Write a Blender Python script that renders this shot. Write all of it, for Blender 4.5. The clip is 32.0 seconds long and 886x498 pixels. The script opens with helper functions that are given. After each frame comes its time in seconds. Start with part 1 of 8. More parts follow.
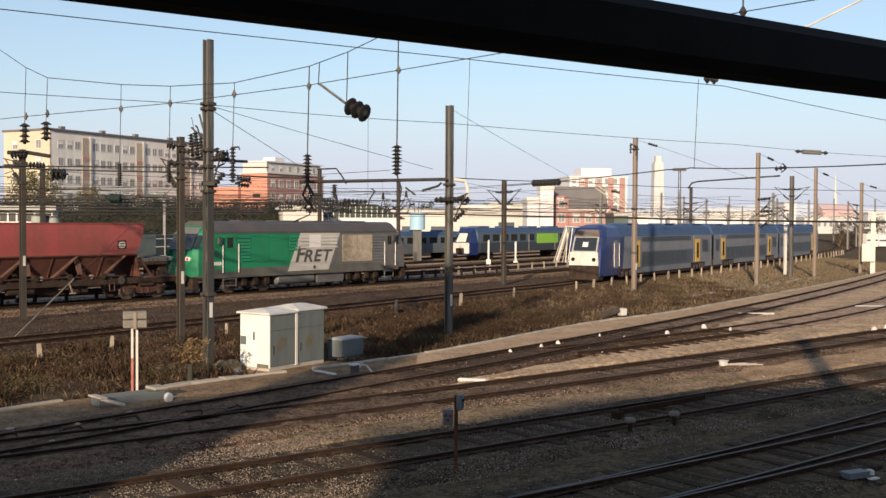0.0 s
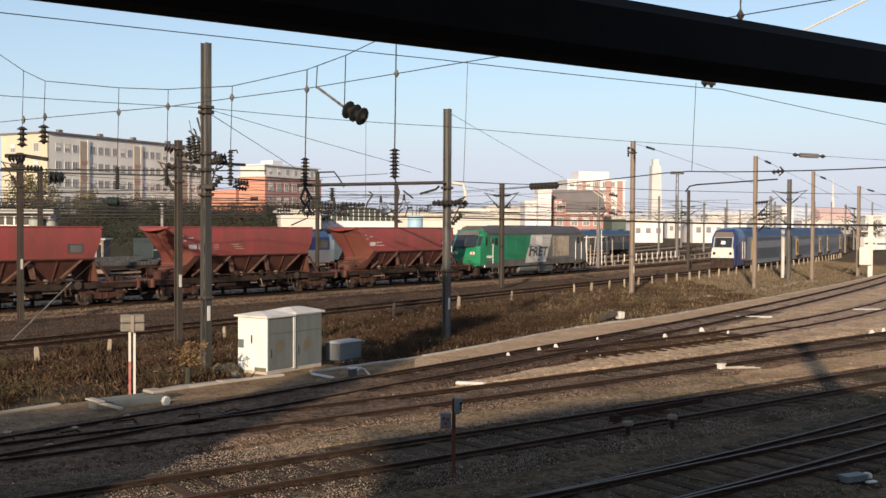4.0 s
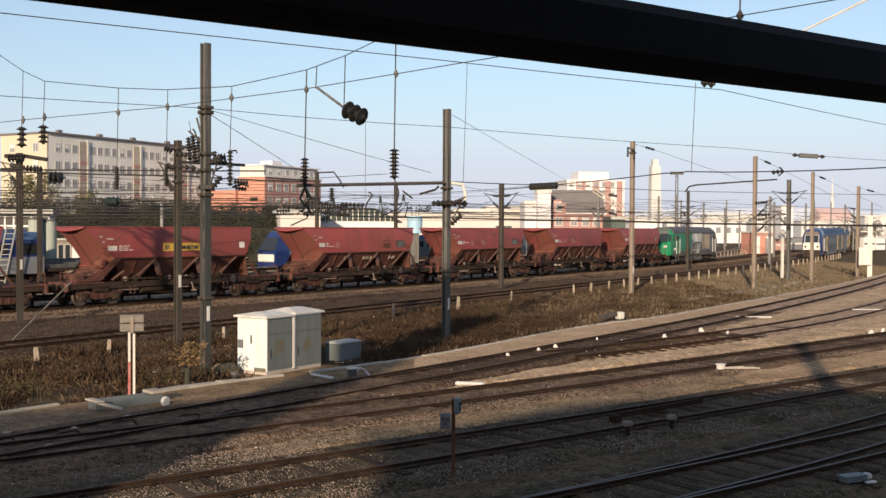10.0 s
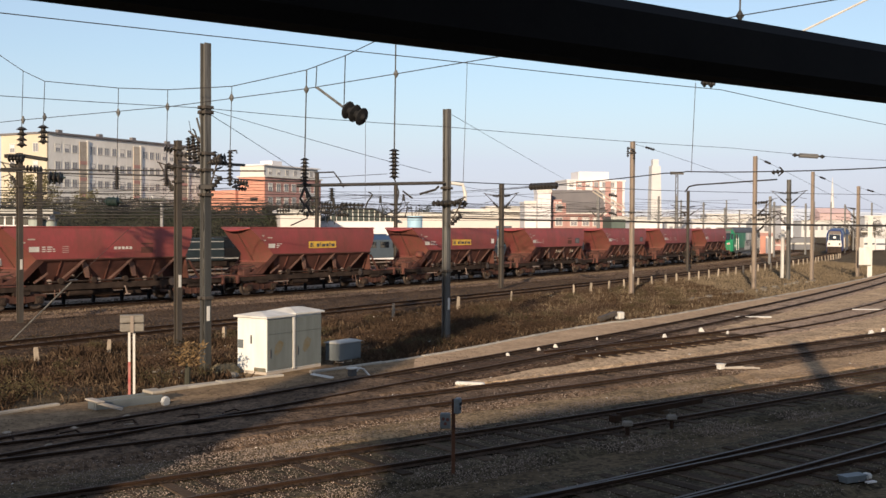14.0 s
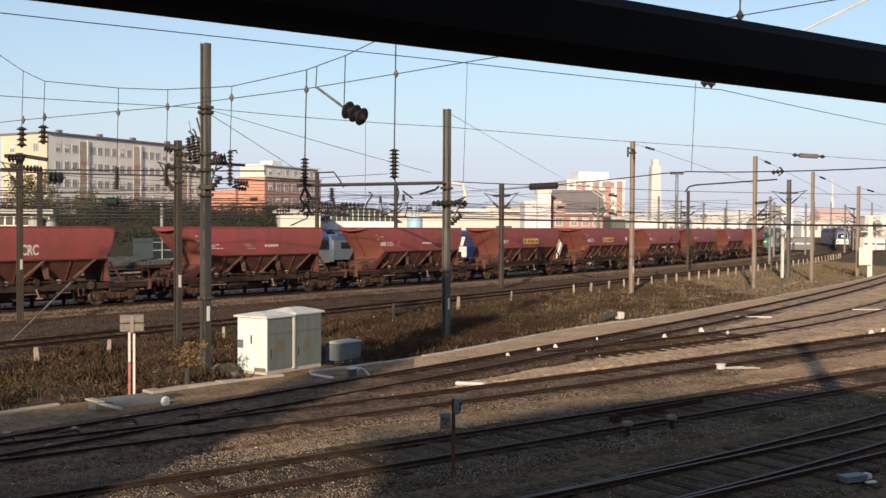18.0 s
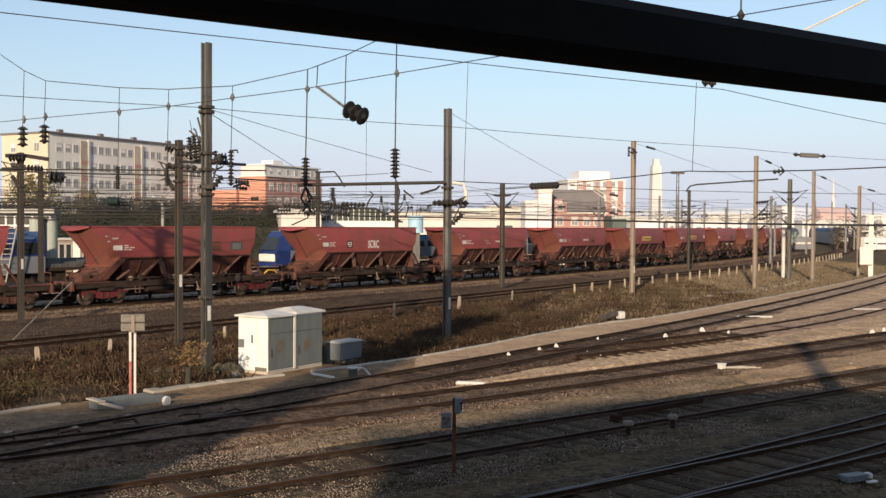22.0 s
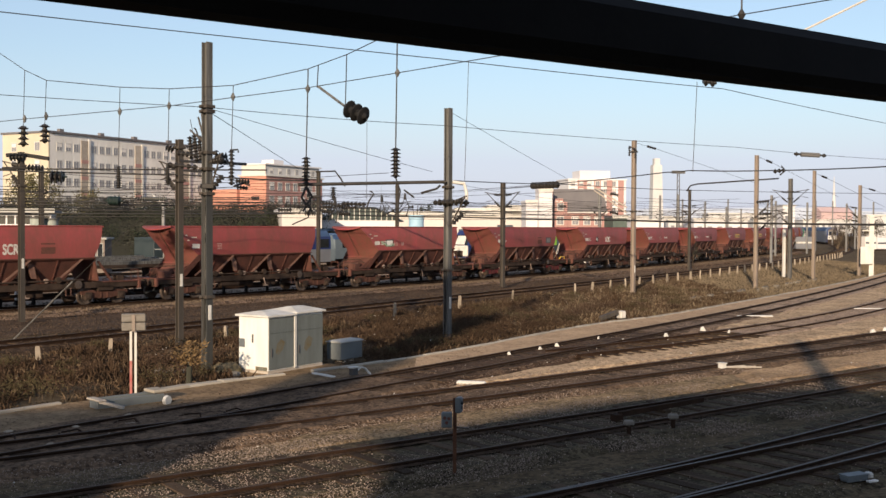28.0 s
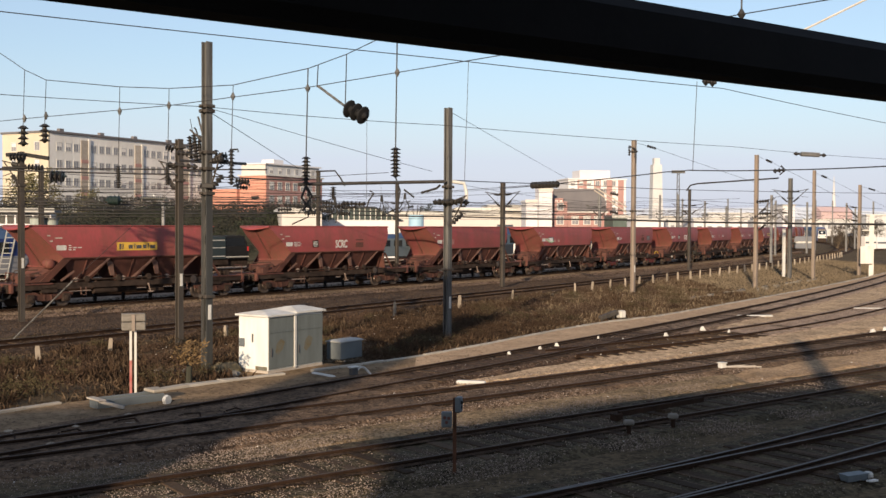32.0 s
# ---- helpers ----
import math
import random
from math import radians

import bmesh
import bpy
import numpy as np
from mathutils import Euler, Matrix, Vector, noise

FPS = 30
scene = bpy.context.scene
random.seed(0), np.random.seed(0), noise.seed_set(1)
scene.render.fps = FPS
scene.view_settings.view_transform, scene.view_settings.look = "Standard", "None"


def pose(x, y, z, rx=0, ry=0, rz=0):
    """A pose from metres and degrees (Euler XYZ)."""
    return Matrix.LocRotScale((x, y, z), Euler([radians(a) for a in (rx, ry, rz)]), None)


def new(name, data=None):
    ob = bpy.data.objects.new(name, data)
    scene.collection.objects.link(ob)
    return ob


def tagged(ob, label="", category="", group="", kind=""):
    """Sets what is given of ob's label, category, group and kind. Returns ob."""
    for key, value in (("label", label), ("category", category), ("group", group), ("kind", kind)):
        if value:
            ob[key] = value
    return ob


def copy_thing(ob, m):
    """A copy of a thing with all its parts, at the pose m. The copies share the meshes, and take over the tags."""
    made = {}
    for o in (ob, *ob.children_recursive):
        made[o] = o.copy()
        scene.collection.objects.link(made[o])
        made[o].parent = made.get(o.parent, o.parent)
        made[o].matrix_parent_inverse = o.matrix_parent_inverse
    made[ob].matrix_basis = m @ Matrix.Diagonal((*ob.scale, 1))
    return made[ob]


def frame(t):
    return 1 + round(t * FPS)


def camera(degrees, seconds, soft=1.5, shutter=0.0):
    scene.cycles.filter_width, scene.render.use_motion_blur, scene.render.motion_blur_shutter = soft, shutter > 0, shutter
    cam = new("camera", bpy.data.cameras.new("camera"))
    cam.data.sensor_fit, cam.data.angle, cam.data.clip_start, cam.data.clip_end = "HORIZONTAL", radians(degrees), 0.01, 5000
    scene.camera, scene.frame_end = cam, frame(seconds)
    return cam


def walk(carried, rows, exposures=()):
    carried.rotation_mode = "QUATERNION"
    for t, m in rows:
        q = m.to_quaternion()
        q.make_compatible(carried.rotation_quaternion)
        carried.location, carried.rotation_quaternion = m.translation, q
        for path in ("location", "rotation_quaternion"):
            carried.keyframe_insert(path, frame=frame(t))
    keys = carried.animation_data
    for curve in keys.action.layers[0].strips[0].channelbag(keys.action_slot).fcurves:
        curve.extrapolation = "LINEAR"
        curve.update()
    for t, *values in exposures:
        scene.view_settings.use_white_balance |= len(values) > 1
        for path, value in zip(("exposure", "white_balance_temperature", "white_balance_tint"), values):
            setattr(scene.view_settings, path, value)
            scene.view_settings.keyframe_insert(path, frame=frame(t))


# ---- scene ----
# camera: held still on a railed footway, with a slight sway
cam = camera(45.93, 32.0, soft=1.5, shutter=0.3)
EYE = (0.0, 0.0, 4.42)


def view(pan, tilt):
    """The camera's pose, with its pan and tilt in degrees."""
    return Matrix.Translation(EYE) @ Matrix.Rotation(radians(pan), 4, "Z") @ Matrix.Rotation(radians(90 + tilt), 4, "X") @ Matrix.Rotation(radians(0.298), 4, "Z")


SWAY = ((0.0, 4.6, 6.3), (0.5, 3.0, 6.2), (1.0, 1.5, 4.6), (2.0, 1.4, 3.0), (3.0, 1.3, 1.5), (5.5, 0, 0), (9.0, 0, 0), (14.0, 0, 0),
        (18.5, 0.1, 0), (19.2, 1.4, 0.1), (23.0, 1.6, 1.0), (25.5, 2.3, 1.5), (28.0, 2.5, 1.7), (30.0, 2.5, 2.2), (32.0, 2.3, 2.3))
walk(cam, [(t, view(a / 32.29, -1.2385 - b / 32.29)) for t, a, b in SWAY], exposures=[(0.0, 0.6), (32.0, 0.6)])
# world and sun: a low, hazy winter sun behind the camera and to its left
SUN_WAY = Vector((-0.25, -0.968, 0.0)).normalized()
SUN_UP = radians(15)
world = bpy.data.worlds.new("sky")
scene.world = world
world.use_nodes = True
wt = world.node_tree
sky = wt.nodes.new("ShaderNodeTexSky")
sky.sky_type, sky.sun_disc = "NISHITA", False
sky.sun_elevation, sky.sun_rotation = SUN_UP, math.atan2(SUN_WAY.x, SUN_WAY.y)
sky.air_density, sky.dust_density, sky.ozone_density = 1.0, 1.3, 1.8
cool = wt.nodes.new("ShaderNodeMix")
cool.data_type, cool.blend_type = "RGBA", "MULTIPLY"
cool.inputs[0].default_value, cool.inputs[7].default_value = 1.0, (1.0, 1.06, 1.07, 1.0)
wt.links.new(sky.outputs[0], cool.inputs[6])
# lavender haze where the sky itself turns pale towards the horizon
parts = wt.nodes.new("ShaderNodeSeparateColor")
wt.links.new(sky.outputs[0], parts.inputs[0])
pale = wt.nodes.new("ShaderNodeMath")
pale.operation = "DIVIDE"
wt.links.new(parts.outputs[0], pale.inputs[0])
wt.links.new(parts.outputs[2], pale.inputs[1])
rise = wt.nodes.new("ShaderNodeMapRange")
rise.inputs[1].default_value, rise.inputs[2].default_value, rise.inputs[3].default_value, rise.inputs[4].default_value = 0.54, 1.0, 0.3, 0.78
wt.links.new(pale.outputs[0], rise.inputs[0])
haze = wt.nodes.new("ShaderNodeMix")
haze.data_type = "RGBA"
haze.inputs[7].default_value = (4.25, 4.4, 5.55, 1.0)
wt.links.new(rise.outputs[0], haze.inputs[0])
wt.links.new(cool.outputs[2], haze.inputs[6])
wt.links.new(haze.outputs[2], wt.nodes["Background"].inputs[0])
wt.nodes["Background"].inputs[1].default_value = 0.105
sun = new("sun", bpy.data.lights.new("sun", "SUN"))
sun.data.energy, sun.data.angle, sun.data.color = 5.0, radians(0.9), (1.0, 0.785, 0.57)
to_sun = Vector((SUN_WAY.x * math.cos(SUN_UP), SUN_WAY.y * math.cos(SUN_UP), math.sin(SUN_UP)))
sun.rotation_mode = "QUATERNION"
sun.rotation_quaternion = to_sun.to_track_quat("Z", "Y")
sun.location = to_sun * 60


# materials
def material(name, base, other=None, scale=3.0, rough=0.8, metal=0.0, bump=0.0, fine=40.0, spec=0.3, coat=0.0, streak=None, amount=0.5, per_piece=0.0, pebble=None):
    """A node material: two colours mixed by noise at two scales, bump, and a shift from piece to piece or, for pebble
    (stones to the metre, contrast), from stone to stone."""
    m = bpy.data.materials.new(name)
    m.use_nodes = True
    t = m.node_tree
    n, l = t.nodes, t.links
    b = n["Principled BSDF"]
    b.inputs["Roughness"].default_value, b.inputs["Metallic"].default_value = rough, metal
    b.inputs["Specular IOR Level"].default_value = spec if rough < 0.85 else 0.06
    b.inputs["Coat Weight"].default_value = coat
    m.diffuse_color = (*base, 1)
    other = other or tuple(c * 0.75 for c in base)
    co = n.new("ShaderNodeTexCoord")
    mp = n.new("ShaderNodeMapping")
    l.new(co.outputs["Object"], mp.inputs[0])
    if streak:
        mp.inputs["Scale"].default_value = streak
    n1, n2 = n.new("ShaderNodeTexNoise"), n.new("ShaderNodeTexNoise")
    n1.inputs["Scale"].default_value, n1.inputs["Detail"].default_value = scale, 6
    n2.inputs["Scale"].default_value, n2.inputs["Detail"].default_value = fine, 3
    l.new(mp.outputs[0], n1.inputs[0])
    l.new(mp.outputs[0], n2.inputs[0])
    add = n.new("ShaderNodeMath")
    add.operation = "MULTIPLY_ADD"
    add.inputs[1].default_value = 0.45
    l.new(n2.outputs[0], add.inputs[0])
    l.new(n1.outputs[0], add.inputs[2])
    ramp = n.new("ShaderNodeMapRange")
    ramp.inputs[1].default_value, ramp.inputs[2].default_value = 0.72 - 0.25, 0.72 + 0.25
    ramp.inputs[3].default_value, ramp.inputs[4].default_value = 0.5 - amount, 0.5 + amount
    l.new(add.outputs[0], ramp.inputs[0])
    mix = n.new("ShaderNodeMix")
    mix.data_type = "RGBA"
    mix.inputs[6].default_value, mix.inputs[7].default_value = (*base, 1), (*other, 1)
    l.new(ramp.outputs[0], mix.inputs[0])
    out = mix.outputs[2]
    if per_piece:
        ob, geo = n.new("ShaderNodeObjectInfo"), n.new("ShaderNodeNewGeometry")
        s = n.new("ShaderNodeMath")
        l.new(ob.outputs["Random"], s.inputs[0])
        l.new(geo.outputs["Random Per Island"], s.inputs[1])
        fr = n.new("ShaderNodeMath")
        fr.operation = "FRACT"
        l.new(s.outputs[0], fr.inputs[0])
        r2 = n.new("ShaderNodeMapRange")
        r2.inputs[3].default_value, r2.inputs[4].default_value = 1 - per_piece, 1 + per_piece
        l.new(fr.outputs[0], r2.inputs[0])
        hs = n.new("ShaderNodeHueSaturation")
        l.new(r2.outputs[0], hs.inputs["Value"])
        l.new(out, hs.inputs["Color"])
        out = hs.outputs[0]
    height = add.outputs[0]
    if pebble:
        grain, span = pebble
        vo, wide = n.new("ShaderNodeTexVoronoi"), n.new("ShaderNodeTexVoronoi")
        vo.inputs["Scale"].default_value, wide.inputs["Scale"].default_value = grain, grain * 0.37
        sep, sep2 = n.new("ShaderNodeSeparateColor"), n.new("ShaderNodeSeparateColor")
        both = n.new("ShaderNodeMath")
        both.operation = "MULTIPLY_ADD"
        both.inputs[1].default_value = 0.5
        for q, s in ((vo, sep), (wide, sep2)):
            l.new(co.outputs["Object"], q.inputs["Vector"])
            l.new(q.outputs["Color"], s.inputs[0])
        l.new(sep2.outputs[0], both.inputs[0])
        l.new(sep.outputs[0], both.inputs[2])
        r3 = n.new("ShaderNodeMapRange")
        r3.inputs[2].default_value = 1.5
        r3.inputs[3].default_value, r3.inputs[4].default_value = 1 - span, 1 + span
        l.new(both.outputs[0], r3.inputs[0])
        hs = n.new("ShaderNodeHueSaturation")
        l.new(r3.outputs[0], hs.inputs["Value"])
        l.new(out, hs.inputs["Color"])
        out = hs.outputs[0]
        mix_h = n.new("ShaderNodeMath")
        mix_h.operation = "MULTIPLY_ADD"
        mix_h.inputs[1].default_value = -1.2
        l.new(vo.outputs["Distance"], mix_h.inputs[0])
        l.new(height, mix_h.inputs[2])
        height = mix_h.outputs[0]
    l.new(out, b.inputs["Base Color"])
    if bump:
        bp = n.new("ShaderNodeBump")
        bp.inputs["Strength"].default_value, bp.inputs["Distance"].default_value = bump, 0.02
        l.new(height, bp.inputs["Height"])
        l.new(bp.outputs[0], b.inputs["Normal"])
    return m


M_ground = material("dry_earth", (0.064, 0.048, 0.028), (0.11, 0.08, 0.047), 0.35, 0.95, bump=0.7, fine=9, pebble=(14, 0.6))
M_ballast = material("ballast", (0.185, 0.14, 0.105), (0.31, 0.24, 0.18), 1.2, 0.95, bump=1.0, fine=22, pebble=(17, 0.6))
M_ballast_dark = material("oily_ballast", (0.027, 0.0175, 0.0115), (0.064, 0.042, 0.027), 1.0, 0.95, bump=1.0, fine=18, pebble=(15, 0.7))
M_stone_dark = material("oily_stone", (0.036, 0.026, 0.019), (0.085, 0.06, 0.042), 4, 0.9, fine=20, per_piece=0.4)
M_stone = material("ballast_stone", (0.14, 0.108, 0.086), (0.29, 0.232, 0.192), 4, 0.9, fine=20, per_piece=0.45)
M_rust = material("rusty_rail", (0.018, 0.011, 0.0075), (0.037, 0.0215, 0.014), 2.0, 0.88, 0.0, bump=0.2)
M_railtop = material("worn_rail_head", (0.105, 0.093, 0.083), (0.06, 0.05, 0.043), 3.0, 0.66, 0.3)
M_railworn = material("rubbed_rusty_head", (0.078, 0.052, 0.035), (0.04, 0.0255, 0.017), 1.5, 0.75, 0.1, fine=12)
M_sleeper = material("tarred_wood", (0.033, 0.0225, 0.0145), (0.073, 0.051, 0.034), 2.5, 0.9, bump=0.5, streak=(1, 8, 1), per_piece=0.4)
M_path = material("sandy_concrete", (0.43, 0.305, 0.19), (0.28, 0.192, 0.118), 0.5, 0.95, bump=0.4, fine=25, pebble=(9, 0.25))
M_slab = material("brown_slab", (0.25, 0.172, 0.10), (0.115, 0.079, 0.046), 1.3, 0.95, bump=0.5, fine=14, pebble=(11, 0.3))
M_kerb = material("kerb_concrete", (0.37, 0.34, 0.285), (0.27, 0.24, 0.195), 1.5, 0.9, bump=0.4, per_piece=0.12)
M_grass = material("dead_grass", (0.022, 0.0145, 0.0098), (0.064, 0.041, 0.025), 0.6, 0.9, fine=3, per_piece=0.22)
M_grass_green = material("winter_grass", (0.056, 0.041, 0.027), (0.125, 0.09, 0.058), 0.6, 0.9, fine=3, per_piece=0.22)
M_steel = material("galvanised_steel", (0.132, 0.13, 0.122), (0.045, 0.044, 0.041), 2.0, 0.65, 0.12, fine=14, streak=(5, 5, 0.16), amount=0.75)
M_steel_dark = material("sooty_steel", (0.045, 0.04, 0.034), (0.08, 0.068, 0.056), 2.0, 0.7, 0.3, streak=(3, 3, 0.4))
M_wood_pole = material("tan_painted_steel", (0.245, 0.20, 0.162), (0.17, 0.14, 0.112), 1.2, 0.75, 0.1, streak=(4, 4, 0.5))
M_soot = material("soot_black_steel", (0.018, 0.017, 0.016), (0.034, 0.031, 0.028), 2.0, 0.65, 0.2)
M_wire = material("overhead_wire", (0.03, 0.029, 0.028), (0.05, 0.047, 0.044), 3, 0.6, 0.5)
M_insul = material("brown_porcelain", (0.014, 0.0125, 0.011), (0.026, 0.023, 0.02), 5, 0.5, 0.0, spec=0.3)
M_black = material("black_paint", (0.014, 0.014, 0.015), (0.019, 0.019, 0.019), 4, 0.8, spec=0.1)
M_white = material("white_paint", (0.56, 0.55, 0.51), (0.40, 0.385, 0.345), 1.2, 0.6, streak=(2, 2, 0.6))
M_cab = material("cream_cabinet_paint", (0.60, 0.615, 0.59), (0.50, 0.505, 0.47), 1.5, 0.6, bump=0.1, streak=(2.5, 2.5, 0.5))
M_cabgrey = material("grey_cabinet_paint", (0.33, 0.33, 0.305), (0.25, 0.25, 0.235), 2, 0.6)
M_red = material("oxide_red_paint", (0.262, 0.050, 0.051), (0.16, 0.05, 0.04), 0.7, 0.55, bump=0.1, fine=9, streak=(1, 1, 0.3), amount=0.7, per_piece=0.12)
M_redrust = material("rusted_red_paint", (0.06, 0.028, 0.0205), (0.115, 0.043, 0.031), 1.4, 0.8, bump=0.25, fine=12)
M_bogie = material("brake_dust_steel", (0.024, 0.018, 0.015), (0.06, 0.043, 0.034), 3, 0.85, 0.2, bump=0.3)
M_wheel = material("wheel_steel", (0.085, 0.066, 0.055), (0.14, 0.11, 0.09), 3, 0.5, 0.6)
M_green = material("freight_green", (0.012, 0.19, 0.085), (0.016, 0.135, 0.064), 0.7, 0.4, fine=6, coat=0.2)
M_locogrey = material("loco_grey", (0.125, 0.126, 0.124), (0.09, 0.088, 0.084), 0.8, 0.5, fine=6)
M_locodark = material("loco_dark_grey", (0.052, 0.051, 0.052), (0.075, 0.071, 0.068), 0.8, 0.6)
M_locowhite = material("loco_white", (0.44, 0.425, 0.385), (0.37, 0.35, 0.31), 0.8, 0.5)
M_glass = material("dark_window_glass", (0.015, 0.018, 0.02), (0.02, 0.023, 0.025), 2, 0.08, 0.0, spec=0.8)
M_blue = material("train_blue", (0.012, 0.025, 0.105), (0.01, 0.021, 0.08), 0.8, 0.35, coat=0.3)
M_tersilver = material("train_silver", (0.165, 0.172, 0.187), (0.13, 0.137, 0.15), 0.8, 0.6, 0.0)
M_terroof = material("train_blue_grey_roof", (0.042, 0.082, 0.165), (0.034, 0.062, 0.12), 0.8, 0.8)
M_tergrey = material("train_slate_grey", (0.055, 0.068, 0.086), (0.045, 0.055, 0.068), 0.8, 0.45)
M_tinted = material("tinted_train_glass", (0.03, 0.037, 0.046), (0.04, 0.047, 0.056), 0.6, 0.4, spec=0.25)
M_brow = material("grey_brown_brow_paint", (0.12, 0.098, 0.085), (0.10, 0.082, 0.072), 0.8, 0.6)
M_yellow = material("yellow_paint", (0.60, 0.37, 0.05), (0.50, 0.31, 0.05), 2, 0.5)
M_lime = material("lime_panel", (0.28, 0.55, 0.06), (0.24, 0.48, 0.05), 2, 0.5)
M_concrete = material("weathered_concrete", (0.40, 0.355, 0.30), (0.30, 0.265, 0.22), 2.0, 0.9, bump=0.4, per_piece=0.15)
M_bldg_grey = material("grey_render", (0.50, 0.505, 0.50), (0.42, 0.42, 0.415), 0.15, 0.95, fine=3)
M_bldg_cream = material("cream_render", (0.53, 0.505, 0.47), (0.45, 0.425, 0.395), 0.15, 0.95, fine=3)
M_bldg_orange = material("orange_brick_cladding", (0.47, 0.235, 0.175), (0.40, 0.20, 0.15), 0.2, 0.9, fine=4)
M_bldg_pink = material("pink_brick", (0.36, 0.215, 0.195), (0.31, 0.185, 0.165), 0.2, 0.9, fine=4)
M_bldg_white = material("white_render", (0.60, 0.595, 0.60), (0.51, 0.505, 0.51), 0.1, 0.9, fine=3)
M_slate = material("slate_roof", (0.11, 0.105, 0.11), (0.15, 0.14, 0.14), 0.4, 0.7, bump=0.2, per_piece=0.15)
# pane colour is lightened to stand in for reflected sky
M_window = material("sky_toned_glass", (0.16, 0.165, 0.175), (0.22, 0.22, 0.23), 0.5, 0.2, spec=0.6)
M_shutter = material("pale_blind", (0.62, 0.60, 0.56), (0.55, 0.53, 0.5), 0.5, 0.7)
M_leaf = material("evergreen_leaf", (0.026, 0.033, 0.02), (0.038, 0.045, 0.028), 0.4, 0.85, fine=4, per_piece=0.16)
M_leaf_dry = material("bare_scrub", (0.031, 0.032, 0.024), (0.045, 0.043, 0.033), 0.4, 0.9, fine=4, per_piece=0.14)
M_olive = material("olive_leaf", (0.105, 0.10, 0.05), (0.165, 0.145, 0.075), 0.3, 0.85, fine=4, per_piece=0.2)
M_brownbush = material("dark_brown_twigs", (0.042, 0.034, 0.027), (0.068, 0.054, 0.043), 0.4, 0.9, fine=4, per_piece=0.3)
M_bark = material("bark", (0.10, 0.075, 0.05), (0.15, 0.115, 0.08), 4, 0.9, bump=0.5)
M_tank = material("pale_blue_tank", (0.30, 0.46, 0.56), (0.25, 0.40, 0.50), 0.8, 0.5)


# building tools
class Shape:
    """Vertices and faces that grow piece by piece and become one mesh."""

    def __init__(self):
        self.v, self.f = [], []

    def add(self, verts, faces):
        k = len(self.v)
        self.v += [tuple(p) for p in verts]
        self.f += [tuple(i + k for i in q) for q in faces]
        return self

    def box(self, x0, x1, y0, y1, z0, z1, m=None):
        p = [(x, y, z) for z in (z0, z1) for x, y in ((x0, y0), (x1, y0), (x1, y1), (x0, y1))]
        if m:
            p = [m @ Vector(q) for q in p]
        return self.add(p, [(3, 2, 1, 0), (4, 5, 6, 7), (0, 1, 5, 4), (1, 2, 6, 5), (2, 3, 7, 6), (3, 0, 4, 7)])

    def tube(self, a, b, r, r2=None, n=8, caps=True):
        a, b = Vector(a), Vector(b)
        r2 = r if r2 is None else r2
        d = (b - a).normalized()
        s = d.orthogonal().normalized()
        w = d.cross(s)
        ring = [(math.cos(2 * math.pi * i / n), math.sin(2 * math.pi * i / n)) for i in range(n)]
        p = [a + r * (c * s + e * w) for c, e in ring] + [b + r2 * (c * s + e * w) for c, e in ring]
        f = [(i, (i + 1) % n, n + (i + 1) % n, n + i) for i in range(n)]
        if caps:
            f += [tuple(range(n - 1, -1, -1)), tuple(range(n, 2 * n))]
        return self.add(p, f)

    def line(self, pts, r, n=5):
        """A thin rod along points."""
        pts = [Vector(p) for p in pts]
        rings = []
        side = None
        for i, p in enumerate(pts):
            d = (pts[min(i + 1, len(pts) - 1)] - pts[max(i - 1, 0)]).normalized()
            side = d.orthogonal().normalized() if side is None else (side - d * side.dot(d)).normalized()
            w = d.cross(side)
            rings.append([p + r * (math.cos(6.2832 * k / n) * side + math.sin(6.2832 * k / n) * w) for k in range(n)])
        return self.loft(rings)

    def lathe(self, a, b, profile, n=10):
        """A turned shape along a to b: profile of (share of the way, radius)."""
        a, b = Vector(a), Vector(b)
        d = (b - a).normalized()
        s = d.orthogonal().normalized()
        w = d.cross(s)
        return self.loft([[a.lerp(b, t) + r * (math.cos(6.2832 * k / n) * s + math.sin(6.2832 * k / n) * w) for k in range(n)] for t, r in profile])

    def beam(self, a, b, w, h, up=(0, 0, 1)):
        """A rectangular bar from a to b, w wide and h high."""
        a, b = Vector(a), Vector(b)
        d = (b - a).normalized()
        s = d.cross(Vector(up))
        s = s.normalized() if s.length > 1e-4 else Vector((1, 0, 0))
        t = s.cross(d)
        p = [q + s * i * w / 2 + t * j * h / 2 for q in (a, b) for i, j in ((-1, -1), (1, -1), (1, 1), (-1, 1))]
        return self.add(p, [(3, 2, 1, 0), (4, 5, 6, 7), (0, 1, 5, 4), (1, 2, 6, 5), (2, 3, 7, 6), (3, 0, 4, 7)])

    def loft(self, rings, closed=True, caps=True):
        """Skin over rings of equal count."""
        n = len(rings[0])
        p = [q for r in rings for q in r]
        f = []
        for k in range(len(rings) - 1):
            for i in range(n if closed else n - 1):
                j = (i + 1) % n
                f.append((k * n + i, k * n + j, (k + 1) * n + j, (k + 1) * n + i))
        if caps:
            f += [tuple(range(n - 1, -1, -1)), tuple(range((len(rings) - 1) * n, len(rings) * n))]
        return self.add(p, f)

    def prism(self, outline, y0, y1):
        """An outline in x and z, drawn out from y0 to y1."""
        return self.loft([[(x, y0, z) for x, z in outline], [(x, y1, z) for x, z in outline]])

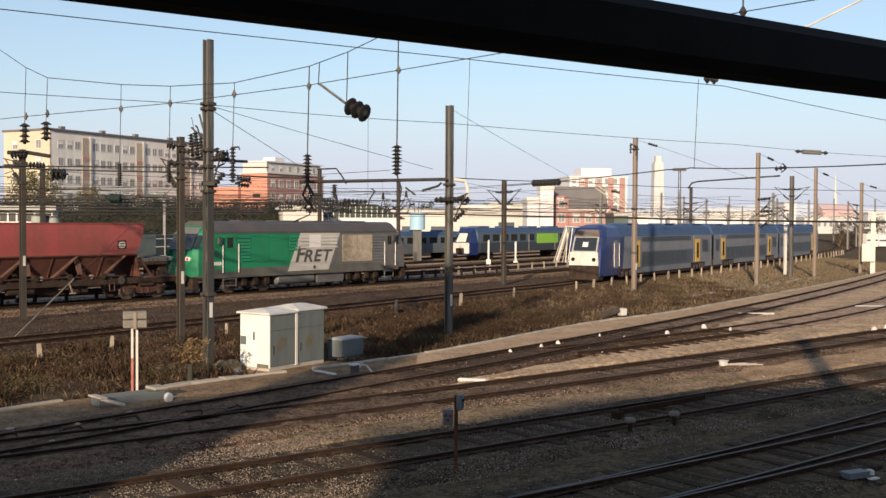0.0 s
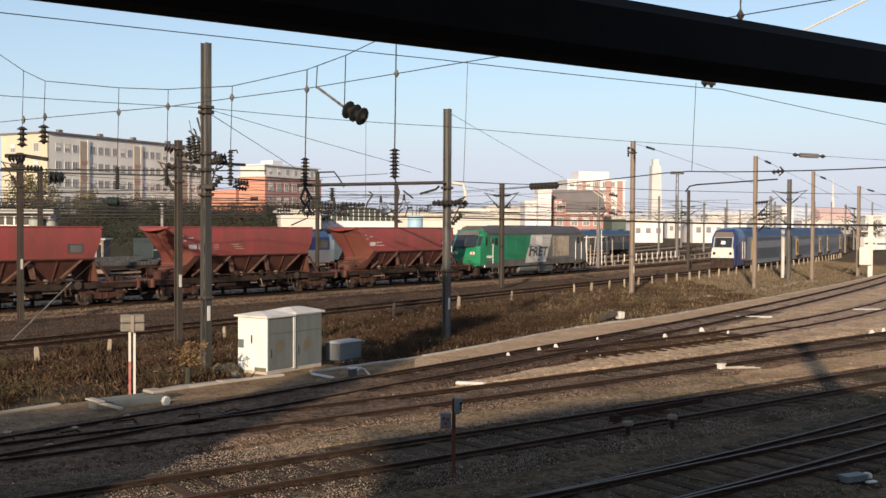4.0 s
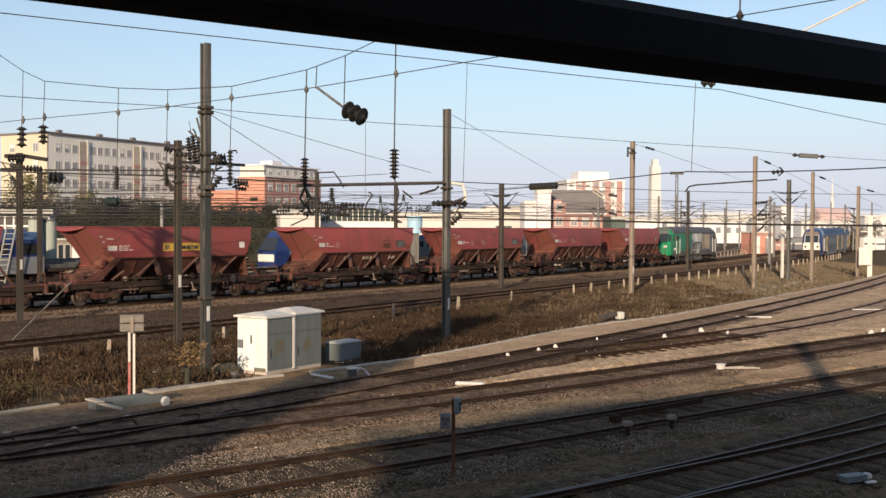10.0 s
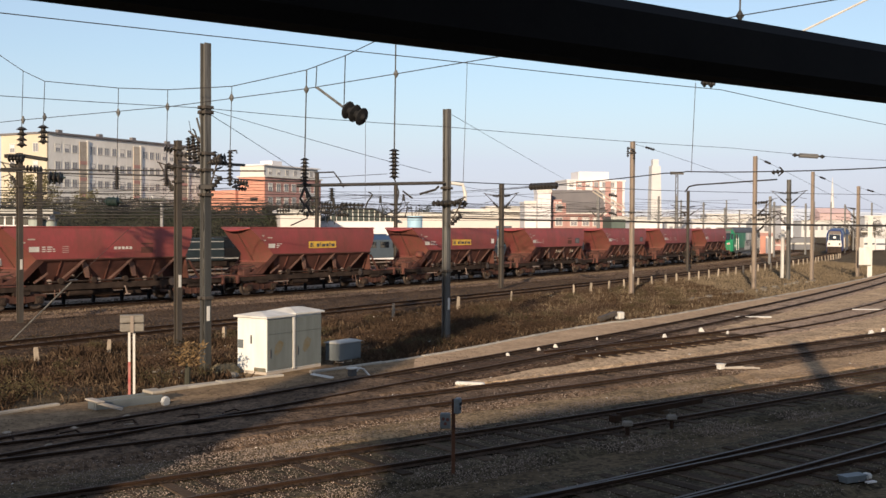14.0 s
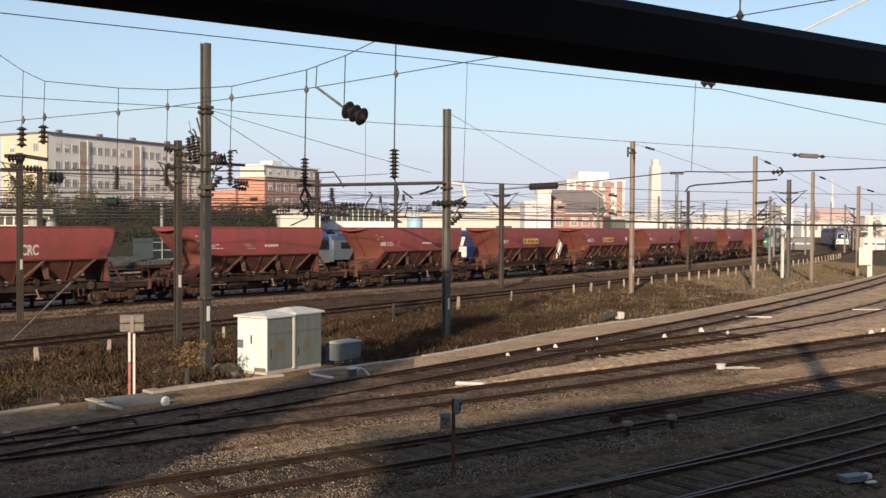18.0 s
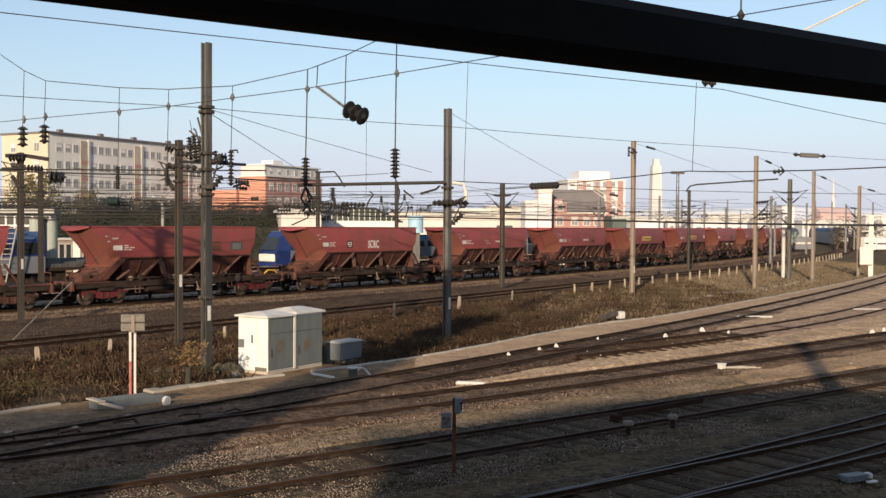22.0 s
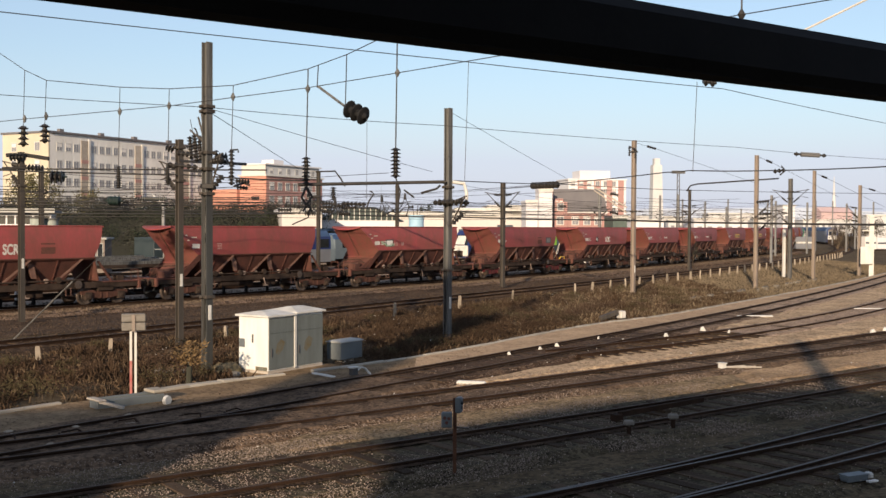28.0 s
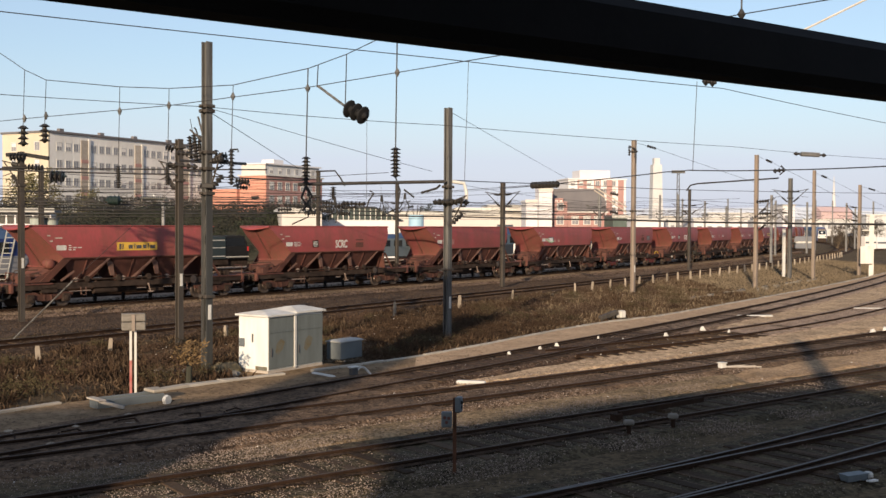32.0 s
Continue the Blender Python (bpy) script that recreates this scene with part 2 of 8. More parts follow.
    def mesh(self, name, mat, bevel=0.0, smooth=False):
        me = bpy.data.meshes.new(name)
        me.from_pydata(self.v, [], self.f)
        me.materials.append(mat)
        bm = bmesh.new()
        bm.from_mesh(me)
        bmesh.ops.recalc_face_normals(bm, faces=bm.faces)
        if bevel:
            bmesh.ops.bevel(bm, geom=[e for e in bm.edges if e.is_manifold and e.calc_face_angle(0) > 0.5], offset=bevel, segments=1, affect="EDGES", clamp_overlap=True)
        bm.to_mesh(me)
        bm.free()
        if smooth:
            me.polygons.foreach_set("use_smooth", [True] * len(me.polygons))
        me.update()
        return me


def part(name, shape, mat, parent, label="", bevel=0.0, smooth=False, at=None):
    """Links a shape as one mesh object under a thing or a part."""
    ob = new(name, shape if isinstance(shape, bpy.types.Mesh) else shape.mesh(name, mat, bevel, smooth))
    ob.parent = parent
    if at is not None:
        ob.matrix_basis = at
    return tagged(ob, label)


def thing(name, label, category, m=None, group="", kind=""):
    """An empty at a thing's base, to carry its parts."""
    ob = new(name)
    ob.empty_display_size = 0.3
    if m is not None:
        ob.matrix_basis = m
    return tagged(ob, label, category, group, kind)


def solid(name, shape, mat, label, category, m=None, group="", kind="", bevel=0.0, smooth=False):
    """A thing of one mesh."""
    ob = new(name, shape.mesh(name, mat, bevel, smooth))
    if m is not None:
        ob.matrix_basis = m
    return tagged(ob, label, category, group, kind)


class Line:
    """A track's centre line on the plan: straight up to s1, then bending to the left by k to the metre."""

    def __init__(self, y0, psi, s1, k):
        self.s = np.arange(-70, 520, 1.0)
        a = psi + k * 30 * np.log1p(np.exp((self.s - s1) / 30))
        x = np.concatenate([[0], np.cumsum((np.cos(a[1:]) + np.cos(a[:-1])) / 2)])
        y = np.concatenate([[0], np.cumsum((np.sin(a[1:]) + np.sin(a[:-1])) / 2)])
        self.x, self.y, self.a = x - x[70], y - y[70] + y0, a

    def at(self, s, off=0.0):
        x, y, a = (np.interp(s, self.s, q) for q in (self.x, self.y, self.a))
        return float(x - off * math.sin(a)), float(y + off * math.cos(a)), float(a)


class Poly:
    """A siding's centre line: y as a polynomial of x."""

    def __init__(self, c2, c1, c0, x0, x1):
        self.x = np.linspace(x0, x1, 400)
        self.y = c2 * self.x ** 2 + c1 * self.x + c0
        self.s = np.concatenate([[0], np.cumsum(np.hypot(np.diff(self.x), np.diff(self.y)))])
        self.a = np.arctan(2 * c2 * self.x + c1)

    at = Line.at


RAIL = 0.12  # height of the rail heads over the ground
MAIN = Line(82.452, 0.9580 - 0.00154557 * 1297.3, -1297.3, 0.00154557)  # one steady bend of 650 m
LOCAL = Line(62.224, 0.99948, 60, 0.0017378)


def train_way(line, s, half):
    """The pose of a vehicle whose middle is at s, with its bogies half apart."""
    x0, y0, _ = line.at(s - half)
    x1, y1, _ = line.at(s + half)
    return pose((x0 + x1) / 2, (y0 + y1) / 2, RAIL, rz=math.degrees(math.atan2(y1 - y0, x1 - x0)))


# ground: one sheet to the horizon
def sheet(name, mat, xs, ys, height, label, category):
    """A grid of ground with its height given by a function."""
    nx, ny = len(xs), len(ys)
    v = [(x, y, height(x, y)) for y in ys for x in xs]
    f = [(j * nx + i, j * nx + i + 1, (j + 1) * nx + i + 1, (j + 1) * nx + i) for j in range(ny - 1) for i in range(nx - 1)]
    sh = Shape()
    sh.v, sh.f = v, f
    return solid(name, sh, mat, label, category, kind="structure")


def lumps(x, y):
    return -0.105 + 0.025 * noise.noise(Vector((x * 0.35, y * 0.35, 0))) + 0.02 * noise.noise(Vector((x * 1.3, y * 1.3, 5)))


near = [i * 0.6 for i in range(-60, 120)]
ground = sheet("ground", M_ground, [-3000, -800, -200, -80] + near + [90, 150, 400, 1000, 3000], [-300, -60, -10] + [i * 0.6 for i in range(0, 200)] + [135, 160, 220, 400, 1000, 4000],
               lambda x, y: lumps(x, y) if abs(x) < 80 and 0 < y < 130 else -0.12, "brown trackside earth strewn with dirt and gravel", "ground")


def ribbon(line, s0, s1, w0, w1, z, step=1.0, rough=0.0):
    """A strip along a line from off w0 to off w1."""
    n = max(2, int((s1 - s0) / step))
    cols = max(2, int(abs(w1 - w0) / 0.5) + 1)
    sh = Shape()
    rows = []
    for i in range(n + 1):
        s = s0 + (s1 - s0) * i / n
        row = []
        for j in range(cols):
            w = w0 + (w1 - w0) * j / (cols - 1)
            x, y, _ = line.at(s, w)
            edge = min(j, cols - 1 - j) == 0
            row.append((x, y, (z if not edge else -0.17) + rough * noise.noise(Vector((x * 2, y * 2, 3)))))
        rows.append(row)
    sh.loft(rows, closed=False, caps=False)
    return sh


RAIL_PROFILE = ((-0.07, -0.15), (0.07, -0.15), (0.07, -0.135), (0.012, -0.115), (0.012, -0.04), (0.036, -0.03), (0.036, 0.0), (-0.036, 0.0), (-0.036, -0.03), (-0.012, -0.04), (-0.012, -0.115), (-0.07, -0.135))


def rail_shape(line, s0, s1, off, step):
    rings = []
    n = max(2, int((s1 - s0) / step))
    for i in range(n + 1):
        x, y, a = line.at(s0 + (s1 - s0) * i / n, off)
        rings.append([(x - p * math.sin(a), y + p * math.cos(a), RAIL + q) for p, q in RAIL_PROFILE])
    return Shape().loft(rings)


def head_shape(line, s0, s1, off, step):
    return ribbon_flat(line, s0, s1, off - 0.03, off + 0.03, RAIL + 0.004, step)


def ribbon_flat(line, s0, s1, w0, w1, z, step):
    n = max(2, int((s1 - s0) / step))
    return Shape().loft([[(*line.at(s0 + (s1 - s0) * i / n, w)[:2], z) for w in (w0, w1)] for i in range(n + 1)], closed=False, caps=False)


sleeper_mesh = Shape().box(-0.12, 0.12, -1.3, 1.3, -0.14, 0.0).mesh("sleeper", M_sleeper, bevel=0.015)
sleepers_later = []


def railway(name, line, s0, s1, label, step=2.0, bedding=None, shiny=False, bed=2.0, split=0, rough=0.03):
    """A track: ballast bed, two rails and their sleepers."""
    tr = thing(name, label, "railway track", kind="structure")
    part("ballast_bed", ribbon(line, s0, s1, -bed, bed, 0.03 if split else -0.02, step=0.6 if split else 1.0, rough=rough), bedding or M_ballast, tr)
    for off in (-0.7535, 0.7535):
        r = part("rail", rail_shape(line, s0, s1, off, step), M_rust, tr)
        part("rail_head", head_shape(line, s0, s1, off, step), M_railtop if shiny else M_railworn, r)
        if split:
            # shade beside the rail, painted as a dark strip of ballast
            part("grime_strip", ribbon_flat(line, s0, s1, off - 0.2, off + 0.2, 0.064, 0.8), M_ballast_dark, tr, label="dark strip of ballast standing in for the rail's shade")
    sleepers_later.append((tr, line, s0, s1, split))
    return tr


# M_bed is coloured darker to deepen the shade on sidings 3 to 5
M_bed = material("shade_deepened_ballast", (0.036, 0.029, 0.0175), (0.084, 0.066, 0.04), 0.8, 0.95, bump=0.9, fine=16, pebble=(17, 0.75))
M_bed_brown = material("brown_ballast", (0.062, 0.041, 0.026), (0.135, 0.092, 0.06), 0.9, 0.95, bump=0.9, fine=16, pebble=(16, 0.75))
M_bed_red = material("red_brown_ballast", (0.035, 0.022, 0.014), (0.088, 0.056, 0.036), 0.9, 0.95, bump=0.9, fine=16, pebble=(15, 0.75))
S1 = Poly(0.00483, 1.35205, 31.516, -13, 42)
S2 = Poly(0.00264, 0.82025, 26.47, -13, 34)
S3 = Poly(0.00115, 0.77694, 20.476, -9, 30)
S4 = Poly(0.00893, 0.75014, 14.59, -2, 24)
S4B = Poly(0.00219, 0.73387, 14.6, -2, 24)
S0 = Poly(0.01604, 0.65513, 32.79, 4, 44)
railway("railway_track_main", MAIN, -60, 330, "main line track with brown ballast and worn rails", shiny=True, bed=2.2, bedding=M_ballast_dark)
railway("railway_track_local", LOCAL, -50, 330, "local line track with dark ballast and worn rails", shiny=True, bed=2.2, bedding=M_ballast_dark)
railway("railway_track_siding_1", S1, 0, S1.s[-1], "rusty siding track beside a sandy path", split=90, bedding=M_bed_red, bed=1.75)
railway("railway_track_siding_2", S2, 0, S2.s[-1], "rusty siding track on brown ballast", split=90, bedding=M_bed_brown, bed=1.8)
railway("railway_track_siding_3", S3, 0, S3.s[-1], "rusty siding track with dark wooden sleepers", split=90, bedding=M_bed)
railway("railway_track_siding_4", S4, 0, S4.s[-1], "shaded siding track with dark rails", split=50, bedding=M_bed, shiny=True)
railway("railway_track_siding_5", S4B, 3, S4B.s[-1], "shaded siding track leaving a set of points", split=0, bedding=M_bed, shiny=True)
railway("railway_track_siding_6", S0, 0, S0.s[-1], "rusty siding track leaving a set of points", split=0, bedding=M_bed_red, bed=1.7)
# far stretches paler: dust, with some sunlit brightness put into the colour
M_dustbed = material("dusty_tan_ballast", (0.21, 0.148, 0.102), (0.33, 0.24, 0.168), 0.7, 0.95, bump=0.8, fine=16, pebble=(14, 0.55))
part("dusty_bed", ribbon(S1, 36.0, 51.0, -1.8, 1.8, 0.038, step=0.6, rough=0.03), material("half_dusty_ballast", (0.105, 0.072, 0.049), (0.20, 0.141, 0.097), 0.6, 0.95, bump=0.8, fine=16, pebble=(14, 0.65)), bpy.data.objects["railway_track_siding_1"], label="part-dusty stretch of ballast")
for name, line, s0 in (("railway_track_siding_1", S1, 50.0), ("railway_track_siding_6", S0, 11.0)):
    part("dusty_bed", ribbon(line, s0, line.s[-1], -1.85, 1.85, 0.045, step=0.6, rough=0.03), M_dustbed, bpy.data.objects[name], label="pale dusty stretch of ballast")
# brown ballast laid over the first stretch of sidings 1 and 2
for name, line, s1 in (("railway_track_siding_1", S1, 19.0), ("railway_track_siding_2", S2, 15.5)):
    part("oily_bed", ribbon(line, 0, s1, -1.9, 1.9, 0.062, step=0.5, rough=0.03), M_bed_brown, bpy.data.objects[name], label="brown stretch of ballast")


# unseen canopy over the camera and buildings behind, added to shade the near sidings
def outline_slab(pts, z0, z1):
    n = len(pts)
    return Shape().add([(x, y, z0) for x, y in pts] + [(x, y, z1) for x, y in pts], [tuple(range(n - 1, -1, -1)), tuple(range(n, 2 * n))] + [(i, (i + 1) % n, n + (i + 1) % n, n + i) for i in range(n)])


canopy = thing("platform_canopy", "unseen canopy roof, outlined to cast the near shade", "canopy", kind="structure")
part("roof", outline_slab([(-8.4, -11.0), (9, -11.0), (9, 2.6), (5.0, 2.5), (3.6, 3.3), (-0.3, 2.3), (-3.6, 0.4), (-6.3, -2.3), (-8.2, -3.1), (-7.55, -4.4), (-7.4, -6.6)], 6.85, 7.0), M_locogrey, canopy)
part("back_wall", Shape().box(-8.4, 9, -11.2, -11.0, 0, 6.85), M_bldg_grey, canopy)
part("deck", outline_slab([(-8.0, -12.0), (9, -12.0), (9, -0.9), (-6.6, -0.9)], 2.6, 2.8), M_concrete, canopy)
part("deck_pier", Shape().box(-6.0, -5.4, -3.6, -1.2, 0, 2.6).box(8, 8.6, -3.6, -1.2, 0, 2.6), M_concrete, canopy)
bar = thing("overhead_bar", "black steel bar strung before the canopy", "bar")
part("beam", Shape().beam((-3.2, 1.18, 5.113), (5.2, 6.92, 5.113), 0.2, 0.225), M_black, bar, bevel=0.04)
part("lower_flange", Shape().beam((-3.2, 1.18, 5.002), (5.2, 6.92, 5.002), 0.12, 0.01), M_black, bar)
part("upper_flange", Shape().beam((-3.2, 1.18, 5.224), (5.2, 6.92, 5.224), 0.12, 0.01), M_black, bar)
hut = thing("station_building", "unseen building added to shade the near sidings", "building")
part("wall", outline_slab([(-9.3, 2.1), (-12.4, -6.1), (-25.0, -11.6), (-22.1, -3.5)], 0, 6.8), M_bldg_grey, hut)
part("roof", outline_slab([(-9.3, 2.2), (-12.5, -6.2), (-25.2, -11.8), (-22.2, -3.44)], 6.8, 7.0), M_slate, hut)
# tower added only for the long strip of shade across path and grass
part("stair_tower", outline_slab([(-9.32, 2.08), (-10.3, -0.4), (-12.4, -1.35), (-11.7, 1.05)], 7.0, 13.2), M_bldg_grey, hut, label="taller unseen tower, added to cast a strip of shade")
part("tower_roof", outline_slab([(-9.3, 2.12), (-10.3, -0.46), (-12.5, -1.45), (-11.75, 1.08)], 13.2, 13.4), M_slate, hut)


# overhead line: masts, arms, insulators, wires
def insulator(sh, a, b, discs=5, r=0.11):
    """A string of porcelain discs on a rod from a to b."""
    a, b = Vector(a), Vector(b)
    prof = [(0.0, 0.035)]
    for i in range(discs):
        prof += [((i + 0.1) / discs, r * 0.42), ((i + 0.38) / discs, r * 0.8), ((i + 0.52) / discs, r), ((i + 0.62) / discs, r * 0.9), ((i + 0.7) / discs, r * 0.4)]
    return sh.lathe(a, b, prof + [(1.0, 0.035)], n=12)


def h_section(f, h):
    """An upright H-section of half width f and height h, as one skin."""
    o = [(-f, -f), (f, -f), (f, -f + 0.03), (0.015, -f + 0.03), (0.015, f - 0.03), (f, f - 0.03), (f, f), (-f, f), (-f, f - 0.03), (-0.015, f - 0.03), (-0.015, -f + 0.03), (-f, -f + 0.03)]
    return Shape().loft([[(a, b, 0) for a, b in o], [(a, b, h) for a, b in o]])


def mast(x, y, h, w=0.3, mat=M_steel, rz=52, base=False, label="grey steel catenary mast", arms=(), plate=None, collars=()):
    """An H-section mast on a concrete foot, with arms as (height, way, reach)."""
    m = thing("catenary_mast", label, "mast", pose(x, y, 0, rz=rz), group="catenary masts")
    f = w * 0.5
    part("post", h_section(f, h), mat, m)
    if base:
        part("foundation", Shape().box(-w * 1.1, w * 1.1, -w * 1.1, w * 1.1, -0.1, 0.22), M_concrete, m, bevel=0.04)
    for z in collars:
        part("collar", Shape().box(-f - 0.06, f + 0.06, -f - 0.06, f + 0.06, z - 0.05, z + 0.05).box(-f - 0.14, f + 0.14, -0.05, 0.05, z - 0.03, z + 0.03), M_steel_dark, m, bevel=0.01)
    for z, way, reach in arms:
        a = part("cantilever_arm", Shape().tube((0, way * f, z), (0, way * reach, z + 0.25), 0.028, n=6).tube((0, way * f, z - 0.9), (0, way * reach * 0.9, z + 0.2), 0.028, n=6).tube((0, way * reach * 0.55, z - 0.35), (0, way * reach * 0.95, z - 0.45), 0.02, n=6), M_steel_dark, m)
        part("insulator", insulator(Shape(), (0, way * (f + 0.12), z + 0.02), (0, way * (f + 0.62), z + 0.08), 4, 0.1), M_insul, a)
        part("insulator", insulator(Shape(), (0, way * (f + 0.12), z - 0.82), (0, way * (f + 0.6), z - 0.42), 4, 0.1), M_insul, a)
    if plate:
        part("number_plate", Shape().box(f + 0.002, f + 0.02, -0.055, 0.055, plate, plate + 0.45).box(-0.055, 0.055, -f - 0.02, -f - 0.002, plate, plate + 0.45), M_white, m, label="blank white mast plate")
    return m


mast_a = mast(-7.25, 31.92, 9.95, 0.235, M_steel, collars=(2.2, 5.35, 6.1, 6.6, 7.85, 8.0), plate=1.5, label="tall grey steel mast with crowded brackets", arms=((6.3, -1, 0.7),))
# the post is darker over its lower 5.4 m
part("tarred_post", h_section(0.122, 5.4), material("dark_post_paint", (0.028, 0.030, 0.030), (0.05, 0.05, 0.046), 2, 0.7, streak=(4, 4, 0.3)), mast_a, label="black lower post")
mast(-9.67, 38.13, 7.5, 0.21, M_steel_dark, collars=(6.0, 7.2), plate=2.15, arms=((6.5, 1, 1.2),), label="dark steel mast with line brackets")
mast(0.13, 40.49, 8.95, 0.235, M_steel, collars=(5.9, 2.7), plate=1.2, arms=((5.3, -1, 0.9),), label="grey steel mast with a long support tube")
mast(-18.93, 46.75, 7.6, 0.22, M_steel_dark, collars=(7.0, 6.1), plate=2.4, arms=((7.0, 1, 1.6),), label="dark steel mast with line brackets")
mast(4.2, 75.39, 7.5, 0.27, M_steel_dark, collars=(6.7,), arms=((6.6, 1, 1.6), (6.6, -1, 1.5)), label="dark steel mast with two arms")
tan = "tan-painted steel catenary mast"
cm = mast(12.38, 68.56, 10.05, 0.25, M_wood_pole, collars=(9.3, 5.4), plate=1.4, label=tan)
part("crossarm", Shape().tube((-0.9, -0.6, 9.4), (1.0, 0.9, 9.75), 0.05, n=6), M_steel_dark, cm)
for q in ((-0.85, -0.55, 9.4), (0.95, 0.85, 9.7)):
    part("insulator", insulator(Shape(), q, (q[0], q[1], q[2] - 0.6), 4, 0.1), M_insul, cm)
mast(22.52, 75.62, 9.6, 0.25, M_wood_pole, arms=((6.2, -1, 1.4), (5.0, -1, 1.4)), label=tan)
mast(31.17, 88.3, 9.2, 0.24, M_wood_pole, label=tan)
mast(29.74, 90.03, 8.6, 0.3, M_steel, collars=(7.5, 6.9), arms=((7.4, 1, 1.6), (7.4, -1, 1.6), (5.6, 1, 1.2)), label="grey steel mast with crossed arms")
mast(38.09, 95.99, 8.3, 0.26, M_wood_pole, arms=((6.2, 1, 1.3), (5.0, 1, 1.3)), label=tan)
mast(24.94, 106.54, 8.2, 0.24, M_steel_dark, arms=((6.5, 1, 2.0), (6.5, -1, 2.0)), label="dark steel mast with two arms")
# unseen mast, placed out of view to cast the long post shadow
mast(5.75, 9.5, 8.7, 0.45, M_steel, label="unseen steel mast, placed to cast a post shadow")
# far masts get a paler steel, with distance haze put into its colour
M_haze_steel = material("hazed_grey_steel", (0.20, 0.20, 0.195), (0.15, 0.15, 0.148), 1.5, 0.7, 0.1)
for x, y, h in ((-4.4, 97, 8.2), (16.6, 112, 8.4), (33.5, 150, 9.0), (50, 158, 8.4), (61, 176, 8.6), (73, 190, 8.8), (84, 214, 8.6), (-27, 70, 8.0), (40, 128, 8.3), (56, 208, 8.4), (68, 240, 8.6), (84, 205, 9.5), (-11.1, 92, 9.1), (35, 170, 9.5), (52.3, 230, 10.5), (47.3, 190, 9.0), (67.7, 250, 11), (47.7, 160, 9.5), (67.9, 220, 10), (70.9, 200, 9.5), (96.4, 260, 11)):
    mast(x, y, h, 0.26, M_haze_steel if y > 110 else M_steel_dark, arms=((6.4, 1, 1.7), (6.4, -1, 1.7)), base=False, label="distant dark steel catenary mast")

for q in ((-0.25, 0.5, 0.4), (-0.1, 0.3, 0.8), (0.2, 0.6, 0.25), (0.05, 0.35, 1.05)):
    part("horn", Shape().tube((0, 0.1, 6.9), (q[0], q[1], 6.9 + q[2]), 0.03, n=5), M_steel_dark, mast_a)
for z, l in ((6.15, 0.9), (6.5, 0.6)):
    part("insulator", insulator(Shape(), (-0.2, 0.2, z), (-0.2 - l * 0.5, 0.2 + l, z + 0.1), 5, 0.09), M_insul, mast_a)

# concrete-white posts and an equipment board by the bend
for x, y, h in ((30.05, 92.5, 4.3), (19.2, 130, 4.2)):
    solid("white_post", Shape().box(-0.12, 0.12, -0.12, 0.12, 0, h), M_white, "white-painted concrete post by the line", "post", pose(x, y, 0, rz=20), bevel=0.03)
board = thing("equipment_board", "white equipment cabinet on a white post", "cabinet", pose(38.8, 95.0, 0, rz=-20))
part("post", Shape().box(-0.2, 0.2, -0.12, 0.12, 0, 5.6), M_white, board)
part("case", Shape().box(-0.95, 0.12, -0.5, -0.13, 1.1, 2.7), M_white, board, bevel=0.04)
part("case_door", Shape().box(-0.88, 0.05, -0.52, -0.502, 1.18, 2.62), M_white, board)
part("bracket", Shape().box(-0.8, 0.2, -0.2, 0.2, 4.1, 4.2), M_white, board)


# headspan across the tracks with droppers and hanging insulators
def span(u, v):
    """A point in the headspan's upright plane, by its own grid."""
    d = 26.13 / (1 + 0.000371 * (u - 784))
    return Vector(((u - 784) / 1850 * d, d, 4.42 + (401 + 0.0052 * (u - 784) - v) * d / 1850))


def sagging(a, b, sag, n=10):
    a, b = Vector(a), Vector(b)
    return [a.lerp(b, i / n) - Vector((0, 0, 4 * sag * (i / n) * (1 - i / n))) for i in range(n + 1)]


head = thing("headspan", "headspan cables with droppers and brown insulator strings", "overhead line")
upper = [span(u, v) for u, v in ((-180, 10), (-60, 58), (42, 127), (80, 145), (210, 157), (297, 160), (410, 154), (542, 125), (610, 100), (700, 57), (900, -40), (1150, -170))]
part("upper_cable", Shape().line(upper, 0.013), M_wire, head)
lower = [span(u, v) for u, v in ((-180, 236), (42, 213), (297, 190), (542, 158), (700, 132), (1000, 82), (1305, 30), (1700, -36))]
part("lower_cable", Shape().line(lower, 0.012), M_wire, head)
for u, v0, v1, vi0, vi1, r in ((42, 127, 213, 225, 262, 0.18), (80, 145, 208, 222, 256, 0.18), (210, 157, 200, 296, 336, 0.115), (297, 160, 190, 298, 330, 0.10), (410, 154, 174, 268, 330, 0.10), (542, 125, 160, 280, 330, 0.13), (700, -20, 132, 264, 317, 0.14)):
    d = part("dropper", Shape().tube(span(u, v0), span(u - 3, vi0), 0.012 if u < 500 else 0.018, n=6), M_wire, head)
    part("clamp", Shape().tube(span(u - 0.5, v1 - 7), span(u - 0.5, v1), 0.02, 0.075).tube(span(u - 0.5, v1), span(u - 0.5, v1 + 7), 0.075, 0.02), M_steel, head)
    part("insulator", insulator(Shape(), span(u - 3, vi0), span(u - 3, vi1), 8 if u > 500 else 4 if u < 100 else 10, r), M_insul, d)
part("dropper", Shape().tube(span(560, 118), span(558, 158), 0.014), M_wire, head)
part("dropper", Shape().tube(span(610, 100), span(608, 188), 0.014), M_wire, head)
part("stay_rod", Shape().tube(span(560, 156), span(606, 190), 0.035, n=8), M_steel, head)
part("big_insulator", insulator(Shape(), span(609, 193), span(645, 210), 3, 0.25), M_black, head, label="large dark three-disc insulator")
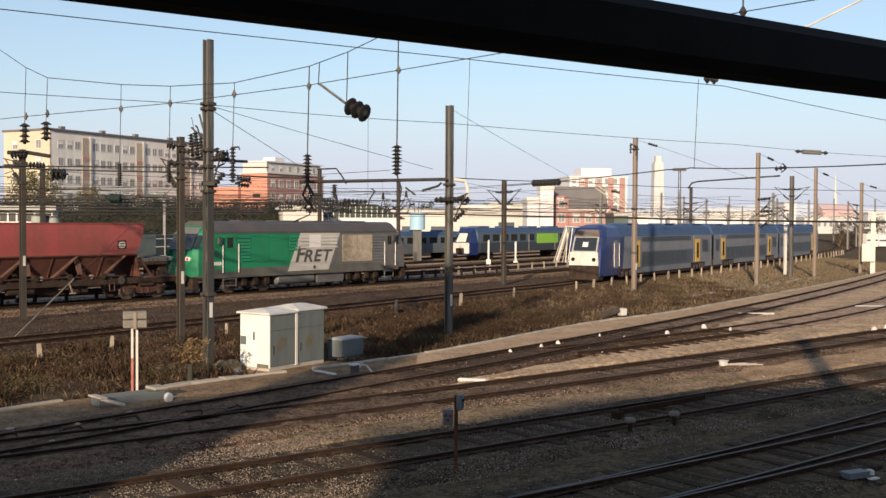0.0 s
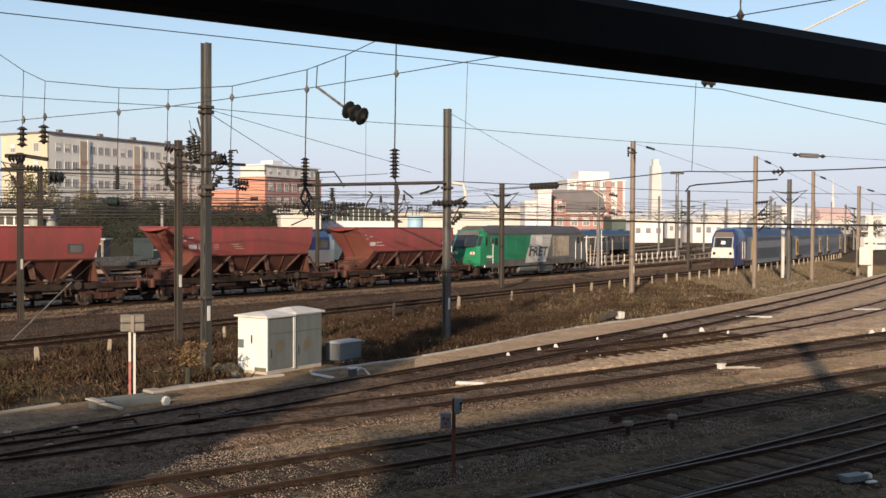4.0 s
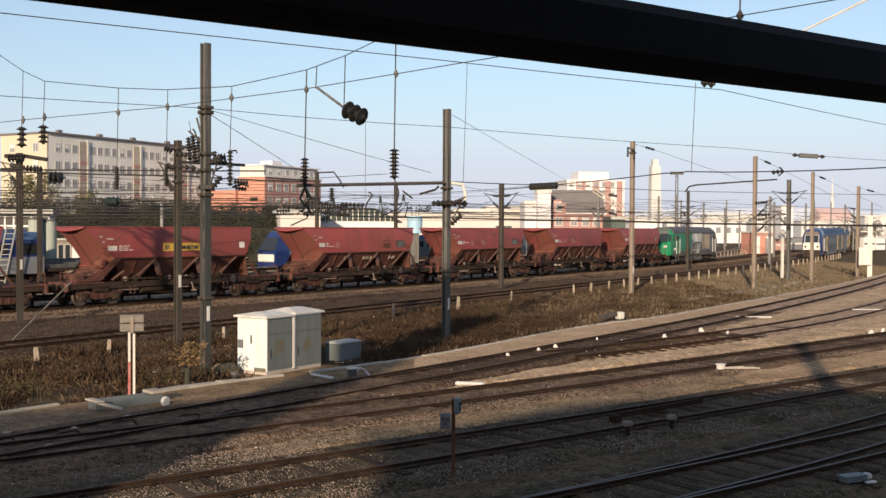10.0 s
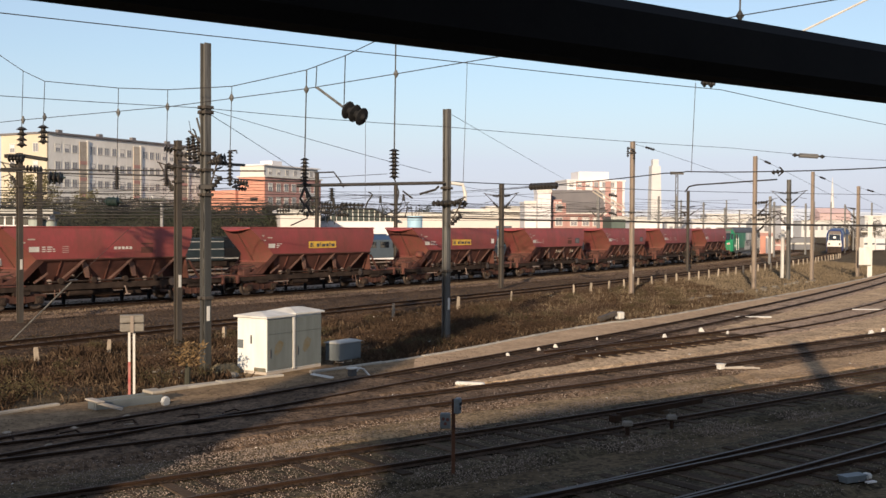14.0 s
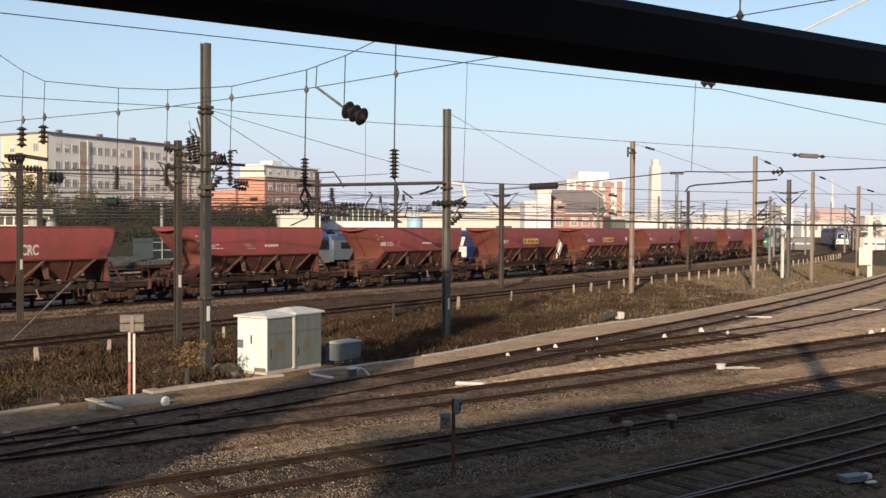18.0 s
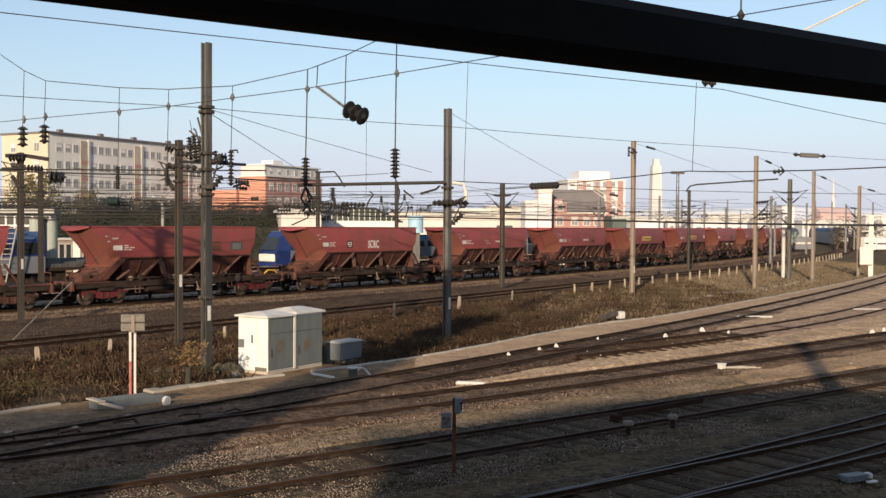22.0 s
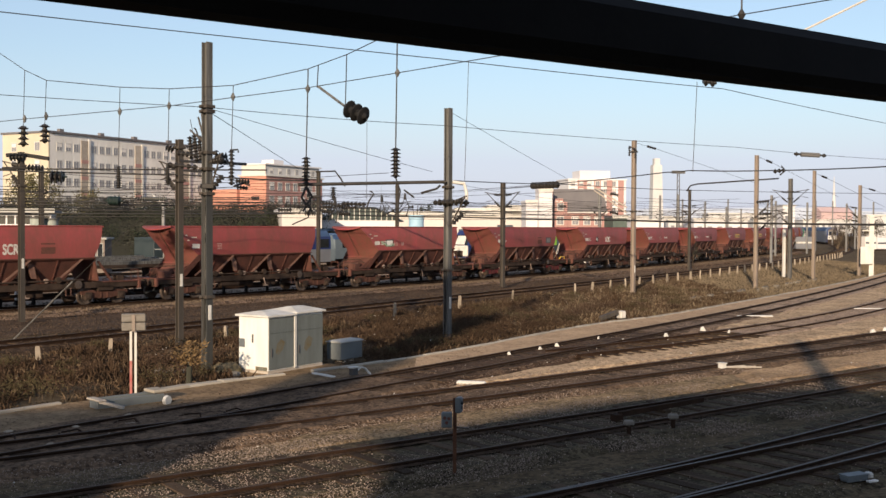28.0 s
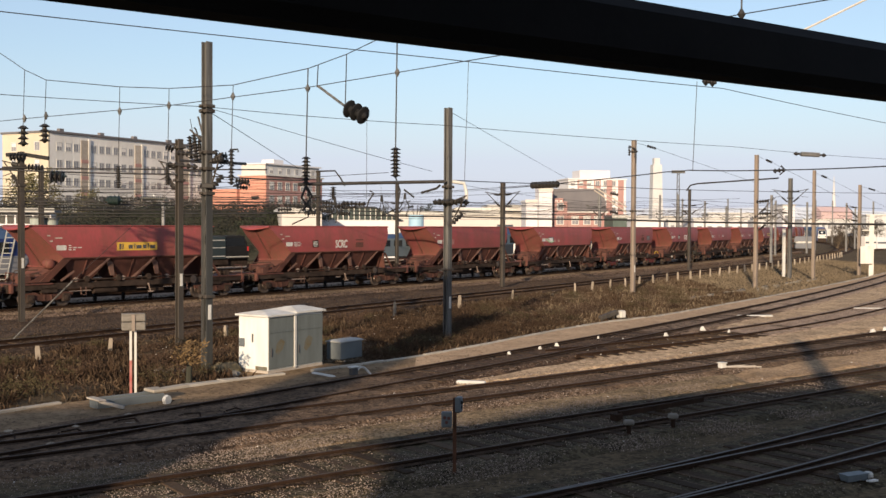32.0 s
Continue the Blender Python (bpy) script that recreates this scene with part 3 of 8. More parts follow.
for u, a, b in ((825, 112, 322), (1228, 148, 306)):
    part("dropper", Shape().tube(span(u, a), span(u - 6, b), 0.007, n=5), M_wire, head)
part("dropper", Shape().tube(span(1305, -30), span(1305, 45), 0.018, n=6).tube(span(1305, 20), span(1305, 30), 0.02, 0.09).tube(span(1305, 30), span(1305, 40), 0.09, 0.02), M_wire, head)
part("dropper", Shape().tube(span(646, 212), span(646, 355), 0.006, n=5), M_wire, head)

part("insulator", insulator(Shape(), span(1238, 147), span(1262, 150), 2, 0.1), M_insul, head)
# feeder and stay wires
wires = thing("feeder_wires", "dark feeder and stay wires strung between the masts", "overhead line")


def wire(pts, r=0.012, sag=0.0):
    way = [Vector(pts[0])]
    for a, b in zip(pts, pts[1:]):
        way += sagging(a, b, sag)[1:] if sag else [Vector(b)]
    return part("wire", Shape().line(way, r), M_wire, wires)


wire([(-13, 17.6, 8.55), (0, 25.8, 8.5), (8.2, 31.0, 8.5), (17.5, 41.0, 8.45), (30, 56, 8.4)], 0.011, 0.02)
wire([(-16.5, 25.5, 7.95), (-7.25, 31.9, 7.98), (0, 37.6, 8.0), (13, 47, 8.0), (23.4, 55, 8.0), (40, 68, 8.0)], 0.010, 0.05)
wire([(-7.2, 31.9, 7.85), (-6.5, 46.5, 6.9)], 0.011)
wire([(0.28, 40.5, 8.76), (8.17, 70, 7.6)], 0.009, 0.03)
wire([(-7.1, 31.9, 7.92), (-0.48, 40, 6.47)], 0.009, 0.03)
wire([(-15.97, 35, 6.25), (-15.26, 36, 6.25), (-9.56, 38.1, 6.22), (-5.38, 40, 6.1)], 0.03, 0.03)
wire([(0.35, 40.6, 6.16), (6.54, 56, 6.66), (15.8, 72, 6.95), (37.29, 88, 7.28)], 0.02, 0.03)
wire([(4.04, 74, 7.04), (7.88, 66, 7.17), (11.87, 56, 7.33), (12.81, 55, 7.37), (16.19, 52, 7.23), (19.49, 46, 7.11), (23.07, 42, 7.06)], 0.03, 0.03)
wire([(-20.07, 44, 5.77), (-12.0, 50, 5.93), (-2.54, 56, 6.1)], 0.016, 0.03)
wire([(-20.99, 46, 5.18), (-13.14, 58, 5.26), (0.0, 70, 5.29)], 0.016, 0.03)
wire([(-20.99, 46, 4.88), (-8.56, 60, 5.06)], 0.02, 0.03)
wire([(-27.37, 60, 5.87), (-14.95, 66, 5.88), (-3.36, 74, 5.96), (15.37, 90, 5.91)], 0.016, 0.03)
wire([(-6.65, 75, 5.12), (0.61, 70, 4.99), (10.57, 60, 4.77), (15.63, 52, 4.61), (23.07, 42, 4.56)], 0.05, 0.03)
wire([(-5.32, 60, 5.98), (4.09, 75, 7.04)], 0.012, 0.03)
wire([(-2.82, 62, 5.38), (4.3, 75, 5.29), (11.98, 68, 5.07)], 0.014, 0.03)
wire([(-25.8, 58, 6.04), (-12.6, 66, 5.96)], 0.022, 0.05)
wire([(-26.7, 60, 5.87), (-13.4, 70, 6.24)], 0.016, 0.05)
wire([(-26.7, 60, 5.45), (-11.5, 70, 5.19)], 0.02, 0.05)
wire([(-23.9, 62, 5.23), (-10.3, 72, 5.14)], 0.016, 0.05)
wire([(-20.5, 64, 5.66), (0.2, 76, 5.57)], 0.018, 0.05)
wire([(-27.6, 62, 7.09), (-16.7, 68, 6.94)], 0.014, 0.05)
wire([(-21.5, 60, 7.65), (-13.0, 66, 7.17)], 0.012, 0.05)
wire([(-11.9, 70, 5.49), (8.0, 84, 5.37)], 0.02, 0.05)
wire([(-9.8, 74, 5.17), (8.4, 88, 5.03)], 0.016, 0.05)
wire([(-5.6, 72, 6.41), (5.9, 70, 7.14)], 0.018, 0.05)
wire([(-15.3, 70, 6.8), (-3.4, 74, 6.84)], 0.014, 0.05)
wire([(-15.3, 78, 4.97), (17.4, 96, 4.98)], 0.018, 0.05)
wire([(1.8, 90, 6.42), (24.6, 100, 5.68)], 0.02, 0.05)
wire([(17.4, 96, 7.05), (46.1, 110, 6.38)], 0.018, 0.05)
wire([(18.2, 100, 6.41), (47.0, 112, 5.94)], 0.018, 0.05)
for p, q, n, r in (((5.79, 70, 7.1), (7.28, 67, 7.07), 8, 0.24), ((-13.79, 36.5, 6.05), (-13.33, 36.6, 6.03), 3, 0.24), ((-14.7, 50, 5.61), (-13.3, 50, 5.59), 12, 0.10), ((-14.48, 37, 6.36), (-14.18, 37, 6.37), 3, 0.12), ((-16.32, 50, 5.55), (-15.85, 50, 5.55), 4, 0.12), ((-0.3, 40.2, 5.31), (0.9, 40.4, 5.3), 7, 0.14), ((-5.5, 56, 5.57), (-4.2, 56, 5.52), 6, 0.16), ((-8.6, 56, 5.47), (-7.7, 56, 5.41), 4, 0.14), ((21.44, 72, 6.13), (22.34, 72, 6.21), 5, 0.13), ((21.64, 72, 5.31), (22.5, 72, 5.35), 5, 0.13)):
    part("insulator", insulator(Shape(), p, q, n, r), M_insul, wires)
for p, q in (((12.5, 68.7, 9.9), (14.2, 70.5, 9.65)), ((22.75, 75.9, 9.5), (24.3, 77.8, 9.2)), ((31.3, 88.5, 9.0), (33.2, 91, 8.7)), ((38.2, 96.2, 8.2), (40.5, 98.5, 7.9))):
    wire([p, q, Vector(q) + (Vector(q) - Vector(p)) * 6 - Vector((0, 0, 0.4))], 0.012)
    part("insulator", insulator(Shape(), Vector(p).lerp(Vector(q), 0.55), Vector(p).lerp(Vector(q), 1.0), 4, 0.09), M_insul, wires)
pale = solid("pale_cable", Shape().line([(6.99, 21, 8.27), (8.39, 20, 8.95)], 0.022), M_white, "pale sheathed cable rising over the bar", "cable")
tube = thing("support_tube", "long grey steel support tube clamped to a mast", "overhead line")
part("tube", Shape().tube((-5.6, 40.0, 5.95), (0.05, 40.35, 6.1), 0.065, n=10), M_soot, tube)
part("hanger", Shape().line([(0.3, 40.5, 6.1), (0.75, 40.6, 6.05), (0.85, 40.6, 5.7), (0.85, 40.6, 5.3)], 0.07, n=8), M_white, tube, label="pale curved cable duct")
part("insulator", insulator(Shape(), (-0.45, 40.3, 5.3), (0.95, 40.5, 5.3), 7, 0.13), M_insul, tube)
boom = thing("hooked_boom", "dark steel boom with a hooked end on a mast", "overhead line")
part("boom", Shape().line([(24.6, 106.4, 8.05), (25.0, 106.5, 8.6), (25.6, 106, 8.75), (33.8, 106, 9.35)], 0.075, n=8), M_soot, boom)


def catenary(name, line, s0, s1, off, label, step=45.0, fine=6.0):
    """Contact wire, carrier wire and droppers along a track."""
    c = thing(name, label, "overhead line")
    lows, highs, drops = [], [], Shape()
    s = s0
    while s < s1:
        n = int(step / fine)
        pts = [(line.at(s + step * i / n, off), i / n) for i in range(n + 1)]
        low = [Vector((p[0], p[1], 5.62)) for p, _ in pts]
        high = [Vector((p[0], p[1], 7.0 - 4 * 0.75 * k * (1 - k))) for p, k in pts]
        lows += low[:-1]
        highs += high[:-1]
        for a, b in zip(low[1:-1], high[1:-1]):
            drops.tube(a, b, 0.006, n=4, caps=False)
        s += step
    part("contact_wire", Shape().line(lows, 0.014, 4), M_wire, c)
    part("carrier_wire", Shape().line(highs, 0.014, 4), M_wire, c)
    tagged(part("dropper_rest", drops, M_wire, c), kind="stuff")


for name, line, off in (("main_line_wires", MAIN, 0.0), ("local_line_wires", LOCAL, 0.0), ("yard_line_wires", MAIN, 5.0), ("yard_line_wires", MAIN, 10.0), ("yard_line_wires", MAIN, 16.0), ("yard_line_wires", MAIN, 24.0), ("yard_line_wires", MAIN, 31.0)):
    catenary(name, line, -62 if line is not LOCAL else -45, 260, off, "dark contact and carrier wires over a track")
# headspans over the yard
yard_span = thing("yard_headspan", "cross-span wires with insulators over the yard tracks", "overhead line")
for s in (-18, 14, 46, 80):
    for z0, z1 in ((7.6, 7.1), (6.3, 6.15), (5.75, 5.7)):
        part("span_wire", Shape().line([(*MAIN.at(s, o)[:2], z1 + (z0 - z1) * abs(o - 13) / 25) for o in (-9, -2, 5, 12, 20, 28, 36)], 0.018), M_wire, yard_span)
    for o in (-3, 2.5, 7.5, 13.5, 20.5, 28):
        x, y, a = MAIN.at(s, o)
        d = Vector((-math.sin(a), math.cos(a), 0))
        part("insulator", insulator(Shape(), Vector((x, y, 6.18)) - d * 0.35, Vector((x, y, 6.18)) + d * 0.35, 5, 0.11), M_insul, yard_span)
        part("registration_arm", Shape().line([Vector((x, y, 6.15)) + d * 0.5, Vector((x, y, 5.9)) + d * 1.1, Vector((x, y, 5.7)) + d * 2.2], 0.022), M_steel_dark, yard_span)
# registration struts on the headspan's own strings
sh = thing("registration_gear", "crossed registration arms hanging from insulators", "overhead line")
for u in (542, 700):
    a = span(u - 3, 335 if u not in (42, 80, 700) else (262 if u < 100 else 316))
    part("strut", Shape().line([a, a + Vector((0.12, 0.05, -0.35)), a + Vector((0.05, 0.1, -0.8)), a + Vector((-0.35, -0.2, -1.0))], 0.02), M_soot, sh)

# gear hanging under the headspan's inner strings, and slack stays at the tan mast
for x, y, z, w in ((-6.9, 53, 5.95, 0.5), (-5.55, 53, 5.55, 0.35), (-3.3, 55, 5.75, 0.3), (-2.2, 58, 5.95, 0.6)):
    part("fork", Shape().line([(x - w, y, z - 1.0), (x - w * 0.3, y, z - 0.45), (x, y, z), (x + w * 0.4, y, z - 0.5), (x + w * 0.1, y, z - 1.05)], 0.032), M_soot, sh)
    part("clamp_body", Shape().tube((x, y, z - 0.12), (x, y, z + 0.25), 0.09, 0.05, n=8), M_soot, sh)
for x, y, z in ((-8.1, 53, 5.15), (-6.0, 53, 5.3), (-4.9, 54, 5.3)):
    part("insulator", insulator(Shape(), (x - 0.35, y, z), (x + 0.35, y, z + 0.04), 5, 0.13), M_insul, sh)
for dz in (0.0, 0.35):
    part("stay_pole", Shape().tube((9.7, 68, 6.75 + dz * 0.6), (11.85, 68, 5.3 + dz), 0.045, n=6), M_concrete, sh, label="pale slanting stay pole")
for z in (6.55, 5.35):
    part("insulator", insulator(Shape(), (10.75, 68, z), (11.3, 68, z - 0.12), 4, 0.13), M_insul, sh)

M_teal_glass = material("dark_green_glass_insulator", (0.006, 0.014, 0.012), (0.01, 0.02, 0.017), 4, 0.5)
M_pale_ribs = material("grey_ribbed_insulator", (0.16, 0.165, 0.15), (0.10, 0.10, 0.09), 4, 0.6)
# crowded brackets between the two near masts
gear = thing("mast_brackets", "black insulator stacks and arms between two masts", "overhead line")
part("arm", Shape().line([(-9.45, 37.5, 6.68), (-8.54, 36, 6.56), (-7.24, 33, 6.36), (-6.85, 36, 6.49)], 0.05, n=6), M_soot, gear)
part("arm", Shape().line([(-9.36, 37.5, 6.34), (-8.45, 36, 6.22), (-7.24, 32.5, 6.07)], 0.035, n=6), M_soot, gear)
part("insulator", insulator(Shape(), (-8.48, 35, 6.59), (-8.53, 35, 7.35), 8, 0.11), M_insul, gear)
part("insulator", insulator(Shape(), (-8.29, 35, 6.51), (-8.38, 35, 7.42), 9, 0.12), M_insul, gear)
part("insulator", insulator(Shape(), (-8.15, 35, 6.55), (-8.21, 35, 7.23), 7, 0.12), M_insul, gear)
part("insulator", insulator(Shape(), (-8.02, 35, 6.52), (-8.06, 35, 7.01), 5, 0.1), M_insul, gear)
part("insulator", insulator(Shape(), (-7.24, 33, 6.54), (-6.85, 33, 6.56), 4, 0.14), M_insul, gear)
part("insulator", insulator(Shape(), (-7.21, 33, 6.38), (-6.81, 33, 6.4), 4, 0.12), M_insul, gear)
part("insulator", insulator(Shape(), (-7.22, 33, 6.75), (-7.19, 33, 6.33), 5, 0.1), M_insul, gear)
part("insulator", insulator(Shape(), (-7.46, 33, 5.65), (-7.71, 33, 5.59), 3, 0.11), M_insul, gear)
part("arm", Shape().line([(-8.42, 35, 7.42), (-8.48, 35, 7.76), (-8.51, 35, 7.91)], 0.012, n=6), M_soot, gear)
part("arm", Shape().line([(-8.21, 35, 7.23), (-8.32, 35, 7.57), (-8.38, 35, 7.63)], 0.03, n=6), M_soot, gear)
part("arm", Shape().line([(-7.76, 34, 6.93), (-7.94, 34, 7.21), (-8.05, 34, 7.28)], 0.02, n=6), M_soot, gear)
part("arm", Shape().line([(-7.39, 36, 6.97), (-7.12, 36, 6.99), (-7.1, 36, 6.89)], 0.03, n=6), M_soot, gear)
part("arm", Shape().line([(-7.24, 36, 5.74), (-7.12, 37, 5.88), (-6.88, 37, 5.8)], 0.04, n=6), M_soot, gear)
part("insulator", insulator(Shape(), (-7.4, 37, 5.96), (-6.9, 37, 5.92), 5, 0.12), M_insul, gear)
part("insulator", insulator(Shape(), (-7.36, 37, 5.74), (-6.96, 37, 5.7), 4, 0.1), M_insul, gear)
part("arm", Shape().line([(-7.17, 32.5, 6.02), (-7.15, 33, 6.18), (-7.1, 33.5, 6.28)], 0.03, n=6), M_soot, gear)
part("bracket_box", Shape().box(-7.35, -6.97, 31.6, 31.76, 5.5, 5.65), M_soot, gear, bevel=0.02)
part("insulator", insulator(Shape(), (-10.13, 38, 7.22), (-9.84, 38, 7.1), 3, 0.14), M_insul, gear)
# arms and barrel insulators about the far-left mast
west = thing("west_brackets", "dark bracket arms and barrel insulators on a mast", "overhead line")
part("arm", Shape().line([(-19.48, 46.5, 7.44), (-18.7, 46.5, 7.46), (-17.59, 46.5, 7.29)], 0.09, n=6), M_soot, west)
part("arm", Shape().line([(-19.66, 46.5, 6.86), (-18.8, 46.5, 6.89), (-17.95, 46.5, 6.82)], 0.06, n=6), M_soot, west)
part("insulator", insulator(Shape(), (-19.27, 46.3, 7.32), (-18.52, 46.3, 7.35), 5, 0.17), M_insul, west)
part("insulator", insulator(Shape(), (-18.47, 46.3, 6.9), (-17.87, 46.3, 6.85), 4, 0.15), M_insul, west)
for a, b, r in (((-17.78, 47, 6.54), (-16.97, 47, 6.52), 0.24), ((-15.27, 47, 5.46), (-14.46, 47, 5.44), 0.22)):
    part("barrel_insulator", Shape().lathe(a, b, [(0, 0.04), (0.12, 0.06), (0.2, r * 0.8), (0.32, r), (0.45, r * 0.86), (0.55, r), (0.68, r * 0.86), (0.8, r), (0.88, 0.06), (1, 0.04)], n=14), M_teal_glass, west, label="dark green barrel insulator")
part("insulator", insulator(Shape(), (-13.67, 47, 5.57), (-12.47, 47, 5.55), 14, 0.11), M_pale_ribs, west)
part("wire", Shape().line([(-20.43, 47, 6.85), (-16.28, 47.5, 6.89), (-12.56, 48, 6.91), (-8.32, 49, 6.97)], 0.035, n=5), M_wire, west)
part("wire", Shape().line([(-20.43, 47, 5.56), (-16.28, 47.5, 5.56), (-12.56, 48, 5.56), (-8.32, 49, 5.57)], 0.022, n=5), M_wire, west)
part("wire", Shape().line([(-20.43, 47, 5.38), (-16.28, 47.5, 5.4), (-12.56, 48, 5.41), (-8.32, 49, 5.44)], 0.03, n=5), M_wire, west)
part("wire", Shape().line([(-20.43, 47, 5.25), (-16.28, 47.5, 5.27), (-12.56, 48, 5.28), (-8.32, 49, 5.3)], 0.03, n=5), M_wire, west)
part("wire", Shape().line([(-20.43, 47, 5.0), (-16.28, 47.5, 5.02), (-12.56, 48, 5.04), (-8.32, 49, 5.07)], 0.026, n=5), M_wire, west)
part("wire", Shape().line([(-20.43, 47, 4.85), (-16.28, 47.5, 4.87), (-12.56, 48, 4.88), (-8.32, 49, 4.91)], 0.026, n=5), M_wire, west)
part("wire", Shape().line([(-20.43, 47, 4.69), (-16.28, 47.5, 4.73), (-12.56, 48, 4.76), (-8.32, 49, 4.8)], 0.02, n=5), M_wire, west)
# forks, cluster and post about the middle mast
mid = thing("middle_brackets", "dark forks and insulator clusters by a mast", "overhead line")
part("arm", Shape().line([(-3.64, 27.5, 5.44), (-3.76, 27.5, 5.13), (-3.63, 27.5, 4.92), (-3.73, 27.5, 4.77)], 0.035, n=6), M_soot, mid)
part("arm", Shape().line([(-3.64, 27.5, 5.44), (-3.49, 27.5, 5.16), (-3.61, 27.5, 4.98), (-3.49, 27.5, 4.77)], 0.035, n=6), M_soot, mid)
part("arm", Shape().line([(-7.39, 60, 7.46), (-6.29, 60, 7.5), (-5.97, 60, 7.08), (-5.71, 60, 6.63)], 0.045, n=6), M_soot, mid)
part("insulator", insulator(Shape(), (-6.39, 60, 6.59), (-6.39, 60, 5.81), 6, 0.2), M_insul, mid)
part("insulator", insulator(Shape(), (-7.01, 60, 5.65), (-6.23, 60, 5.62), 5, 0.2), M_insul, mid)
part("insulator", insulator(Shape(), (-6.29, 60, 5.52), (-5.45, 60, 5.49), 5, 0.2), M_insul, mid)
part("insulator", insulator(Shape(), (-7.07, 60, 5.19), (-6.42, 60, 5.16), 5, 0.2), M_insul, mid)
part("insulator", insulator(Shape(), (-6.1, 60, 5.07), (-5.38, 60, 5.04), 5, 0.2), M_insul, mid)
part("insulator", insulator(Shape(), (-8.04, 60, 5.12), (-7.39, 60, 5.1), 5, 0.2), M_insul, mid)
part("arm", Shape().line([(-3.73, 50, 5.21), (-3.62, 50, 5.56), (-3.38, 50, 5.92), (-3.57, 50, 6.05)], 0.04, n=6), M_soot, mid)
part("arm", Shape().line([(-1.02, 45, 5.8), (-0.34, 45, 6.0), (-0.19, 45, 6.15)], 0.05, n=6), M_soot, mid)
part("arm", Shape().line([(-1.75, 45, 5.94), (-1.31, 45, 5.61)], 0.04, n=6), M_soot, mid)
# grey sleeve insulator on the far feeder
sleeve = thing("sleeve_insulator", "grey sleeve insulator with dark pointed ends on a feeder wire", "overhead line")
part("sleeve", Shape().lathe((24.44, 72, 9.43), (25.76, 72, 9.37), [(0, 0.05), (0.02, 0.16), (0.98, 0.16), (1, 0.05)], n=12), M_locogrey, sleeve)
part("end_fitting", Shape().lathe((23.97, 72, 9.46), (24.44, 72, 9.43), [(0, 0.03), (0.4, 0.15), (0.7, 0.06), (1, 0.08)], n=10), M_insul, sleeve)
part("end_fitting", Shape().lathe((26.23, 72, 9.34), (25.76, 72, 9.37), [(0, 0.03), (0.4, 0.15), (0.7, 0.06), (1, 0.08)], n=10), M_insul, sleeve)
part("insulator", insulator(Shape(), (32.61, 104, 9.93), (33.84, 104, 10.11), 3, 0.25), M_insul, boom)
part("arm", Shape().line([(33.39, 104, 10.5), (33.84, 104, 10.05), (33.28, 104, 9.6)], 0.07, n=6), M_soot, boom)

# cabinets and small posts beside the path
# door paint is much darker than the cream body
M_cabdoor = material("grey_green_door_paint", (0.125, 0.141, 0.134), (0.09, 0.10, 0.093), 1.8, 0.6, streak=(2.5, 2.5, 0.4))
M_boxgrey = material("blue_grey_box_paint", (0.115, 0.132, 0.138), (0.085, 0.096, 0.10), 2, 0.6)
M_ochre = material("ochre_rust_stain", (0.11, 0.082, 0.034), (0.115, 0.12, 0.105), 5, 0.8, fine=14)
cab = thing("relay_cabinet", "cream steel relay cabinet with two doors and rust streaks", "cabinet", pose(-5.18, 30.72, 0, rz=57))
part("apron", outline_slab([(-0.6, -0.75), (2.9, -0.75), (2.9, 0.1), (-0.1, 1.3), (-0.6, 1.3)], -0.12, 0.0), M_slab, cab, label="trodden concrete apron")
part("plinth", Shape().box(0.02, 2.52, 0.02, 1.18, -0.05, 0.08), M_concrete, cab)
part("body", Shape().box(0.02, 1.19, 0.02, 1.2, 0.08, 1.68), M_cab, cab, bevel=0.015)
part("body", Shape().box(1.194, 2.52, 0.02, 1.2, 0.08, 1.71), M_cab, cab, bevel=0.015)
part("roof", Shape().loft([[(-0.07, -0.07, 1.68), (1.21, -0.07, 1.68), (1.21, 1.27, 1.68), (-0.07, 1.27, 1.68)], [(-0.07, -0.07, 1.73), (1.21, -0.07, 1.73), (1.21, 1.27, 1.73), (-0.07, 1.27, 1.73)], [(0.3, 0.5, 1.83), (0.9, 0.5, 1.83), (0.9, 0.7, 1.83), (0.3, 0.7, 1.83)]]), M_white, cab)
part("roof", Shape().loft([[(1.214, -0.07, 1.71), (2.59, -0.07, 1.71), (2.59, 1.27, 1.71), (1.214, 1.27, 1.71)], [(1.214, -0.07, 1.76), (2.59, -0.07, 1.76), (2.59, 1.27, 1.76), (1.214, 1.27, 1.76)], [(1.6, 0.5, 1.88), (2.2, 0.5, 1.88), (2.2, 0.7, 1.88), (1.6, 0.7, 1.88)]]), M_white, cab)
for x0, x1 in ((0.04, 1.14), (1.26, 2.5)):
    d = part("door", Shape().box(x0, x1, -0.005, 0.016, 0.12, 1.64), M_cabdoor, cab, bevel=0.006, label="grey-green steel door")
    part("handle", Shape().box(x0 + 0.08, x0 + 0.11, -0.03, -0.006, 0.5, 0.75), M_locodark, d)
    part("rain_lip", Shape().box(x0, x1, -0.02, -0.006, 1.2, 1.215), M_cabdoor, d)
    q = x0 + 0.42 * (x1 - x0)
    part("rust_stain", Shape().add([(q - 0.18, -0.0075, 0.62), (q - 0.06, -0.0075, 0.52), (q + 0.14, -0.0075, 0.68), (q + 0.24, -0.0075, 0.9), (q + 0.05, -0.0075, 1.0), (q - 0.12, -0.0075, 0.86)], [(0, 1, 2, 3, 4, 5)]), M_ochre, d, label="ochre rust stain")
part("hinge_strip", Shape().box(1.15, 1.24, -0.03, 0.014, 0.08, 1.68), M_white, cab)
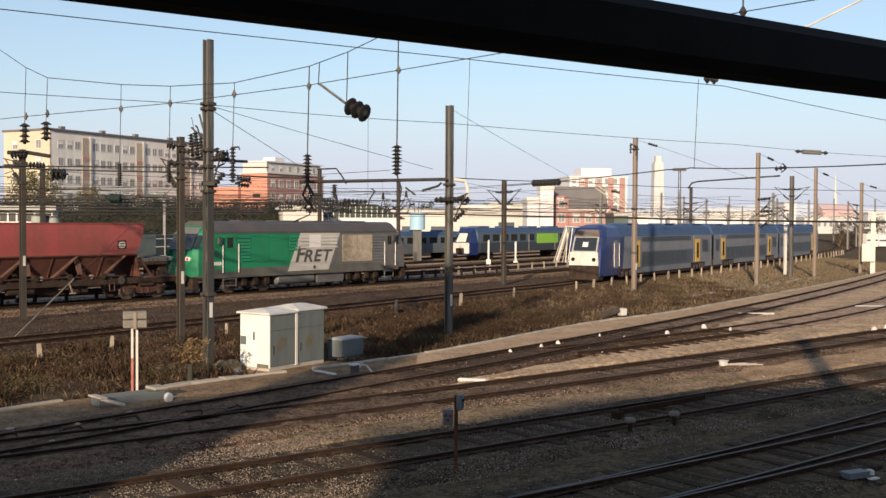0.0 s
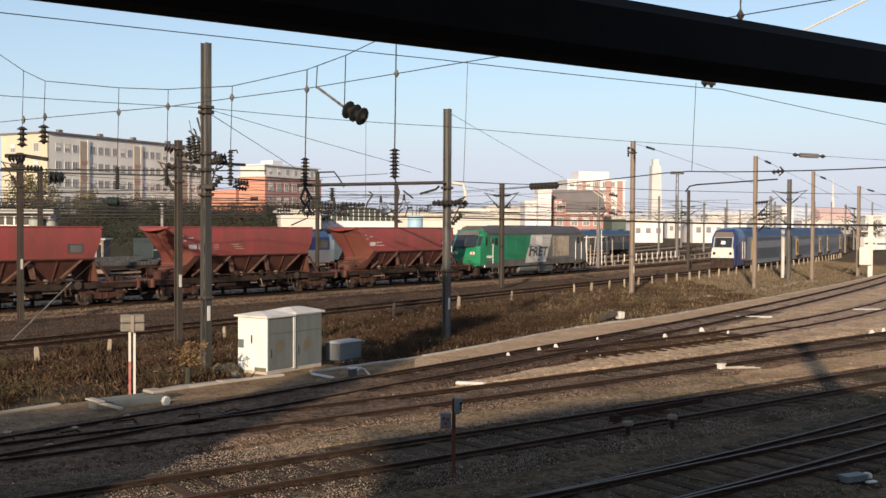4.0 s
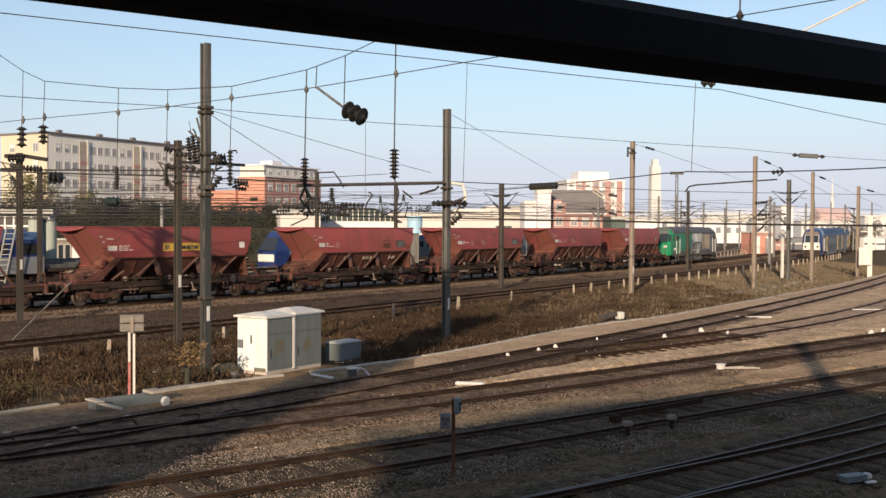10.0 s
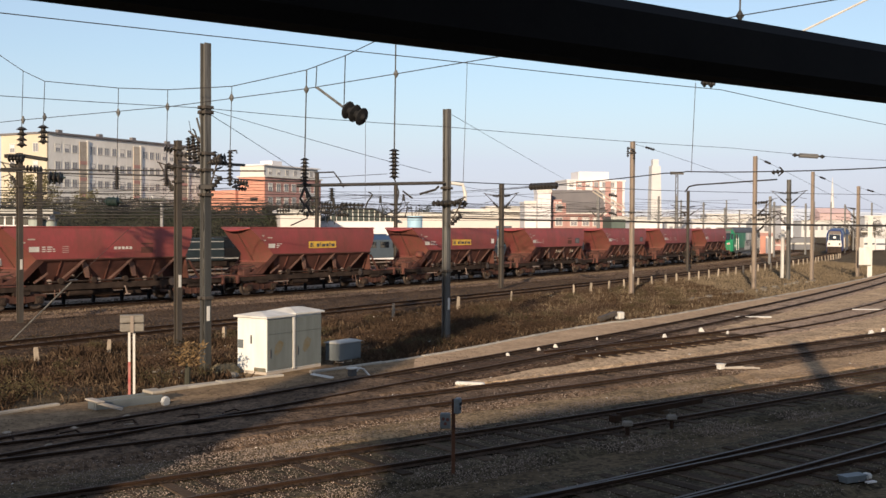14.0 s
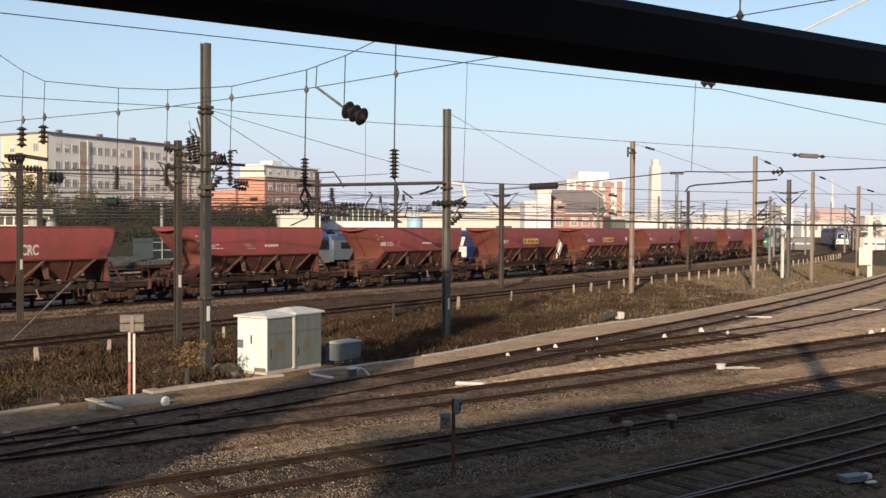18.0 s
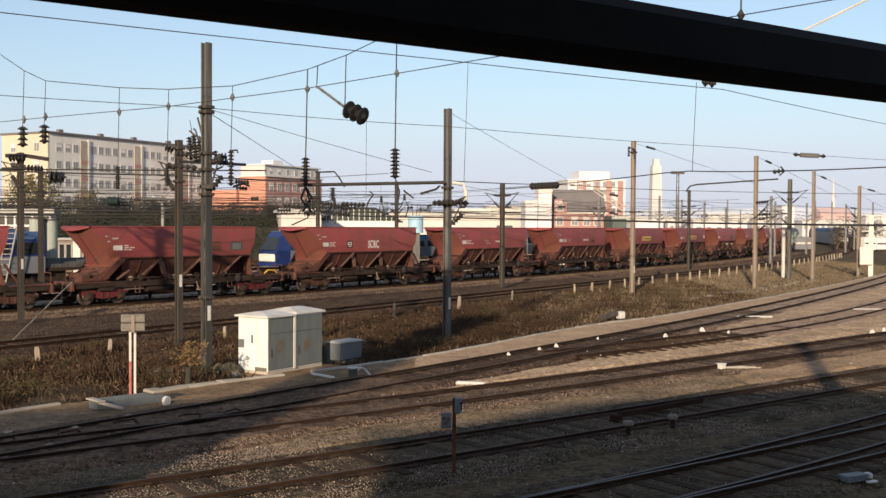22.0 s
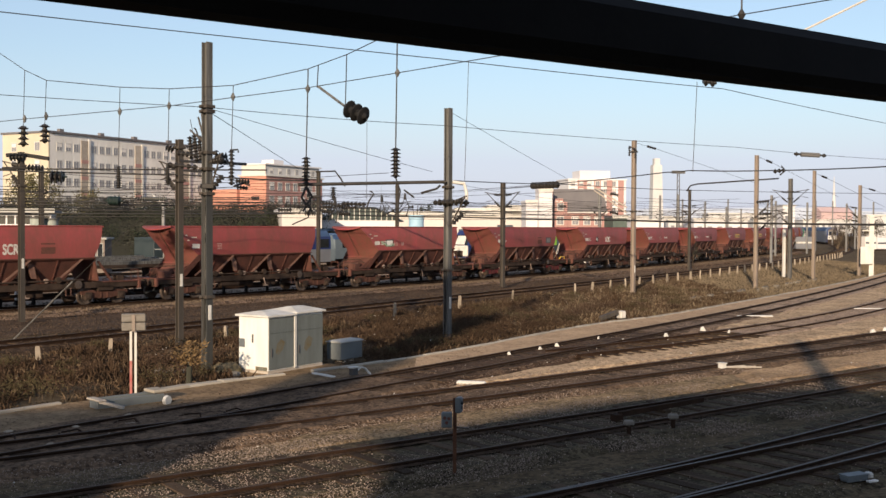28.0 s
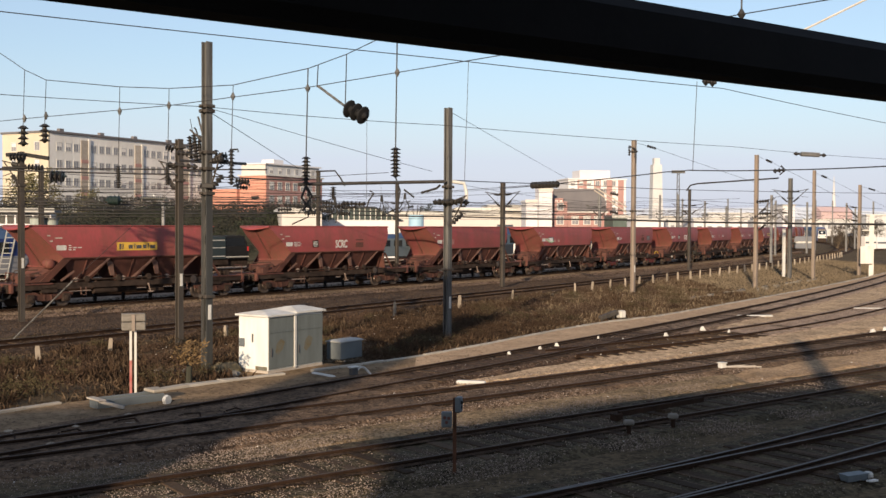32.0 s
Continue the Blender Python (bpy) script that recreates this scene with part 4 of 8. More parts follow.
part("side_vent", Shape().box(-0.012, 0.018, 0.95, 1.15, 0.75, 1.0), M_boxgrey, cab, label="grey side plate")
part("side_keyhole", Shape().box(-0.012, 0.018, 0.6, 0.64, 0.9, 1.15), M_locodark, cab)
part("rust_skirt", Shape().box(0.0, 0.018, 0.05, 0.5, 0.09, 0.2), M_ochre, cab, label="rusted lower edge")
box2 = thing("trackside_box", "small grey steel equipment box on short legs", "cabinet", pose(-3.3, 33.3, 0, rz=56))
part("body", Shape().box(0, 1.12, 0, 0.58, 0.09, 0.64), M_boxgrey, box2, bevel=0.02)
part("lid", Shape().loft([[(-0.03, -0.03, 0.64), (1.15, -0.03, 0.64), (1.15, 0.61, 0.64), (-0.03, 0.61, 0.64)], [(-0.03, -0.03, 0.67), (1.15, -0.03, 0.67), (1.15, 0.61, 0.67), (-0.03, 0.61, 0.67)], [(0.05, 0.12, 0.71), (1.07, 0.12, 0.71), (1.07, 0.48, 0.71), (0.05, 0.48, 0.71)]]), M_cabgrey, box2)
for x in (0.3, 0.7):
    part("leg", Shape().box(x, x + 0.08, 0.1, 0.4, 0, 0.1), M_concrete, box2)
M_board = material("weathered_grey_board", (0.20, 0.185, 0.16), (0.13, 0.118, 0.10), 3, 0.9, bump=0.3, streak=(1, 1, 5))
sign = thing("signal_post", "white and red post with a weathered wooden box", "signal", pose(-7.89, 26.47, 0, rz=20))
part("pole", Shape().box(-0.085, -0.03, -0.05, 0.05, 0.95, 2.0).box(0.03, 0.085, -0.05, 0.05, 0.0, 2.0), M_white, sign)
part("pole_foot", Shape().box(-0.085, -0.03, -0.05, 0.05, 0.0, 0.95), material("faded_red_paint", (0.30, 0.05, 0.045), (0.36, 0.2, 0.17), 3, 0.6), sign, label="faded red lower pole")
for k, z in enumerate((1.72, 1.94)):
    part("board", Shape().box(-0.28, 0.3, -0.14, 0.14, z, z + 0.2), M_board, sign, bevel=0.02, label="weathered grey board")
part("bracket", Shape().box(-0.04, 0.04, -0.17, -0.142, 1.7, 2.12), M_wood_pole, sign)
dwarf = thing("ground_signal", "rusty post with two small grey indicator boxes", "signal", pose(0.2, 18.5, 0, rz=10))
part("post", Shape().box(-0.03, 0.03, -0.025, 0.025, 0, 1.36), material("orange_rusted_post", (0.11, 0.052, 0.031), (0.05, 0.027, 0.018), 4, 0.9, fine=18), dwarf)
part("bracket", Shape().beam((0.03, -0.03, 0.84), (0.24, -0.06, 0.82), 0.05, 0.03), M_steel_dark, dwarf)
for x, z, r, w in ((-0.15, 0.86, -12, 0.095), (0.07, 1.12, 62, 0.09)):
    b = part("indicator", Shape().box(-w, w, -0.05, 0.05, -0.14, 0.14), M_boxgrey, dwarf, bevel=0.02, at=pose(x, -0.03, z + 0.12, rz=r))
    for q, s in ((-0.035, 0.04), (0.04, 0.03), (0.0, -0.045)):
        part("lens", Shape().tube((q, -0.052, s), (q, -0.06, s), 0.03, n=10), M_redrust if x < 0 else M_black, b)
stump = thing("cut_sapling", "cut greenish sapling stump with dry shoots", "plant", pose(-7.0, 28.6, 0))
part("trunk", Shape().tube((0, 0, -0.05), (0.02, 0, 0.62), 0.09, 0.075, n=8), M_leaf_dry, stump)
tw = Shape()
for i in range(260):
    a, r, z = random.uniform(0, 6.28), random.uniform(0.1, 0.55), random.uniform(0.6, 1.25)
    c = Vector((r * math.cos(a), r * math.sin(a), z))
    d = Vector((random.uniform(-1, 1), random.uniform(-1, 1), random.uniform(-0.6, 0.8))) * 0.07
    e = d.orthogonal().normalized() * 0.03
    tw.add([c - d, c + e, c + d, c - e], [(0, 1, 2, 3)])
for i in range(16):
    a = i * 0.9
    tw.tube((0, 0, 0.5), (0.4 * math.cos(a), 0.4 * math.sin(a), 0.8 + 0.02 * i), 0.008, n=4)
part("foliage", tw, material("dry_tan_leaf", (0.17, 0.115, 0.055), (0.10, 0.065, 0.034), 3, 0.9, fine=12, per_piece=0.3), stump, label="dry tan leaves on thin shoots")
stay = thing("mast_stay", "slanting steel stay rod anchored in the ground", "stay rod")
part("rod", Shape().line([(-16.3, 38.9, -0.15), (-13.7, 38.5, 2.29)], 0.03), M_steel, stay)
part("stay_wire", Shape().line([(-13.7, 38.5, 2.29), (-9.75, 38.15, 5.85)], 0.009), M_soot, stay)


# freight train: hopper wagons
def wheel_mesh(r, mat):
    """Two wheels on their axle, turned as one piece."""
    sh = Shape()
    half = [(0.66, 0.09), (0.66, r * 0.86), (0.69, r * 1.06), (0.72, r * 1.06), (0.74, r), (0.83, r * 0.985), (0.83, r * 0.86), (0.77, r * 0.8), (0.77, r * 0.5), (0.84, r * 0.42), (0.84, 0.11), (1.0, 0.1)]
    prof = [(-p, q) for p, q in reversed(half)] + half
    n = 20
    rings = [[(q * math.cos(2 * math.pi * i / n), p, q * math.sin(2 * math.pi * i / n)) for p, q in prof] for i in range(n + 1)]
    return sh.loft(rings, caps=False).mesh("wheelset", mat, smooth=False)


WHEEL = wheel_mesh(0.46, M_wheel)
WHEEL_BIG = wheel_mesh(0.54, M_wheel)
AXLEBOX = Shape().box(-0.2, 0.2, -0.13, 0.1, -0.2, 0.2).tube((0, -0.16, 0), (0, -0.1, 0), 0.12, n=10).mesh("axlebox", M_bogie, bevel=0.03)


def bogie(parent, x, base=1.8, r=0.46, mat=M_bogie, wheel=WHEEL):
    """A two-axle bogie with side frames, axleboxes, springs and wheels."""
    b = part("bogie", Shape().box(-0.35, 0.35, -1.0, 1.0, 0.45, 0.72), mat, parent, bevel=0.03, at=pose(x, 0, 0))
    for side in (-1, 1):
        y = side * 1.02
        out = [(-base / 2 - 0.42, 0.55), (-base / 2 - 0.1, 0.5), (-base / 2 + 0.3, 0.38), (-0.3, 0.32), (0.3, 0.32), (base / 2 - 0.3, 0.38), (base / 2 + 0.1, 0.5), (base / 2 + 0.42, 0.55),
               (base / 2 + 0.42, 0.72), (base / 2 - 0.3, 0.78), (0.45, 0.66), (-0.45, 0.66), (-base / 2 + 0.3, 0.78), (-base / 2 - 0.42, 0.72)]
        part("side_frame", Shape().prism(out, y - 0.05, y + 0.05), mat, b)
        for k in (-0.2, 0.2):
            part("spring", Shape().lathe((k, y, 0.34), (k, y, 0.64), [(j / 10, 0.095 if j % 2 else 0.075) for j in range(11)], n=8), mat, b)
        for e in (-1, 1):
            part("brake_block", Shape().box(e * (base / 2 - 0.62) - 0.05, e * (base / 2 - 0.62) + 0.05, y - 0.25 * side - 0.06, y - 0.25 * side + 0.06, 0.25, 0.7), mat, b)
        for e in (-1, 1):
            part("axlebox", AXLEBOX, None, b, at=pose(e * base / 2, y * 1.02, r, rz=0 if side < 0 else 180))
    for e in (-1, 1):
        ws = part("wheelset", wheel, None, b, at=pose(e * base / 2, 0, r))
        ws["turns"] = r
    return b


def buffers(parent, x, way, z=1.02):
    for side in (-1, 1):
        y = side * 0.875
        sh = Shape().tube((x, y, z), (x + way * 0.38, y, z), 0.11, 0.09, n=10).tube((x + way * 0.38, y, z), (x + way * 0.42, y, z), 0.23, n=14).box(min(x, x + way * 0.05), max(x, x + way * 0.05), y - 0.2, y + 0.2, z - 0.2, z + 0.2)
        part("buffer", sh, M_bogie, parent)
    part("coupling", Shape().tube((x, 0, z), (x + way * 0.35, 0, z - 0.05), 0.06).tube((x + way * 0.3, 0, z - 0.05), (x + way * 0.45, 0, z - 0.35), 0.04).tube((x, 0.4, z - 0.1), (x + way * 0.4, 0.3, z - 0.55), 0.03), M_bogie, parent)


M_bogie_red = material("rusty_red_bogie_steel", (0.05, 0.027, 0.021), (0.10, 0.05, 0.038), 3, 0.85, 0.1, bump=0.3)
M_endrust = material("rust_streaked_red_paint", (0.158, 0.041, 0.036), (0.108, 0.046, 0.03), 1.1, 0.75, bump=0.15, fine=10, streak=(1, 1, 0.25), amount=0.75)
M_dusty = material("pale_dusty_steel", (0.30, 0.235, 0.195), (0.18, 0.13, 0.105), 4, 0.8, fine=14)
M_strut = material("dusty_tan_steel", (0.15, 0.088, 0.066), (0.09, 0.045, 0.034), 2.0, 0.8, fine=10)


SIDE = ((4.15, -1.22, -6.55, 5.15), (3.92, -1.31, -6.3, 5.1), (3.55, -1.40, -5.9, 5.0), (3.2, -1.44, -5.52, 4.87), (2.85, -1.44, -5.14, 4.7), (2.5, -1.44, -4.75, 4.5))


def side_y(z):
    """How far out the hopper's bulging near side stands at a height."""
    return float(np.interp(z, [q[0] for q in SIDE[::-1]], [q[1] for q in SIDE[::-1]]))


def end_x(z):
    """The slope of the rear end sheet."""
    return -6.62 + (4.15 - z) * 0.75


def slab(pts, dx=0.0, dy=0.0, dz=0.0):
    """A flat outline given a thickness."""
    n = len(pts)
    return Shape().add(list(pts) + [(a + dx, b + dy, c + dz) for a, b, c in pts], [tuple(range(n - 1, -1, -1)), tuple(range(n, 2 * n))] + [(i, (i + 1) % n, n + (i + 1) % n, n + i) for i in range(n)])


def hopper_wagon():
    w = thing("hopper_wagon", "oxide-red four-axle hopper wagon with rust and dirt", "wagon", group="hopper wagons of the freight train")
    for way in (1, -1):
        part("hopper_side", Shape().loft([[(a, way * y, z), (a + 0.35, way * y, z), (0.0, way * y, z), (b - 0.3, way * y, z), (b, way * y, z)] for z, y, a, b in SIDE], closed=False, caps=False), M_red, w, smooth=True)
    # rear end: a sloping sheet whose lower corners turn into the sides
    rows = [[(a, y, z), (end_x(z), -0.8, z), (end_x(z), 0.8, z), (a, -y, z)] for z, y, a, _ in SIDE] + [[(-5.0, -1.3, 2.05), (-5.05, -0.8, 2.05), (-5.05, 0.8, 2.05), (-5.0, 1.3, 2.05)]]
    part("end_sheet", Shape().loft(rows, closed=False, caps=False), M_endrust, w, label="rust-streaked sloping end sheet", smooth=True)
    part("end_sheet", Shape().loft([[(b, y, z), (b, -y, z)] for z, y, _, b in SIDE], closed=False, caps=False), M_endrust, w, label="rust-streaked sloping end sheet")
    part("end_rib", Shape().beam((end_x(4.05) - 0.02, 0, 4.05), (end_x(2.1) - 0.02, 0, 2.1), 0.07, 0.07), M_redrust, w)
    part("end_flange", Shape().box(-5.16, -4.96, -1.34, 1.34, 2.0, 2.07), M_endrust, w, label="pale-edged lower flange")
    hood_in = [(-6.42, 1.3 * j / 5, 4.2) for j in range(-5, 6)]
    hood_out = [(-6.58 - 0.34 * (1 - (j / 5) ** 2), 1.3 * j / 5, 4.17 - 0.17 * (1 - (j / 5) ** 2)) for j in range(-5, 6)]
    part("end_hood", Shape().loft([hood_in, hood_out, [(a + 0.02, b, c - 0.07) for a, b, c in hood_out], [(a, b, c - 0.07) for a, b, c in hood_in]], closed=False, caps=False), M_red, w, label="curved lip over the end sheet")
    part("end_lip", Shape().box(5.1, 5.24, -1.26, 1.26, 4.1, 4.18), M_red, w, bevel=0.01)
    part("hopper_lining", Shape().loft([[(-6.45, -1.18, 4.08), (-6.45, 1.18, 4.08)], [(-3.9, -0.6, 2.75), (-3.9, 0.6, 2.75)], [(3.5, -0.6, 2.75), (3.5, 0.6, 2.75)], [(5.08, -1.18, 4.08), (5.08, 1.18, 4.08)]], closed=False, caps=False), M_redrust, w)
    for side in (-1, 1):
        part("top_rail", Shape().box(-6.5, 5.15, side * 1.22 - 0.04, side * 1.22 + 0.04, 4.13, 4.2), M_red, w, bevel=0.012)
        part("waist_rail", slab([(-4.75, side * 1.46, 2.53), (4.62, side * 1.46, 2.53), (4.58, side * 1.38, 2.45), (-4.7, side * 1.38, 2.45)], dz=-0.05), M_redrust, w)
        # struts between the hopper's waist and the sole bar
        part("gusset_plate", slab([(-4.78, side * 1.43, 2.47), (-4.3, side * 1.42, 2.45), (-5.45, side * 1.2, 1.28), (-5.95, side * 1.2, 1.28)], dy=-side * 0.05), M_redrust, w, label="broad slanting corner plate")
        for x in (-2.0, 0.93, 3.86):
            part("strut", Shape().beam((x - 1.42, side * 1.2, 1.3), (x, side * 1.42, 2.46), 0.05, 0.1), M_strut, w)
        part("strut", Shape().beam((-4.75, side * 1.18, 1.32), (-4.0, side * 1.22, 1.8), 0.05, 0.10), M_strut, w)
        part("leg_plate", slab([(-4.86, side * 1.14, 2.03), (-5.04, side * 1.14, 2.03), (-6.55, side * 1.14, 1.28), (-5.75, side * 1.14, 1.28)], dy=-side * 0.05), M_redrust, w, label="rusty slanting support plate")
        part("sole_bar", Shape().box(-7.4, 7.4, side * 1.14 - 0.06, side * 1.14 + 0.06, 0.9, 1.22), M_bogie, w)
        sh = Shape().tube((-4.1, side * 1.26, 1.34), (4.0, side * 1.26, 1.34), 0.045)
        for k in range(4):
            sh.tube((-3.3 + 1.95 * k, side * 1.2, 1.38), (-3.3 + 1.95 * k, side * 1.34, 1.38), 0.16, n=12)
        part("discharge_shaft", sh, M_bogie, w)
    part("support_sheet", slab([(-5.1, -1.05, 2.0), (-5.1, 1.05, 2.0), (-6.0, 1.05, 1.27), (-6.0, -1.05, 1.27)], dx=0.05), M_redrust, w)
    part("end_plate", slab([(4.6, -1.3, 2.48), (4.6, 1.3, 2.48), (4.95, 1.15, 1.25), (4.95, -1.15, 1.25)], dx=0.06), M_redrust, w)
    for y in (-1.15, 1.15):
        part("end_post", Shape().beam((4.95, y, 2.3), (5.75, y, 1.24), 0.10, 0.09), M_redrust, w)
    for e in (-1, 1):
        part("headstock", Shape().box(min(e * 7.4, e * 7.56), max(e * 7.4, e * 7.56), -1.28, 1.28, 0.78, 1.26), M_redrust, w, bevel=0.02)
        part("platform", Shape().box(min(e * 5.2, e * 7.4), max(e * 5.2, e * 7.4), -1.25, 1.25, 1.16, 1.23), M_redrust, w)
        sh = Shape()
        for y in (-1.2, -0.55):
            sh.line([(e * 7.42, y, 1.22), (e * 7.42, y, 1.8)], 0.022)
        sh.line([(e * 7.42, -1.2, 1.8), (e * 7.42, -0.55, 1.8)], 0.022)
        part("handrail", sh, M_redrust, w)
        buffers(w, e * 7.56, e)
        bogie(w, e * 5.4, base=2.0, mat=M_bogie_red)
        part("bolster", Shape().box(e * 5.4 - 0.45, e * 5.4 + 0.45, -1.2, 1.2, 0.74, 0.98), M_bogie, w)
    # clutter on the rear platform: valve box, reservoir and pipes
    part("valve_box", Shape().box(-6.9, -6.35, -1.1, -0.5, 1.23, 1.62), M_redrust, w, bevel=0.03)
    part("reservoir", Shape().tube((-6.2, -0.9, 1.5), (-6.2, 0.9, 1.5), 0.2, n=12), M_bogie_red, w)
    part("pipe_run", Shape().line([(-7.2, -0.3, 1.3), (-6.6, -0.35, 1.55), (-5.9, -0.95, 1.75), (-5.5, -1.05, 1.5), (-5.2, -1.1, 1.32)], 0.035).line([(-6.9, 0.5, 1.3), (-6.4, 0.3, 1.85), (-5.7, -0.6, 1.9)], 0.03), M_bogie, w)
    part("pipe_run", Shape().line([(5.3, -1.0, 1.3), (5.9, -1.05, 1.55), (6.5, -0.8, 1.5), (7.1, -0.9, 1.3)], 0.035).box(6.2, 6.6, -1.05, -0.6, 1.23, 1.5), M_bogie, w)
    for k in range(3):
        xc = -3.3 + 2.9 * k
        top, bot = [(xc - 1.44, -1.36, 2.47), (xc + 1.44, -1.36, 2.47), (xc + 1.44, 1.36, 2.47), (xc - 1.44, 1.36, 2.47)], [(xc - 0.5, -0.66, 1.15), (xc + 0.5, -0.66, 1.15), (xc + 0.5, 0.66, 1.15), (xc - 0.5, 0.66, 1.15)]
        part("chute", Shape().loft([bot, top]), M_redrust, w)
        part("chute_seam", Shape().beam((xc, -0.68, 1.17), (xc, -1.37, 2.45), 0.05, 0.05), M_redrust, w)
        part("chute_door", Shape().box(xc - 0.42, xc + 0.42, -0.8, 0.8, 0.86, 1.15), M_bogie, w, bevel=0.03)
        part("door_link", Shape().line([(xc + 0.6, -1.2, 1.3), (xc + 0.68, -1.05, 0.95), (xc + 0.45, -0.85, 0.8)], 0.04), M_strut, w, label="dusty pale door linkage")
        part("shaft_disc", Shape().tube((xc - 0.62, -1.28, 1.36), (xc - 0.62, -1.2, 1.36), 0.12, n=10), M_dusty, w, label="dusty pale bearing disc")
    part("brake_rod", Shape().tube((-4.0, -0.8, 0.68), (4.0, -0.8, 0.68), 0.035).tube((-1.1, -0.6, 0.7), (0.2, -0.6, 0.7), 0.19, n=12).box(1.0, 1.9, -0.9, -0.5, 0.53, 0.88), M_bogie, w, label="dark underframe rods and brake cylinder")
    for x in (-7.1, 6.9):
        part("hose_bag", Shape().line([(x, -0.7, 1.0), (x + 0.25 * (1 if x > 0 else -1), -0.75, 0.55), (x + 0.7 * (1 if x > 0 else -1), -0.6, 0.42)], 0.07, n=8), M_black, w, label="sagging black brake hose")
    part("air_reservoir", Shape().tube((-2.7, -0.95, 0.72), (-1.3, -0.95, 0.72), 0.17, n=12), M_bogie, w)
    part("valve_lever", Shape().beam((0.6, -1.24, 1.0), (0.75, -1.26, 0.55), 0.05, 0.05).box(0.6, 0.95, -1.27, -1.23, 0.5, 0.56), M_dusty, w, label="dusty brake changeover lever")
    part("step_iron", Shape().line([(-3.6, -1.2, 0.95), (-3.6, -1.24, 0.55), (-3.3, -1.24, 0.55), (-3.3, -1.2, 0.95)], 0.02), M_strut, w, label="worn step iron")
    part("step_iron", Shape().line([(3.0, -1.2, 0.95), (3.0, -1.24, 0.55), (3.3, -1.24, 0.55), (3.3, -1.2, 0.95)], 0.02), M_strut, w, label="worn step iron")
    part("hand_wheel", Shape().lathe((3.7, -1.24, 1.1), (3.7, -1.32, 1.1), [(0.0, 0.05), (0.3, 0.05), (0.35, 0.22), (0.7, 0.22), (0.75, 0.17), (0.8, 0.05), (1, 0.04)], n=14), M_wheel, w)
    for x in (-1.87, 1.03):
        part("gusset", Shape().prism([(x - 0.2, 2.44), (x + 0.2, 2.44), (x + 0.34, 1.5), (x + 0.1, 1.5)], -1.2, -1.13), M_strut, w, label="dusty tan gusset plate")
    part("data_plate", side_box(-5.15, -4.6, 2.9, 3.16, 0.008), M_white, w, label="white data plate")
    for z, a in ((3.62, -5.62), (3.34, -5.5), (3.5, -5.2)):
        part("scuff", side_box(a, a + (0.16 if a < -5.3 else 0.4), z, z + 0.07, 0.006), M_concrete, w, label="pale scuffed paint")
    return w


def side_box(x0, x1, z0, z1, depth=0.004):
    """A thin plate on a wagon's bulging near side."""
    p = [(x0, side_y(z0), z0), (x1, side_y(z0), z0), (x1, side_y(z1), z1), (x0, side_y(z1), z1)]
    return Shape().add([(a, b - depth - 0.004, c) for a, b, c in p] + [(a, b + 0.03, c) for a, b, c in p], [(0, 1, 2, 3), (0, 4, 5, 1), (1, 5, 6, 2), (2, 6, 7, 3), (3, 7, 4, 0)])


